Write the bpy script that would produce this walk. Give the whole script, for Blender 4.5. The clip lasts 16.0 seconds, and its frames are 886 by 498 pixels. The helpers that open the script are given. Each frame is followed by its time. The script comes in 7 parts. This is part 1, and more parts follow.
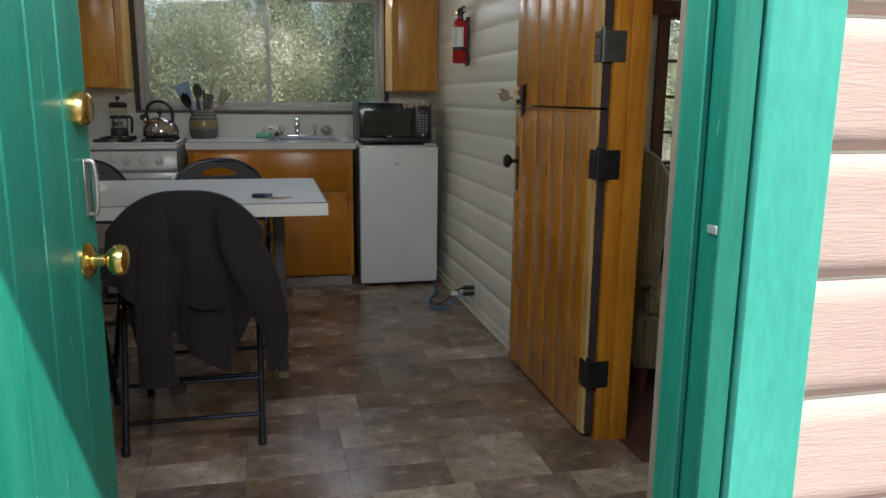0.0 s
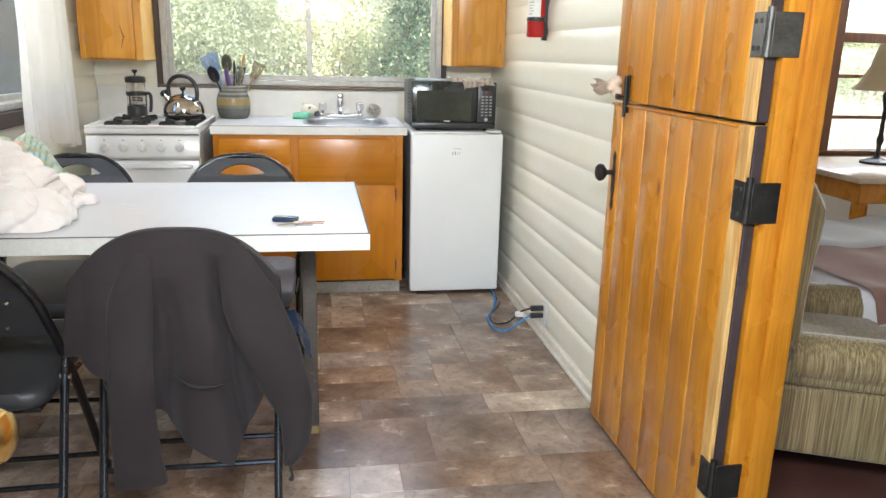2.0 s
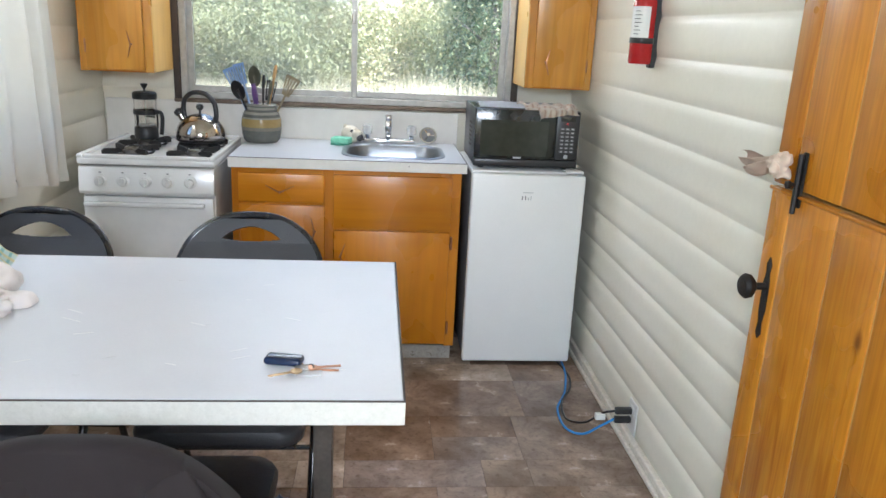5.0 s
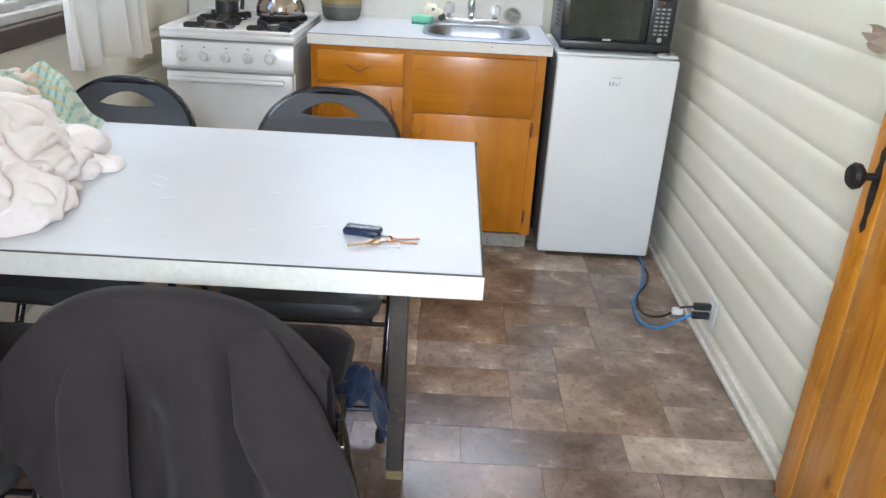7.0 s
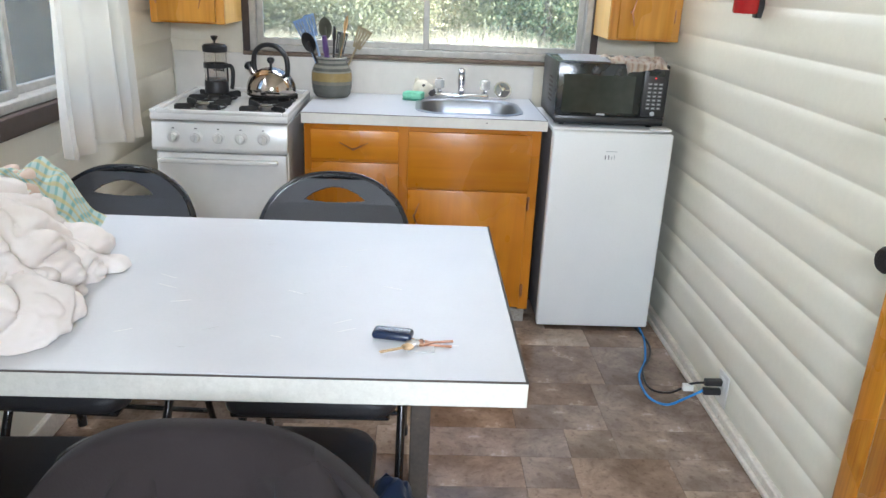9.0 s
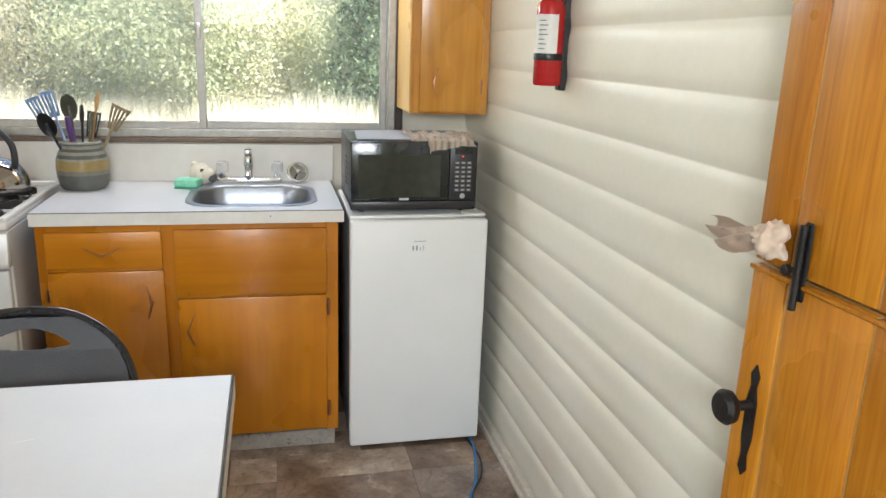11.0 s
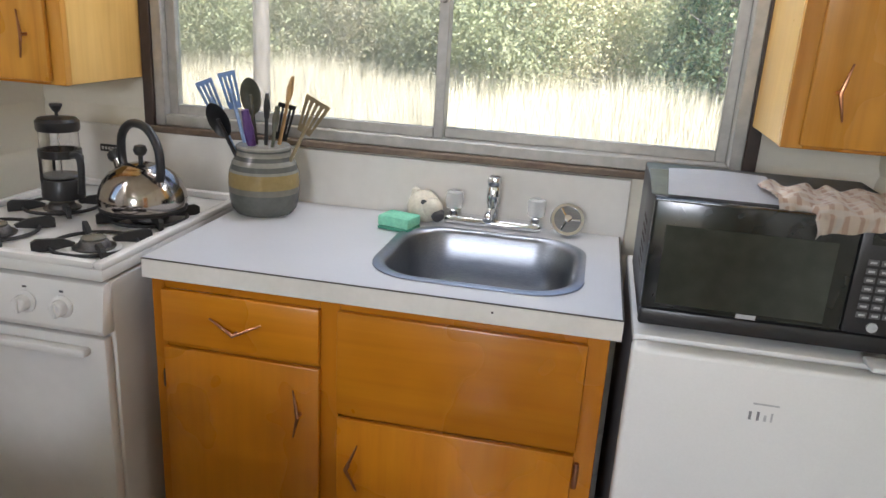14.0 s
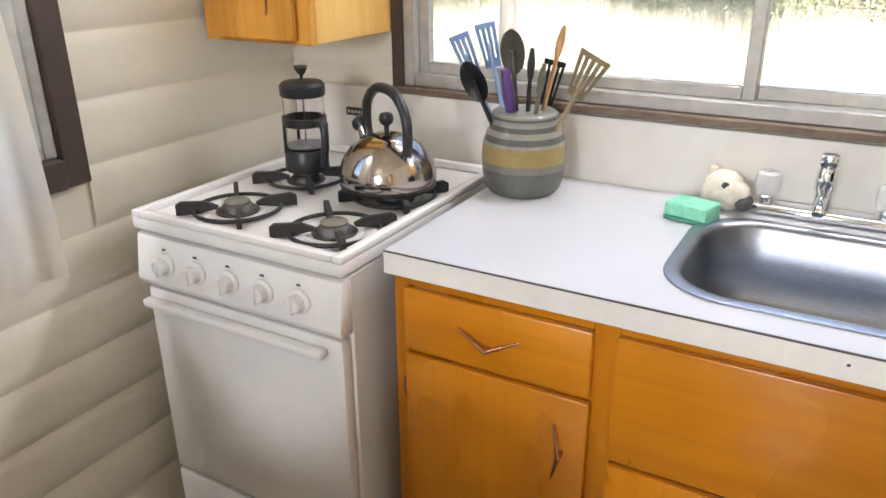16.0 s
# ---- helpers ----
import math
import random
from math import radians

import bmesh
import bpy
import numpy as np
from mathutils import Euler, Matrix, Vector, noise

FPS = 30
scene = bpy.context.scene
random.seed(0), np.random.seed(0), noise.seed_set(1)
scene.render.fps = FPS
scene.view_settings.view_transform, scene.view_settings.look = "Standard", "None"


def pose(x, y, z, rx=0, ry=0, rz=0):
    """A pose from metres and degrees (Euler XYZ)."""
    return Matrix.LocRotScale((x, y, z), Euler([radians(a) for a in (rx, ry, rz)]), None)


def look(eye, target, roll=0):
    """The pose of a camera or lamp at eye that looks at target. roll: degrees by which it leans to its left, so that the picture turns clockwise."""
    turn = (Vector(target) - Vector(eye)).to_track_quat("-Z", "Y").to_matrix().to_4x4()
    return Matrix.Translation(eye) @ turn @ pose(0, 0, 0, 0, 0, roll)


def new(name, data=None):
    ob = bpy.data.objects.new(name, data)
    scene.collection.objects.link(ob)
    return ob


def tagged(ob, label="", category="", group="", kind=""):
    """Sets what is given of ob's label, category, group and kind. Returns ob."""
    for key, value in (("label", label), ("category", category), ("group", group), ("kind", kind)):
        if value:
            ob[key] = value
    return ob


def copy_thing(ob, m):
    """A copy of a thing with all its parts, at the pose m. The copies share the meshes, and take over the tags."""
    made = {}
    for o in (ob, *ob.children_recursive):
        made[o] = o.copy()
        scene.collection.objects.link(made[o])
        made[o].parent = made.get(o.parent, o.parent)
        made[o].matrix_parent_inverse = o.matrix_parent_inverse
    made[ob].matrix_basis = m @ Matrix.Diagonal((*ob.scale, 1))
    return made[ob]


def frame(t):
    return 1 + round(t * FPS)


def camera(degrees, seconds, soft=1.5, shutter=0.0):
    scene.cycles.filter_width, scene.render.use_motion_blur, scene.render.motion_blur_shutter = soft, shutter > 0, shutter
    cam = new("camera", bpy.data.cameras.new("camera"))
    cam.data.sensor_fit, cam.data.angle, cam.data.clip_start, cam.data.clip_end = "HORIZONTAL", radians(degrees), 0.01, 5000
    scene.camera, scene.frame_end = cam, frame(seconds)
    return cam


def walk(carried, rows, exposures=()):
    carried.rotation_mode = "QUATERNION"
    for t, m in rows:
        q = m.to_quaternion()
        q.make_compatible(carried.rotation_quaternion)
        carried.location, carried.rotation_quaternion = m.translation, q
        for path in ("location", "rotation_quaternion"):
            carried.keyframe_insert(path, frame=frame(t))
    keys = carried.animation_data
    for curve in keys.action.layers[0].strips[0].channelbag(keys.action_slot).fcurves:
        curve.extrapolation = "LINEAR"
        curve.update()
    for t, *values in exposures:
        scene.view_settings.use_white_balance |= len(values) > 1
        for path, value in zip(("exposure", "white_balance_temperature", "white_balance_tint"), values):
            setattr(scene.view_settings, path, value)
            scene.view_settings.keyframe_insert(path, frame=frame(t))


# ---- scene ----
cam = camera(61.2, 16.0)
PATH = [
    (0, (0.173, -0.043, 1.13), (0.62, 1.866, 0.735), 0.6),
    (0.5, (0.197, 0.083, 1.141), (0.492, 2.03, 0.789), 1.1),
    (1, (0.142, 0.27, 1.141), (0.514, 2.207, 0.809), 1.6),
    (1.5, (0.195, 0.499, 1.172), (0.563, 2.424, 0.775), 1.6),
    (2, (0.244, 0.634, 1.236), (0.565, 2.542, 0.73), 1.4),
    (2.5, (0.236, 0.8, 1.243), (0.618, 2.681, 0.682), 1.8),
    (3, (0.178, 1.037, 1.338), (0.703, 2.875, 0.751), 3.2),
    (3.5, (0.216, 1.172, 1.37), (0.78, 3.003, 0.796), 3.4),
    (4, (0.306, 1.282, 1.382), (0.61, 3.189, 0.863), 2.5),
    (4.2, (0.329, 1.314, 1.385), (0.51, 3.241, 0.882), 2.1),
    (6.5, (0.272, 1.447, 1.356), (0.472, 3.283, 0.59), 4.3),
    (7, (0.301, 1.428, 1.332), (0.298, 3.25, 0.507), 3.1),
    (7.5, (0.268, 1.411, 1.33), (0.076, 3.204, 0.466), 1.7),
    (8, (0.245, 1.441, 1.355), (0.043, 3.239, 0.504), 1.9),
    (8.5, (0.2, 1.489, 1.359), (0.126, 3.31, 0.535), 3.0),
    (9, (0.185, 1.511, 1.375), (0.256, 3.391, 0.697), 2.5),
    (9.5, (0.197, 1.564, 1.398), (0.359, 3.477, 0.839), 1.7),
    (10, (0.323, 1.673, 1.401), (0.548, 3.596, 0.899), 1.2),
    (10.2, (0.396, 1.724, 1.403), (0.67, 3.642, 0.904), 1.3),
    (12.3, (0.513, 2.414, 1.391), (1.053, 4.253, 0.819), 3.0),
    (12.5, (0.551, 2.479, 1.403), (0.99, 4.343, 0.825), 2.8),
    (13, (0.563, 2.659, 1.383), (0.754, 4.56, 0.792), 1.6),
    (13.5, (0.533, 2.907, 1.406), (0.557, 4.818, 0.817), 2.1),
    (14, (0.591, 3.123, 1.382), (0.231, 4.995, 0.776), 3.5),
    (14.5, (0.502, 3.285, 1.349), (0.015, 5.079, 0.612), 6.3),
    (15, (0.411, 3.393, 1.334), (-0.001, 5.158, 0.488), 6.9),
    (15.5, (0.429, 3.444, 1.339), (-0.138, 5.159, 0.48), 3.8),
    (16, (0.4, 3.422, 1.364), (-0.51, 5.032, 0.603), -0.3),
]
walk(cam, [(t, look(e, a, r)) for t, e, a, r in PATH], [
    (0.0, 0.82, 6300, 10), (0.3, 1.4, 6500, 12), (0.6, 2.1, 6500, 12), (1.0, 2.65, 6500, 12), (1.5, 2.85, 6500, 12), (2.5, 2.88, 6100, 12), (3.5, 2.78, 6100, 12), (4.2, 2.5, 6000, 12), (6.3, 2.7, 5900, 12), (8.0, 2.75, 5900, 12),
    (9.0, 2.65, 5900, 12), (10.0, 2.5, 6200, 12), (12.3, 2.65, 6500, 13), (13.0, 2.56, 6400, 15), (13.7, 2.35, 6300, 16), (14.5, 2.1, 6400, 20), (15.0, 2.35, 6600, 24), (15.5, 2.65, 6600, 24), (16.0, 2.85, 6500, 18)])

# ---- light ----
SUN_WAY = Vector((-0.85, 1.0, -1.81)).normalized()
world = bpy.data.worlds.new("world")
scene.world = world
world.use_nodes = True
_nt = world.node_tree
_sky = _nt.nodes.new("ShaderNodeTexSky")
_sky.sky_type = 'NISHITA'
_sky.sun_disc = False
_sky.sun_elevation = math.asin(-SUN_WAY.z)
_sky.sun_rotation = math.atan2(-SUN_WAY.x, -SUN_WAY.y)
_nt.links.new(_sky.outputs[0], _nt.nodes["Background"].inputs[0])
_nt.nodes["Background"].inputs[1].default_value = 0.092
sun = new("sun", bpy.data.lights.new("sun", 'SUN'))
sun.data.energy, sun.data.angle, sun.data.color = 5.0, radians(0.5), (1.0, 0.95, 0.86)
sun.rotation_mode = 'QUATERNION'
sun.rotation_quaternion = SUN_WAY.to_track_quat('-Z', 'Y')


def sky_lamp(name, at, to, wide, high, power):
    """Skylight that falls in through the head of an opening."""
    ob = new(name, bpy.data.lights.new(name, 'AREA'))
    ob.data.shape, ob.data.size, ob.data.size_y, ob.data.energy = 'RECTANGLE', wide, high, power
    ob.data.color = (0.93, 0.97, 1.0)
    ob.matrix_world = look(at, to)
    return ob


sky_lamp("sky_north", (0.19, 4.970, 1.735), (0.10, 3.6, 0.6), 1.4, 0.07, 1.9)
sky_lamp("sky_west", (-0.915, 3.64, 1.75), (0.6, 3.3, 0.5), 1.1, 0.07, 2.8)
sky_lamp("sky_bedroom", (4.1, 4.975, 1.665), (2.6, 3.0, 0.5), 1.9, 0.07, 10.5)
sky_lamp("sky_entry", (0.17, 0.70, 1.72), (0.02, 2.7, 0.15), 0.7, 0.42, 9.0)


# ---- materials ----
def _mat(name):
    m = bpy.data.materials.new(name)
    m.use_nodes = True
    nt = m.node_tree
    return m, nt, nt.nodes["Principled BSDF"]


def _n(nt, kind, **kw):
    node = nt.nodes.new(kind)
    for k, v in kw.items():
        node.inputs[k.replace("_", " ")].default_value = v
    return node


def _ramp(nt, fac, stops):
    r = nt.nodes.new("ShaderNodeValToRGB")
    els = r.color_ramp.elements
    while len(els) < len(stops):
        els.new(0.5)
    for e, (p, c) in zip(els, stops):
        e.position, e.color = p, (*c, 1)
    nt.links.new(fac, r.inputs[0])
    return r.outputs[0]


def _coords(nt, stretch):
    tc = nt.nodes.new("ShaderNodeTexCoord")
    mp = nt.nodes.new("ShaderNodeMapping")
    mp.inputs["Scale"].default_value = stretch
    nt.links.new(tc.outputs["Object"], mp.inputs["Vector"])
    return mp.outputs["Vector"]


def _mixc(nt, kind, fac, a, b):
    m = nt.nodes.new("ShaderNodeMix")
    m.data_type, m.blend_type = 'RGBA', kind
    for sock, v in ((m.inputs[0], fac), (m.inputs[6], a), (m.inputs[7], b)):
        if hasattr(v, "is_linked"):
            nt.links.new(v, sock)
        else:
            sock.default_value = v if not isinstance(v, tuple) else (*v, 1)
    return m.outputs[2]


def surface(name, c1, c2, scale=6.0, rough=0.5, rough2=None, metal=0.0, bump=0.1, fine=8.0, stretch=(1, 1, 1), vary=0.0, stain=None, coat=0.0, dist=0.004, grain=1.0, island=0.0, thin=0.0):
    """A two-scale surface: blotches of c1 and c2, fine grain and relief; vary: brightness from piece to piece; stain: (colour, share)."""
    m, nt, p = _mat(name)
    v = _coords(nt, stretch)
    big = _n(nt, "ShaderNodeTexNoise", Scale=scale, Detail=4.0, Roughness=0.6)
    small = _n(nt, "ShaderNodeTexNoise", Scale=scale * fine, Detail=3.0, Roughness=0.6)
    for k in (big, small):
        nt.links.new(v, k.inputs["Vector"])
    col = _ramp(nt, big.outputs[0], [(0.32, c1), (0.68, c2)])
    g = _ramp(nt, small.outputs[0], [(0.3, (1 - 0.14 * grain,) * 3), (0.7, (1 + 0.06 * grain,) * 3)])
    col = _mixc(nt, 'MULTIPLY', 1.0, col, g)
    if stain:
        sn = _n(nt, "ShaderNodeTexNoise", Scale=scale * 2.3, Detail=6.0, Roughness=0.7, Distortion=0.6)
        nt.links.new(v, sn.inputs["Vector"])
        f = _ramp(nt, sn.outputs[0], [(1 - stain[1] - 0.06, (0, 0, 0)), (1 - stain[1], (1, 1, 1))])
        col = _mixc(nt, 'MIX', f, col, stain[0])
    if island:
        gi = nt.nodes.new("ShaderNodeNewGeometry")
        col = _mixc(nt, 'MULTIPLY', 1.0, col, _ramp(nt, gi.outputs["Random Per Island"], [(0, (1 - island,) * 3), (1, (1 + island, 1 + island * 0.9, 1 + island * 0.8))]))
    if vary:
        oi = nt.nodes.new("ShaderNodeObjectInfo")
        r = _ramp(nt, oi.outputs["Random"], [(0, (1 - vary,) * 3), (1, (1 + vary,) * 3)])
        col = _mixc(nt, 'MULTIPLY', 1.0, col, r)
    nt.links.new(col, p.inputs["Base Color"])
    rr = _ramp(nt, big.outputs[0], [(0.3, (rough,) * 3), (0.7, (rough2 if rough2 is not None else min(1, rough * 1.25),) * 3)])
    nt.links.new(rr, p.inputs["Roughness"])
    p.inputs["Metallic"].default_value = metal
    p.inputs["Coat Weight"].default_value = coat
    if thin:
        tl, mx = nt.nodes.new("ShaderNodeBsdfTranslucent"), nt.nodes.new("ShaderNodeMixShader")
        nt.links.new(col, tl.inputs[0])
        mx.inputs[0].default_value = thin
        nt.links.new(p.outputs[0], mx.inputs[1])
        nt.links.new(tl.outputs[0], mx.inputs[2])
        nt.links.new(mx.outputs[0], nt.nodes["Material Output"].inputs[0])
    if bump:
        b = _n(nt, "ShaderNodeBump", Strength=bump, Distance=dist)
        nt.links.new(small.outputs[0], b.inputs["Height"])
        nt.links.new(b.outputs[0], p.inputs["Normal"])
    return m


def wood(name, light, mid, dark, along='Z', rough=0.32, knots=0.0, vary=0.08, coat=0.12, scale=1.0, grain=0.5):
    """Varnished softwood: streaked grain along one axis, slow tone changes, optional knots."""
    m, nt, p = _mat(name)
    st = {'X': (1.2, 22, 22), 'Y': (22, 1.2, 22), 'Z': (22, 22, 1.2)}[along]
    v = _coords(nt, tuple(s * scale for s in st))
    v1 = _coords(nt, (1, 1, 1))
    g = _n(nt, "ShaderNodeTexNoise", Scale=1.0, Detail=5.0, Roughness=0.65, Distortion=1.6)
    nt.links.new(v, g.inputs["Vector"])
    f = _n(nt, "ShaderNodeTexNoise", Scale=7.0, Detail=2.0, Roughness=0.5)
    nt.links.new(v, f.inputs["Vector"])
    slow = _n(nt, "ShaderNodeTexNoise", Scale=2.6, Detail=3.0, Roughness=0.6)
    nt.links.new(v1, slow.inputs["Vector"])
    col = _ramp(nt, g.outputs[0], [(0.28, dark), (0.45, mid), (0.68, light)])
    col = _mixc(nt, 'MULTIPLY', grain, col, _ramp(nt, f.outputs[0], [(0.35, (0.72, 0.66, 0.6)), (0.6, (1, 1, 1))]))
    col = _mixc(nt, 'MULTIPLY', 0.75, col, _ramp(nt, slow.outputs[0], [(0.3, (0.74, 0.68, 0.6)), (0.66, (1.08, 1.08, 1.06))]))
    if knots:
        sx = nt.nodes.new("ShaderNodeSeparateXYZ")
        nt.links.new(_coords(nt, (1, 1, 1)), sx.inputs[0])
        add = nt.nodes.new("ShaderNodeMath")
        nt.links.new(sx.outputs[0], add.inputs[0])
        nt.links.new(sx.outputs[1], add.inputs[1])
        cb = nt.nodes.new("ShaderNodeCombineXYZ")
        nt.links.new(add.outputs[0], cb.inputs[0])
        nt.links.new(sx.outputs[2], cb.inputs[1])
        mp = nt.nodes.new("ShaderNodeMapping")
        mp.inputs["Scale"].default_value = (9.0, 4.5, 1.0)
        nt.links.new(cb.outputs[0], mp.inputs["Vector"])
        kv = nt.nodes.new("ShaderNodeTexVoronoi")
        kv.voronoi_dimensions = '2D'
        kv.inputs["Scale"].default_value = 0.62
        nt.links.new(mp.outputs[0], kv.inputs["Vector"])
        kf = _ramp(nt, kv.outputs["Distance"], [(0.02, (1, 1, 1)), (knots, (0, 0, 0))])
        some = nt.nodes.new("ShaderNodeSeparateColor")
        nt.links.new(kv.outputs["Color"], some.inputs[0])
        kf = _mixc(nt, 'MULTIPLY', 1.0, kf, _ramp(nt, some.outputs[0], [(0.45, (0, 0, 0)), (0.9, (0.9, 0.9, 0.9))]))
        col = _mixc(nt, 'MIX', kf, col, (dark[0] * 0.35, dark[1] * 0.3, dark[2] * 0.3))
    if vary:
        oi = nt.nodes.new("ShaderNodeObjectInfo")
        col = _mixc(nt, 'MULTIPLY', 1.0, col, _ramp(nt, oi.outputs["Random"], [(0, (1 - vary, 1 - vary * 1.3, 1 - vary * 1.5)), (1, (1 + vary, 1 + vary, 1 + vary))]))
    nt.links.new(col, p.inputs["Base Color"])
    nt.links.new(_ramp(nt, slow.outputs[0], [(0.3, (rough * 0.8,) * 3), (0.7, (rough * 1.3,) * 3)]), p.inputs["Roughness"])
    p.inputs["Coat Weight"].default_value = coat
    p.inputs["Coat Roughness"].default_value = 0.22
    b = _n(nt, "ShaderNodeBump", Strength=0.12, Distance=0.002)
    nt.links.new(g.outputs[0], b.inputs["Height"])
    nt.links.new(b.outputs[0], p.inputs["Normal"])
    return m


def glass(name, rough=0.0, tint=(1, 1, 1)):
    m, nt, p = _mat(name)
    p.inputs["Base Color"].default_value = (*tint, 1)
    p.inputs["Transmission Weight"].default_value = 1.0
    p.inputs["Roughness"].default_value = rough
    p.inputs["IOR"].default_value = 1.45
    return m


def pane_glass(name):
    """Thin window glass: mostly clear, with a faint mirror gloss and a painted haze."""
    m, nt, p = _mat(name)
    out = nt.nodes["Material Output"]
    tr = nt.nodes.new("ShaderNodeBsdfTransparent")
    tr.inputs[0].default_value = (0.93, 0.95, 0.94, 1)
    gl = nt.nodes.new("ShaderNodeBsdfGlossy")
    gl.inputs["Roughness"].default_value = 0.02
    fr = nt.nodes.new("ShaderNodeFresnel")
    fr.inputs[0].default_value = 1.14
    mx = nt.nodes.new("ShaderNodeMixShader")
    nt.links.new(fr.outputs[0], mx.inputs[0])
    nt.links.new(tr.outputs[0], mx.inputs[1])
    nt.links.new(gl.outputs[0], mx.inputs[2])
    # Translucent veil painted in for the glare that washes out the view.
    haze = nt.nodes.new("ShaderNodeBsdfTranslucent")
    haze.inputs[0].default_value = (0.8, 0.8, 0.76, 1)
    haze_noise = _n(nt, "ShaderNodeTexNoise", Scale=9.0, Detail=5.0)
    mx2 = nt.nodes.new("ShaderNodeMixShader")
    nt.links.new(_ramp(nt, haze_noise.outputs[0], [(0.3, (0.05,) * 3), (0.7, (0.10,) * 3)]), mx2.inputs[0])
    nt.links.new(mx.outputs[0], mx2.inputs[1])
    nt.links.new(haze.outputs[0], mx2.inputs[2])
    nt.links.new(mx2.outputs[0], out.inputs[0])
    return m


def screen_mesh(name):
    """Fine insect screen: thin grey wire, mostly see-through."""
    m, nt, p = _mat(name)
    out = nt.nodes["Material Output"]
    p.inputs["Base Color"].default_value = (0.45, 0.45, 0.42, 1)
    p.inputs["Roughness"].default_value = 0.6
    tr = nt.nodes.new("ShaderNodeBsdfTransparent")
    mx = nt.nodes.new("ShaderNodeMixShader")
    mx.inputs[0].default_value = 0.84
    nt.links.new(p.outputs[0], mx.inputs[1])
    nt.links.new(tr.outputs[0], mx.inputs[2])
    nt.links.new(mx.outputs[0], out.inputs[0])
    return m


def cloth(name, c1, c2, scale=60, thin=0.0, rough=0.95, checks=None, sheen=0.25):
    """Woven cloth; thin: share of light let through; checks: (colour, cells per metre)."""
    m, nt, p = _mat(name)
    v = _coords(nt, (1, 1, 1))
    a = _n(nt, "ShaderNodeTexNoise", Scale=scale * 0.12, Detail=4.0)
    b = _n(nt, "ShaderNodeTexNoise", Scale=scale * 6, Detail=2.0)
    for k in (a, b):
        nt.links.new(v, k.inputs["Vector"])
    col = _ramp(nt, a.outputs[0], [(0.3, c1), (0.7, c2)])
    if checks:
        for ax, cc in ((0, checks[0]), (1, checks[2] if len(checks) > 2 else checks[0])):
            w = _n(nt, "ShaderNodeTexWave", Scale=checks[1], Distortion=0.0)
            w.bands_direction = 'XY'[ax]
            nt.links.new(v, w.inputs["Vector"])
            f = _ramp(nt, w.outputs[1], [(0.62, (0, 0, 0)), (0.8, (0.75, 0.75, 0.75))])
            col = _mixc(nt, 'MIX', f, col, cc)
    nt.links.new(col, p.inputs["Base Color"])
    p.inputs["Roughness"].default_value = rough
    p.inputs["Sheen Weight"].default_value = sheen
    bp = _n(nt, "ShaderNodeBump", Strength=0.35, Distance=0.001)
    nt.links.new(b.outputs[0], bp.inputs["Height"])
    nt.links.new(bp.outputs[0], p.inputs["Normal"])
    if thin:
        out = nt.nodes["Material Output"]
        t = nt.nodes.new("ShaderNodeBsdfTranslucent")
        nt.links.new(col, t.inputs[0])
        mx = nt.nodes.new("ShaderNodeMixShader")
        mx.inputs[0].default_value = thin
        nt.links.new(p.outputs[0], mx.inputs[1])
        nt.links.new(t.outputs[0], mx.inputs[2])
        nt.links.new(mx.outputs[0], out.inputs[0])
    return m


M = {}
M["cream"] = surface("cream_paint", (0.77, 0.73, 0.61), (0.82, 0.785, 0.68), 1.6, 0.36, bump=0.06, fine=30, vary=0.02, grain=0.15)
M["white_wall"] = surface("white_paint", (0.74, 0.73, 0.70), (0.80, 0.79, 0.77), 2.0, 0.4, bump=0.05, fine=25, grain=0.15)
M["pink"] = surface("pink_paint", (0.52, 0.37, 0.33), (0.58, 0.42, 0.37), 3.0, 0.75, bump=0.3, fine=12, stretch=(1, 6, 12), vary=0.04, grain=0.5, stain=((0.40, 0.28, 0.24), 0.22))
# Pale patches put sun glare as well as worn paint into the door's green.
M["green"] = surface("green_paint", (0.008, 0.185, 0.130), (0.022, 0.235, 0.170), 3.0, 0.34, bump=0.2, fine=10, stretch=(7, 7, 0.7), stain=((0.26, 0.56, 0.47), 0.30), vary=0.05)
# Lighter copy of the green, with sunlight on the casing put into it.
M["green_trim"] = surface("green_trim_lit_paint", (0.045, 0.37, 0.295), (0.065, 0.42, 0.335), 3.0, 0.4, bump=0.2, fine=9, stretch=(3, 3, 1.0), stain=((0.20, 0.56, 0.47), 0.27))
M["cab"] = wood("cabinet_plywood", (0.59, 0.226, 0.009), (0.56, 0.203, 0.007), (0.51, 0.170, 0.006), 'Z', rough=0.26, scale=0.38, grain=0.22)
M["cab_x"] = wood("cabinet_plywood_level", (0.59, 0.226, 0.009), (0.56, 0.203, 0.007), (0.51, 0.170, 0.006), 'X', rough=0.26, scale=0.38, grain=0.22)
M["cab_upper"] = wood("wall_cabinet_plywood", (0.66, 0.335, 0.055), (0.60, 0.275, 0.034), (0.48, 0.19, 0.016), 'Z', rough=0.26, scale=0.40, grain=0.4)
M["cab_light"] = wood("cabinet_side_pine", (0.74, 0.48, 0.16), (0.69, 0.42, 0.12), (0.60, 0.34, 0.08), 'Z', rough=0.3, scale=0.4, grain=0.15)
M["pine"] = wood("varnished_pine", (0.61, 0.262, 0.024), (0.55, 0.212, 0.016), (0.43, 0.142, 0.009), 'Z', rough=0.27, knots=0.085, vary=0.12, coat=0.12)
M["pine_worn"] = wood("worn_pine_edge", (0.72, 0.50, 0.24), (0.62, 0.36, 0.12), (0.40, 0.17, 0.04), 'Z', rough=0.5, vary=0.03, coat=0.0)
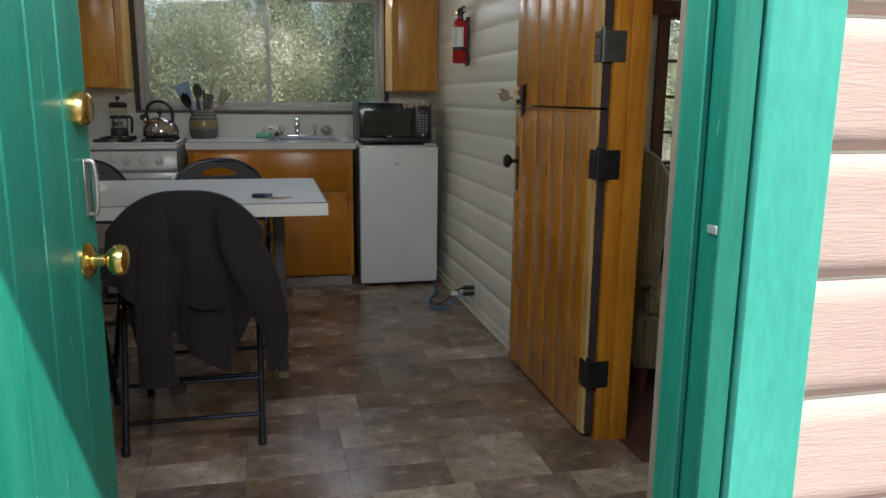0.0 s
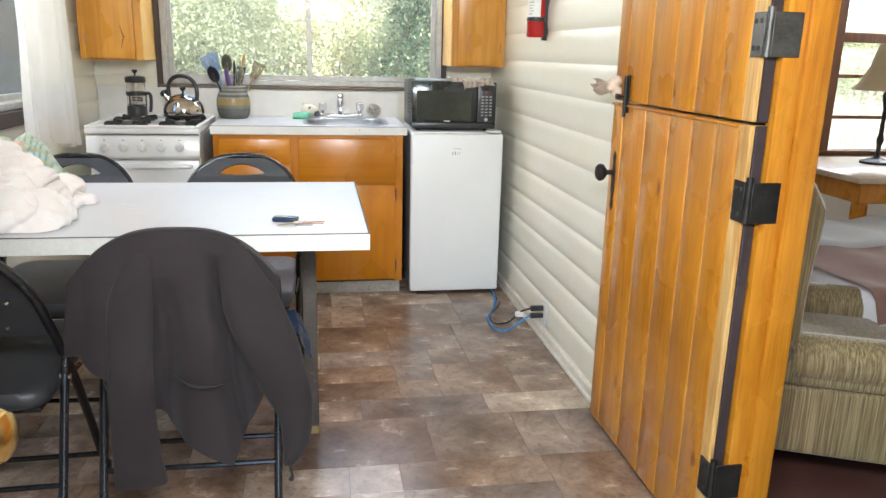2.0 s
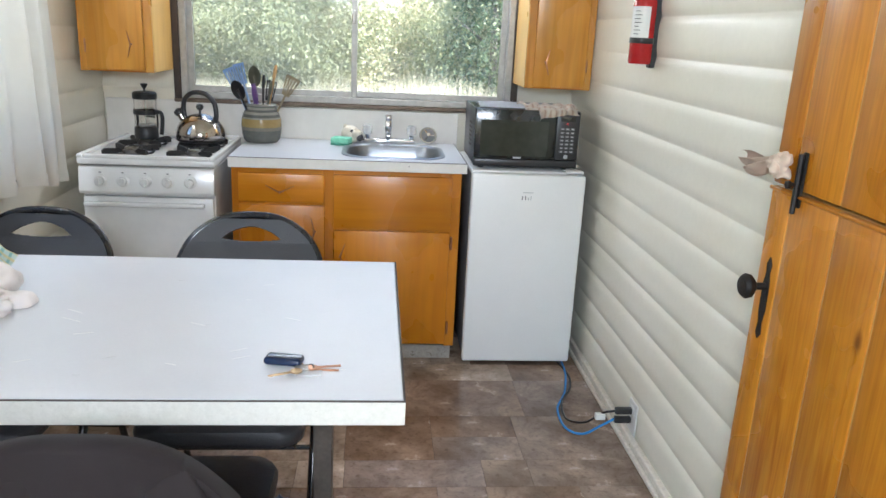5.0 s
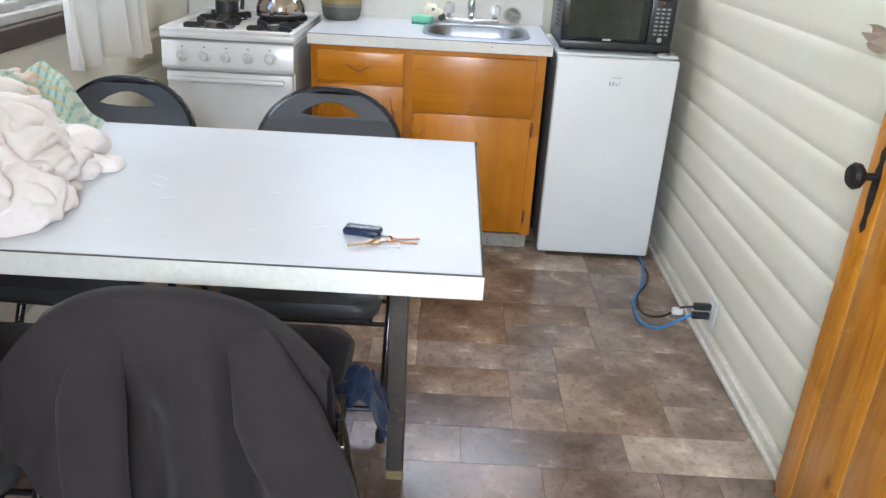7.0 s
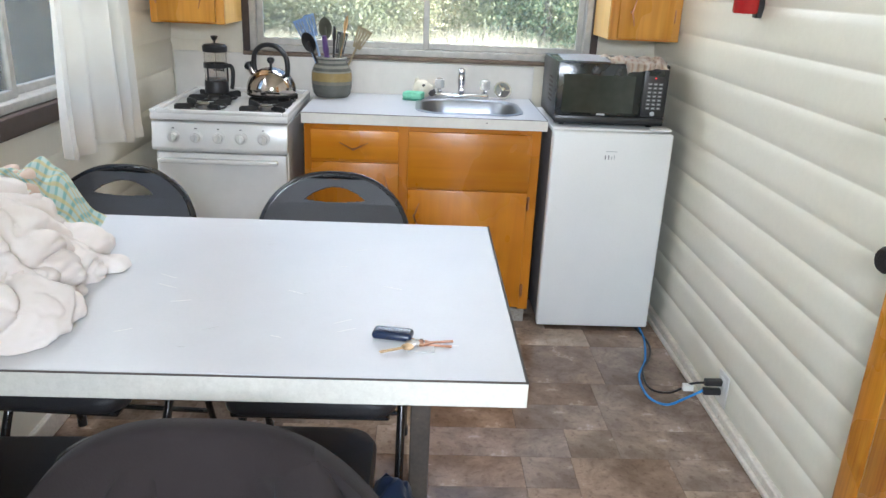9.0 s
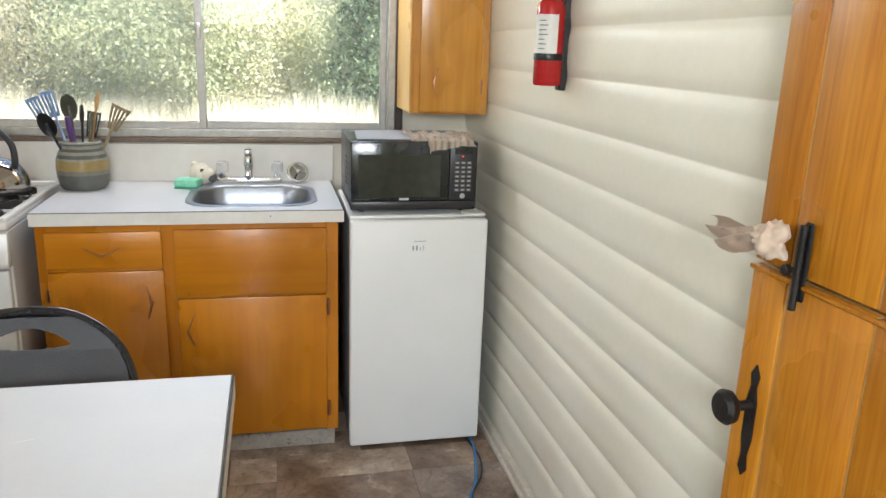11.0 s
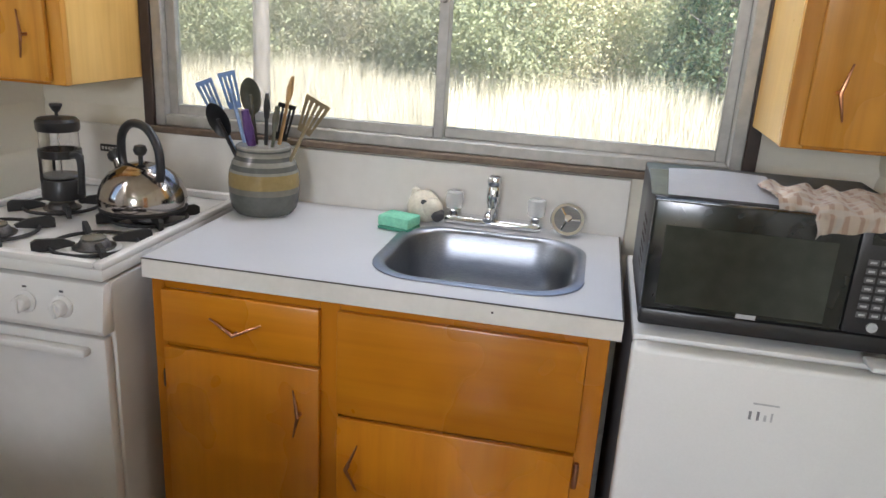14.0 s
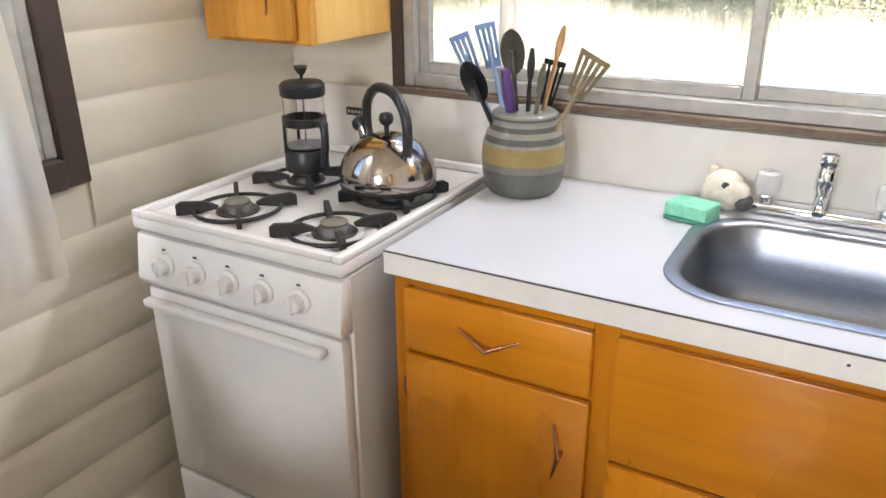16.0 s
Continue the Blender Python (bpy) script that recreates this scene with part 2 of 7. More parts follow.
M["darkwood"] = wood("dark_window_wood", (0.20, 0.085, 0.035), (0.14, 0.055, 0.022), (0.08, 0.03, 0.014), 'Z', rough=0.4)
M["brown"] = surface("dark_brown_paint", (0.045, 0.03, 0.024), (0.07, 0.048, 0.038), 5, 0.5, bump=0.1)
M["blackiron"] = surface("black_iron", (0.018, 0.017, 0.017), (0.04, 0.036, 0.034), 25, 0.45, metal=0.6, bump=0.3)
M["zinc"] = surface("worn_zinc", (0.30, 0.28, 0.25), (0.45, 0.43, 0.40), 20, 0.4, metal=0.9, bump=0.15)
M["brass"] = surface("brass", (0.72, 0.50, 0.16), (0.80, 0.60, 0.24), 18, 0.16, 0.28, metal=1.0, bump=0.03)
M["old_brass"] = surface("old_brass", (0.40, 0.27, 0.13), (0.55, 0.38, 0.20), 40, 0.35, metal=0.9, bump=0.05)
M["copper"] = surface("copper_pull", (0.36, 0.16, 0.08), (0.50, 0.25, 0.14), 30, 0.3, metal=0.9, bump=0.05)
M["chrome"] = surface("chrome", (0.72, 0.73, 0.74), (0.80, 0.81, 0.82), 10, 0.08, 0.14, metal=1.0, bump=0.0, grain=0.15)
M["kettle"] = surface("kettle_steel", (0.42, 0.38, 0.35), (0.52, 0.47, 0.43), 10, 0.09, 0.16, metal=1.0, bump=0.0, grain=0.3)
M["fob"] = surface("navy_plastic", (0.010, 0.018, 0.045), (0.016, 0.028, 0.07), 8, 0.2, 0.28, bump=0.02)
M["steel"] = surface("brushed_steel", (0.32, 0.34, 0.375), (0.35, 0.37, 0.405), 3, 0.32, 0.34, metal=1.0, bump=0.05, fine=20, stretch=(1, 8, 8))
M["alu"] = surface("aluminium_frame", (0.40, 0.39, 0.36), (0.48, 0.47, 0.44), 4, 0.42, metal=0.35, bump=0.05)
M["laminate"] = surface("white_laminate", (0.54, 0.55, 0.575), (0.59, 0.598, 0.62), 2.5, 0.34, 0.38, bump=0.02, fine=60, grain=0.15)
M["lam_edge"] = surface("laminate_edge", (0.74, 0.72, 0.66), (0.80, 0.78, 0.73), 8, 0.35, bump=0.05, grain=0.2)
M["seam"] = surface("dark_seam", (0.05, 0.04, 0.034), (0.08, 0.066, 0.055), 20, 0.6, bump=0)
M["enamel"] = surface("white_enamel", (0.72, 0.71, 0.685), (0.77, 0.76, 0.74), 3, 0.18, 0.25, bump=0.0, grain=0.15)
M["fridge"] = surface("fridge_white", (0.78, 0.78, 0.77), (0.83, 0.83, 0.82), 2, 0.34, bump=0.05, fine=120, grain=0.15)
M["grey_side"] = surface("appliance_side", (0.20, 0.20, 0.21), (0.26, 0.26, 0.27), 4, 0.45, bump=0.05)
M["black"] = surface("black_plastic", (0.014, 0.014, 0.015), (0.024, 0.024, 0.026), 8, 0.28, 0.36, bump=0.05, fine=20)
M["blackgloss"] = surface("black_glass", (0.010, 0.012, 0.010), (0.018, 0.02, 0.017), 3, 0.13, 0.17, bump=0.0)
M["mwdoor"] = surface("oven_window", (0.025, 0.03, 0.024), (0.045, 0.052, 0.042), 4, 0.17, 0.2, bump=0.0)
M["vinyl"] = surface("black_vinyl", (0.026, 0.027, 0.030), (0.040, 0.041, 0.045), 6, 0.34, 0.44, bump=0.3, fine=40)
M["tube"] = surface("black_enamel_tube", (0.010, 0.010, 0.011), (0.016, 0.016, 0.018), 9, 0.14, 0.2, bump=0.02)
M["iron"] = surface("cast_iron", (0.016, 0.016, 0.016), (0.03, 0.029, 0.028), 30, 0.55, bump=0.3)
M["hoodie"] = cloth("charcoal_fleece", (0.0300, 0.0225, 0.0225), (0.044, 0.0345, 0.0345), 50, sheen=0.08)
M["pocket"] = cloth("pocket_shadow_cloth", (0.010, 0.008, 0.008), (0.014, 0.011, 0.011), 50, sheen=0.0)
M["navy"] = cloth("navy_cloth", (0.015, 0.03, 0.075), (0.03, 0.055, 0.12), 60)
M["towel"] = cloth("cream_terry", (0.70, 0.63, 0.58), (0.80, 0.75, 0.72), 90)
M["plaid"] = cloth("plaid_towel", (0.62, 0.74, 0.70), (0.70, 0.80, 0.76), 90, checks=((0.22, 0.50, 0.48), 19.0, (0.74, 0.62, 0.30)))
M["dishcloth"] = cloth("striped_dishcloth", (0.72, 0.60, 0.48), (0.80, 0.70, 0.60), 90, checks=((0.55, 0.36, 0.26), 14.0, (0.80, 0.74, 0.68)))
M["rag"] = cloth("dusty_rose_rag", (0.56, 0.42, 0.32), (0.68, 0.54, 0.43), 80)
M["curtain"] = cloth("cream_curtain", (0.78, 0.74, 0.67), (0.84, 0.81, 0.75), 60, thin=0.45)
M["tape"] = cloth("ribbed_upholstery", (0.22, 0.17, 0.085), (0.30, 0.24, 0.13), 70)
M["bedcover"] = cloth("rose_blanket", (0.36, 0.20, 0.16), (0.44, 0.27, 0.22), 50)
M["sheet"] = cloth("white_sheet", (0.76, 0.75, 0.76), (0.82, 0.82, 0.82), 50)
M["shade"] = cloth("linen_shade", (0.62, 0.52, 0.36), (0.70, 0.60, 0.44), 60, thin=0.4)
M["carpet"] = surface("dark_red_floor", (0.075, 0.028, 0.022), (0.12, 0.05, 0.038), 5, 0.5, bump=0.2)
M["red"] = surface("red_enamel", (0.42, 0.012, 0.014), (0.50, 0.02, 0.02), 5, 0.2, bump=0.02)
M["label"] = surface("white_label", (0.74, 0.73, 0.70), (0.80, 0.79, 0.76), 20, 0.4, bump=0, grain=0.15)
M["ink"] = surface("dark_print", (0.05, 0.05, 0.055), (0.08, 0.08, 0.085), 20, 0.5, bump=0)
M["greyprint"] = surface("grey_print", (0.45, 0.46, 0.47), (0.55, 0.56, 0.57), 20, 0.45, bump=0)
M["paper"] = surface("white_paper", (0.76, 0.78, 0.82), (0.80, 0.82, 0.86), 6, 0.6, bump=0.02, grain=0.15)
M["sponge"] = surface("green_sponge", (0.20, 0.62, 0.42), (0.28, 0.70, 0.50), 30, 0.9, bump=0.6, fine=5)
M["scour"] = surface("scouring_pad", (0.08, 0.34, 0.24), (0.11, 0.40, 0.29), 60, 0.95, bump=0.6, fine=4)
M["ceramic"] = surface("cream_ceramic", (0.70, 0.64, 0.52), (0.78, 0.73, 0.62), 12, 0.2, bump=0.05)
M["clay_grey"] = surface("grey_glaze", (0.15, 0.14, 0.115), (0.21, 0.195, 0.16), 9, 0.16, bump=0.03, grain=0.5)
M["clay_tan"] = surface("ochre_glaze", (0.26, 0.19, 0.075), (0.34, 0.25, 0.11), 9, 0.16, bump=0.03, grain=0.5)
M["clay_pale"] = surface("pale_glaze", (0.22, 0.215, 0.185), (0.29, 0.28, 0.24), 9, 0.16, bump=0.03, grain=0.5)
M["clay_dark"] = surface("dark_glaze", (0.085, 0.09, 0.082), (0.13, 0.135, 0.12), 9, 0.16, bump=0.03, grain=0.5)
M["purple"] = surface("purple_plastic", (0.09, 0.04, 0.16), (0.12, 0.06, 0.20), 10, 0.35, bump=0.05)
M["blue"] = surface("pale_blue_plastic", (0.22, 0.34, 0.55), (0.28, 0.40, 0.62), 10, 0.35, bump=0.05)
M["bluecord"] = surface("blue_cord", (0.02, 0.22, 0.60), (0.03, 0.28, 0.70), 10, 0.4, bump=0.05)
M["spoonwood"] = wood("pale_spoon_wood", (0.55, 0.36, 0.17), (0.48, 0.30, 0.13), (0.36, 0.2, 0.08), 'Z', rough=0.6, coat=0)
M["olive"] = surface("olive_plastic", (0.10, 0.10, 0.07), (0.14, 0.14, 0.10), 10, 0.4, bump=0.05)
M["tan_nylon"] = surface("tan_nylon", (0.26, 0.20, 0.11), (0.34, 0.27, 0.16), 10, 0.35, bump=0.05)
M["redled"] = _mat("red_led")[0]
_p = M["redled"].node_tree.nodes["Principled BSDF"]
_p.inputs["Base Color"].default_value = (0.6, 0.02, 0.02, 1)
_p.inputs["Emission Color"].default_value = (1, 0.03, 0.03, 1)
_p.inputs["Emission Strength"].default_value = 0.6
M["pane"] = pane_glass("window_glass")
M["screen"] = screen_mesh("insect_screen")
M["glass"] = glass("clear_glass")
M["acrylic"], _nt2, _p2 = _mat("acrylic_knob")
_p2.inputs["Base Color"].default_value = (0.86, 0.87, 0.87, 1)
_p2.inputs["Roughness"].default_value = 0.12
_mx, _tr = _nt2.nodes.new("ShaderNodeMixShader"), _nt2.nodes.new("ShaderNodeBsdfTransparent")
_tr.inputs[0].default_value = (0.97, 0.97, 0.97, 1)
_mx.inputs[0].default_value = 0.62
_nt2.links.new(_p2.outputs[0], _mx.inputs[1])
_nt2.links.new(_tr.outputs[0], _mx.inputs[2])
_nt2.links.new(_mx.outputs[0], _nt2.nodes["Material Output"].inputs[0])
M["toekick"] = surface("grey_toe_kick", (0.34, 0.31, 0.27), (0.46, 0.42, 0.37), 10, 0.6, bump=0.2, stain=((0.2, 0.17, 0.14), 0.35))
M["baseboard"] = surface("painted_baseboard", (0.66, 0.60, 0.52), (0.76, 0.71, 0.63), 8, 0.45, bump=0.1, stain=((0.34, 0.22, 0.14), 0.27))
M["concrete"] = surface("porch_boards", (0.13, 0.115, 0.10), (0.19, 0.17, 0.15), 5, 0.8, bump=0.4)
M["earth"] = surface("dry_earth", (0.20, 0.17, 0.105), (0.30, 0.26, 0.165), 0.8, 0.95, bump=0.6, dist=0.03)
M["straw"] = surface("straw_grass", (0.45, 0.41, 0.30), (0.60, 0.56, 0.43), 1.5, 0.8, bump=0.0)
M["leaf"] = surface("bright_leaves", (0.36, 0.41, 0.24), (0.51, 0.54, 0.35), 1.6, 0.6, bump=0.0, vary=0.2, island=0.22, thin=0.5)
M["leaf2"] = surface("yellow_leaves", (0.44, 0.43, 0.29), (0.56, 0.53, 0.38), 1.6, 0.6, bump=0.0, vary=0.2, island=0.22, thin=0.5)
M["needle"] = surface("conifer_needles", (0.08, 0.13, 0.07), (0.15, 0.21, 0.12), 1.5, 0.6, bump=0.0, vary=0.2, island=0.22, thin=0.5)
M["bark"] = surface("grey_bark", (0.16, 0.14, 0.12), (0.28, 0.25, 0.22), 8, 0.9, bump=0.6, stretch=(4, 4, 1), dist=0.02)
M["roofing"] = surface("roof_boards", (0.2, 0.18, 0.16), (0.28, 0.26, 0.23), 4, 0.8, bump=0.3)


def tile_stone():
    """Stone-look vinyl tile: tone changes from tile to tile, mottled patches and fine pits."""
    m, nt, p = _mat("stone_vinyl_tile")
    v = _coords(nt, (1, 1, 1))
    oi = nt.nodes.new("ShaderNodeObjectInfo")
    base = _ramp(nt, oi.outputs["Random"], [(0.0, (0.205, 0.140, 0.098)), (0.3, (0.245, 0.180, 0.135)), (0.55, (0.225, 0.182, 0.162)), (0.8, (0.30, 0.235, 0.185)), (1.0, (0.40, 0.335, 0.275))])
    a = _n(nt, "ShaderNodeTexNoise", Scale=7.0, Detail=6.0, Roughness=0.68, Distortion=0.4)
    b = _n(nt, "ShaderNodeTexNoise", Scale=55.0, Detail=4.0, Roughness=0.7)
    w = nt.nodes.new("ShaderNodeTexNoise")
    w.noise_dimensions = '4D'
    w.inputs["Scale"].default_value = 2.6
    w.inputs["Detail"].default_value = 3.0
    mul = nt.nodes.new("ShaderNodeMath")
    mul.operation = 'MULTIPLY'
    mul.inputs[1].default_value = 40.0
    nt.links.new(oi.outputs["Random"], mul.inputs[0])
    nt.links.new(mul.outputs[0], w.inputs["W"])
    for k in (a, b, w):
        nt.links.new(v, k.inputs["Vector"])
    col = _mixc(nt, 'MULTIPLY', 1.0, base, _ramp(nt, w.outputs[0], [(0.36, (0.56, 0.50, 0.45)), (0.60, (1.28, 1.26, 1.25))]))
    col = _mixc(nt, 'MULTIPLY', 0.9, col, _ramp(nt, a.outputs[0], [(0.36, (0.60, 0.55, 0.50)), (0.60, (1.22, 1.2, 1.18))]))
    col = _mixc(nt, 'MULTIPLY', 0.6, col, _ramp(nt, b.outputs[0], [(0.32, (0.50, 0.43, 0.38)), (0.47, (1.08, 1.07, 1.06))]))
    rust = _n(nt, "ShaderNodeTexNoise", Scale=2.2, Detail=7.0, Roughness=0.74, Distortion=0.3)
    nt.links.new(v, rust.inputs["Vector"])
    col = _mixc(nt, 'MULTIPLY', 1.0, col, _ramp(nt, rust.outputs[0], [(0.53, (1, 1, 1)), (0.66, (0.66, 0.50, 0.36))]))
    nt.links.new(col, p.inputs["Base Color"])
    nt.links.new(_ramp(nt, a.outputs[0], [(0.3, (0.17,) * 3), (0.7, (0.31,) * 3)]), p.inputs["Roughness"])
    bp = _n(nt, "ShaderNodeBump", Strength=0.14, Distance=0.002)
    nt.links.new(b.outputs[0], bp.inputs["Height"])
    nt.links.new(bp.outputs[0], p.inputs["Normal"])
    return m


M["tile"] = tile_stone()

# ---- mesh helpers ----
ROOT = {}


def thing(name, loc=(0, 0, 0), label="", category="", group="", kind=""):
    """A top-level Empty at the base of a thing."""
    ob = new(name)
    ob.location = loc
    ob.empty_display_size = 0.05
    ROOT[ob.name] = Vector(loc)
    return tagged(ob, label, category, group, kind)


def finish(bm, name, smooth=40):
    me = bpy.data.meshes.new(name)
    bmesh.ops.recalc_face_normals(bm, faces=bm.faces)
    bm.to_mesh(me)
    bm.free()
    if smooth:
        me.polygons.foreach_set("use_smooth", [True] * len(me.polygons))
        me.set_sharp_from_angle(angle=radians(smooth))
    return me


def part(name, bm, material, parent=None, label="", kind="", smooth=40, category=""):
    """One mesh under a thing or a part (or a thing of its own), built in the world's coordinates."""
    base = ROOT[parent.name] if parent else Vector((0, 0, 0))
    if base.length:
        bmesh.ops.translate(bm, verts=bm.verts, vec=-base)
    me = finish(bm, name, smooth)
    me.materials.append(M[material] if isinstance(material, str) else material)
    ob = new(name, me)
    ob.parent = parent
    ROOT[ob.name] = base
    return tagged(ob, label, category, "", kind)


def bx(x0, x1, y0, y1, z0, z1, bev=0.003, seg=1, into=None):
    bm = bmesh.new()
    v = [bm.verts.new((x, y, z)) for z in (z0, z1) for y in (y0, y1) for x in (x0, x1)]
    for f in ((0, 1, 3, 2), (4, 6, 7, 5), (0, 4, 5, 1), (2, 3, 7, 6), (0, 2, 6, 4), (1, 5, 7, 3)):
        bm.faces.new([v[i] for i in f])
    if bev:
        bmesh.ops.bevel(bm, geom=bm.edges[:], offset=bev, segments=seg, affect='EDGES', profile=0.5)
    return merge(into, bm) if into else bm


def merge(into, bm):
    me = bpy.data.meshes.new("tmp")
    bm.to_mesh(me)
    bm.free()
    into.from_mesh(me)
    bpy.data.meshes.remove(me)
    return into


def ring(bm, pts):
    return [bm.verts.new(p) for p in pts]


def tube(path, r, seg=8, closed=False, into=None, cap=True):
    """A round bar along a path; r: one radius or one for each point."""
    bm = bmesh.new()
    pts = [Vector(p) for p in path]
    n = len(pts)
    rs = r if isinstance(r, (list, tuple)) else [r] * n
    up, loops = None, []
    for i, p in enumerate(pts):
        a = pts[(i - 1) % n] if (closed or i) else p
        b = pts[(i + 1) % n] if (closed or i < n - 1) else p
        d = (b - a).normalized()
        if up is None:
            up = d.orthogonal().normalized()
        up = (up - d * up.dot(d)).normalized()
        side = d.cross(up)
        loops.append(ring(bm, [p + rs[i] * (math.cos(k * 2 * math.pi / seg) * up + math.sin(k * 2 * math.pi / seg) * side) for k in range(seg)]))
    for i in range(n if closed else n - 1):
        a, b = loops[i], loops[(i + 1) % n]
        for k in range(seg):
            bm.faces.new((a[k], a[(k + 1) % seg], b[(k + 1) % seg], b[k]))
    if cap and not closed:
        bm.faces.new(loops[0][::-1])
        bm.faces.new(loops[-1])
    return merge(into, bm) if into else bm


def lathe(profile, at=(0, 0, 0), seg=24, axis='Z', into=None):
    """A turned body: profile of (radius, height) along an axis."""
    bm = bmesh.new()
    m = {'Z': Matrix.Identity(3), 'X': Matrix(((0, 0, 1), (1, 0, 0), (0, 1, 0))), 'Y': Matrix(((1, 0, 0), (0, 0, -1), (0, 1, 0)))}[axis]
    loops = []
    for r, h in profile:
        loops.append(ring(bm, [Vector(at) + m @ Vector((r * math.cos(k * 2 * math.pi / seg), r * math.sin(k * 2 * math.pi / seg), h)) for k in range(seg)]) if r > 1e-6 else [bm.verts.new(Vector(at) + m @ Vector((0, 0, h)))])
    for a, b in zip(loops, loops[1:]):
        if len(a) == 1 and len(b) == 1:
            continue
        for k in range(seg):
            q = [a[k % len(a)], a[(k + 1) % len(a)], b[(k + 1) % len(b)], b[k % len(b)]]
            q = [x for i, x in enumerate(q) if x not in q[:i]]
            if len(q) > 2:
                bm.faces.new(q)
    for lp in (loops[0][::-1], loops[-1]):
        if len(lp) > 2:
            bm.faces.new(lp)
    return merge(into, bm) if into else bm


def smoothpath(pts, n=8):
    """A Catmull-Rom line through points."""
    p = [Vector(q) for q in pts]
    p = [2 * p[0] - p[1]] + p + [2 * p[-1] - p[-2]]
    out = []
    for i in range(1, len(p) - 2):
        for k in range(n):
            t = k / n
            out.append(0.5 * (2 * p[i] + (p[i + 1] - p[i - 1]) * t + (2 * p[i - 1] - 5 * p[i] + 4 * p[i + 1] - p[i + 2]) * t * t + (3 * p[i] - p[i - 1] - 3 * p[i + 1] + p[i + 2]) * t ** 3))
    return out + [p[-2]]


def sheet(fn, nu, nv, thick=0.0):
    """A cloth: fn(u, v) gives a point, u and v from 0 to 1."""
    bm = bmesh.new()
    g = [[bm.verts.new(fn(i / nu, j / nv)) for i in range(nu + 1)] for j in range(nv + 1)]
    for j in range(nv):
        for i in range(nu):
            bm.faces.new((g[j][i], g[j][i + 1], g[j + 1][i + 1], g[j + 1][i]))
    if thick:
        bmesh.ops.solidify(bm, geom=bm.faces[:], thickness=thick)
    return bm


def outline(pts, depth, axis='Y', bev=0.0):
    """A flat shape of given depth: pts in the plane across the axis, starting at pts' third coordinate."""
    bm = bmesh.new()
    f = bm.faces.new([bm.verts.new(p) for p in pts])
    d = {'X': (depth, 0, 0), 'Y': (0, depth, 0), 'Z': (0, 0, depth)}[axis]
    r = bmesh.ops.extrude_face_region(bm, geom=[f])
    bmesh.ops.translate(bm, verts=[e for e in r["geom"] if isinstance(e, bmesh.types.BMVert)], vec=d)
    if bev:
        bmesh.ops.bevel(bm, geom=bm.edges[:], offset=bev, segments=2, affect='EDGES', profile=0.5)
    return bm


def nz(x, y, z=0.0, s=1.0):
    return noise.noise(Vector((x * s, y * s, z * s)))


def text_mesh(txt, size, m):
    """Lettering as a mesh, lying in the plane of the pose m."""
    cu = bpy.data.curves.new("letters", 'FONT')
    cu.body, cu.size, cu.align_x, cu.extrude = txt, size, 'CENTER', 0.0004
    ob = bpy.data.objects.new("letters", cu)
    me = bpy.data.meshes.new_from_object(ob)
    bpy.data.objects.remove(ob)
    bm = bmesh.new()
    bm.from_mesh(me)
    bpy.data.meshes.remove(me)
    bmesh.ops.transform(bm, matrix=m, verts=bm.verts)
    return bm


# ---- the setting ----
def wall(name, axis, c0, c1, a0, a1, z0, z1, openings, material, label):
    """A thick wall across an axis, with openings (a0, a1, z0, z1) that go through it."""
    bm = bmesh.new()
    cuts = sorted({a0, a1, *[o[0] for o in openings], *[o[1] for o in openings]})
    for s, e in zip(cuts, cuts[1:]):
        spans, z = [], z0
        for o in sorted((o for o in openings if o[0] <= s and e <= o[1]), key=lambda o: o[2]):
            if o[2] > z:
                spans.append((z, o[2]))
            z = o[3]
        if z < z1:
            spans.append((z, z1))
        for lo, hi in spans:
            if axis == 'X':
                bx(c0, c1, s, e, lo, hi, 0, into=bm)
            else:
                bx(s, e, c0, c1, lo, hi, 0, into=bm)
    bmesh.ops.remove_doubles(bm, verts=bm.verts, dist=1e-5)
    return part(name, bm, material, None, label, "structure", smooth=0)


PITCH, FIRST = 0.1293, 0.044


def siding(parent, axis, face, out, a0, a1, z0, z1, openings, material, deep=0.0078, PITCH=PITCH, FIRST=FIRST, power=4.5):
    """Rounded log-siding boards, one object each, on a wall's face; out: the way they stand proud."""
    k = -4
    while FIRST + PITCH * k < z1:
        lo, hi = max(z0, FIRST + PITCH * k), min(z1, FIRST + PITCH * (k + 1))
        k += 1
        if hi - lo < 0.02:
            continue
        holes = sorted((o[0], o[1]) for o in openings if o[2] < hi - 0.01 and o[3] > lo + 0.01)
        runs, a = [], a0
        for h0, h1 in holes:
            if h0 - a > 0.01:
                runs.append((a, h0))
            a = max(a, h1)
        if a1 - a > 0.01:
            runs.append((a, a1))
        for s, e in runs:
            bm = bmesh.new()
            prof = []
            for i in range(11):
                t = i / 10
                prof.append((lo + 0.0015 + (hi - lo - 0.003) * t, deep * (1 - abs(2 * t - 1) ** power)))
            rows = []
            for q in (s, e):
                rows.append([bm.verts.new((face + out * d, q, z) if axis == 'X' else (q, face + out * d, z)) for z, d in prof])
            for i in range(10):
                bm.faces.new((rows[0][i], rows[0][i + 1], rows[1][i + 1], rows[1][i]))
            for r in rows:
                bm.faces.new(r)
            part("board", bm, material, parent, smooth=60)


NORTH, WEST, EAST, SOUTH_IN, SOUTH_OUT = 4.99, -0.935, 1.242, 0.74, 0.67
KWIN = (-0.582, 0.938, 1.040, 1.785)
LWIN = (3.02, 4.27, 0.985, 1.80)
ENTRY = (-0.275, 0.622, -0.2, 1.955)
INNER = (1.34, 2.150, -0.05, 1.98)
BWIN = (2.90, 5.2, 0.66, 1.72)

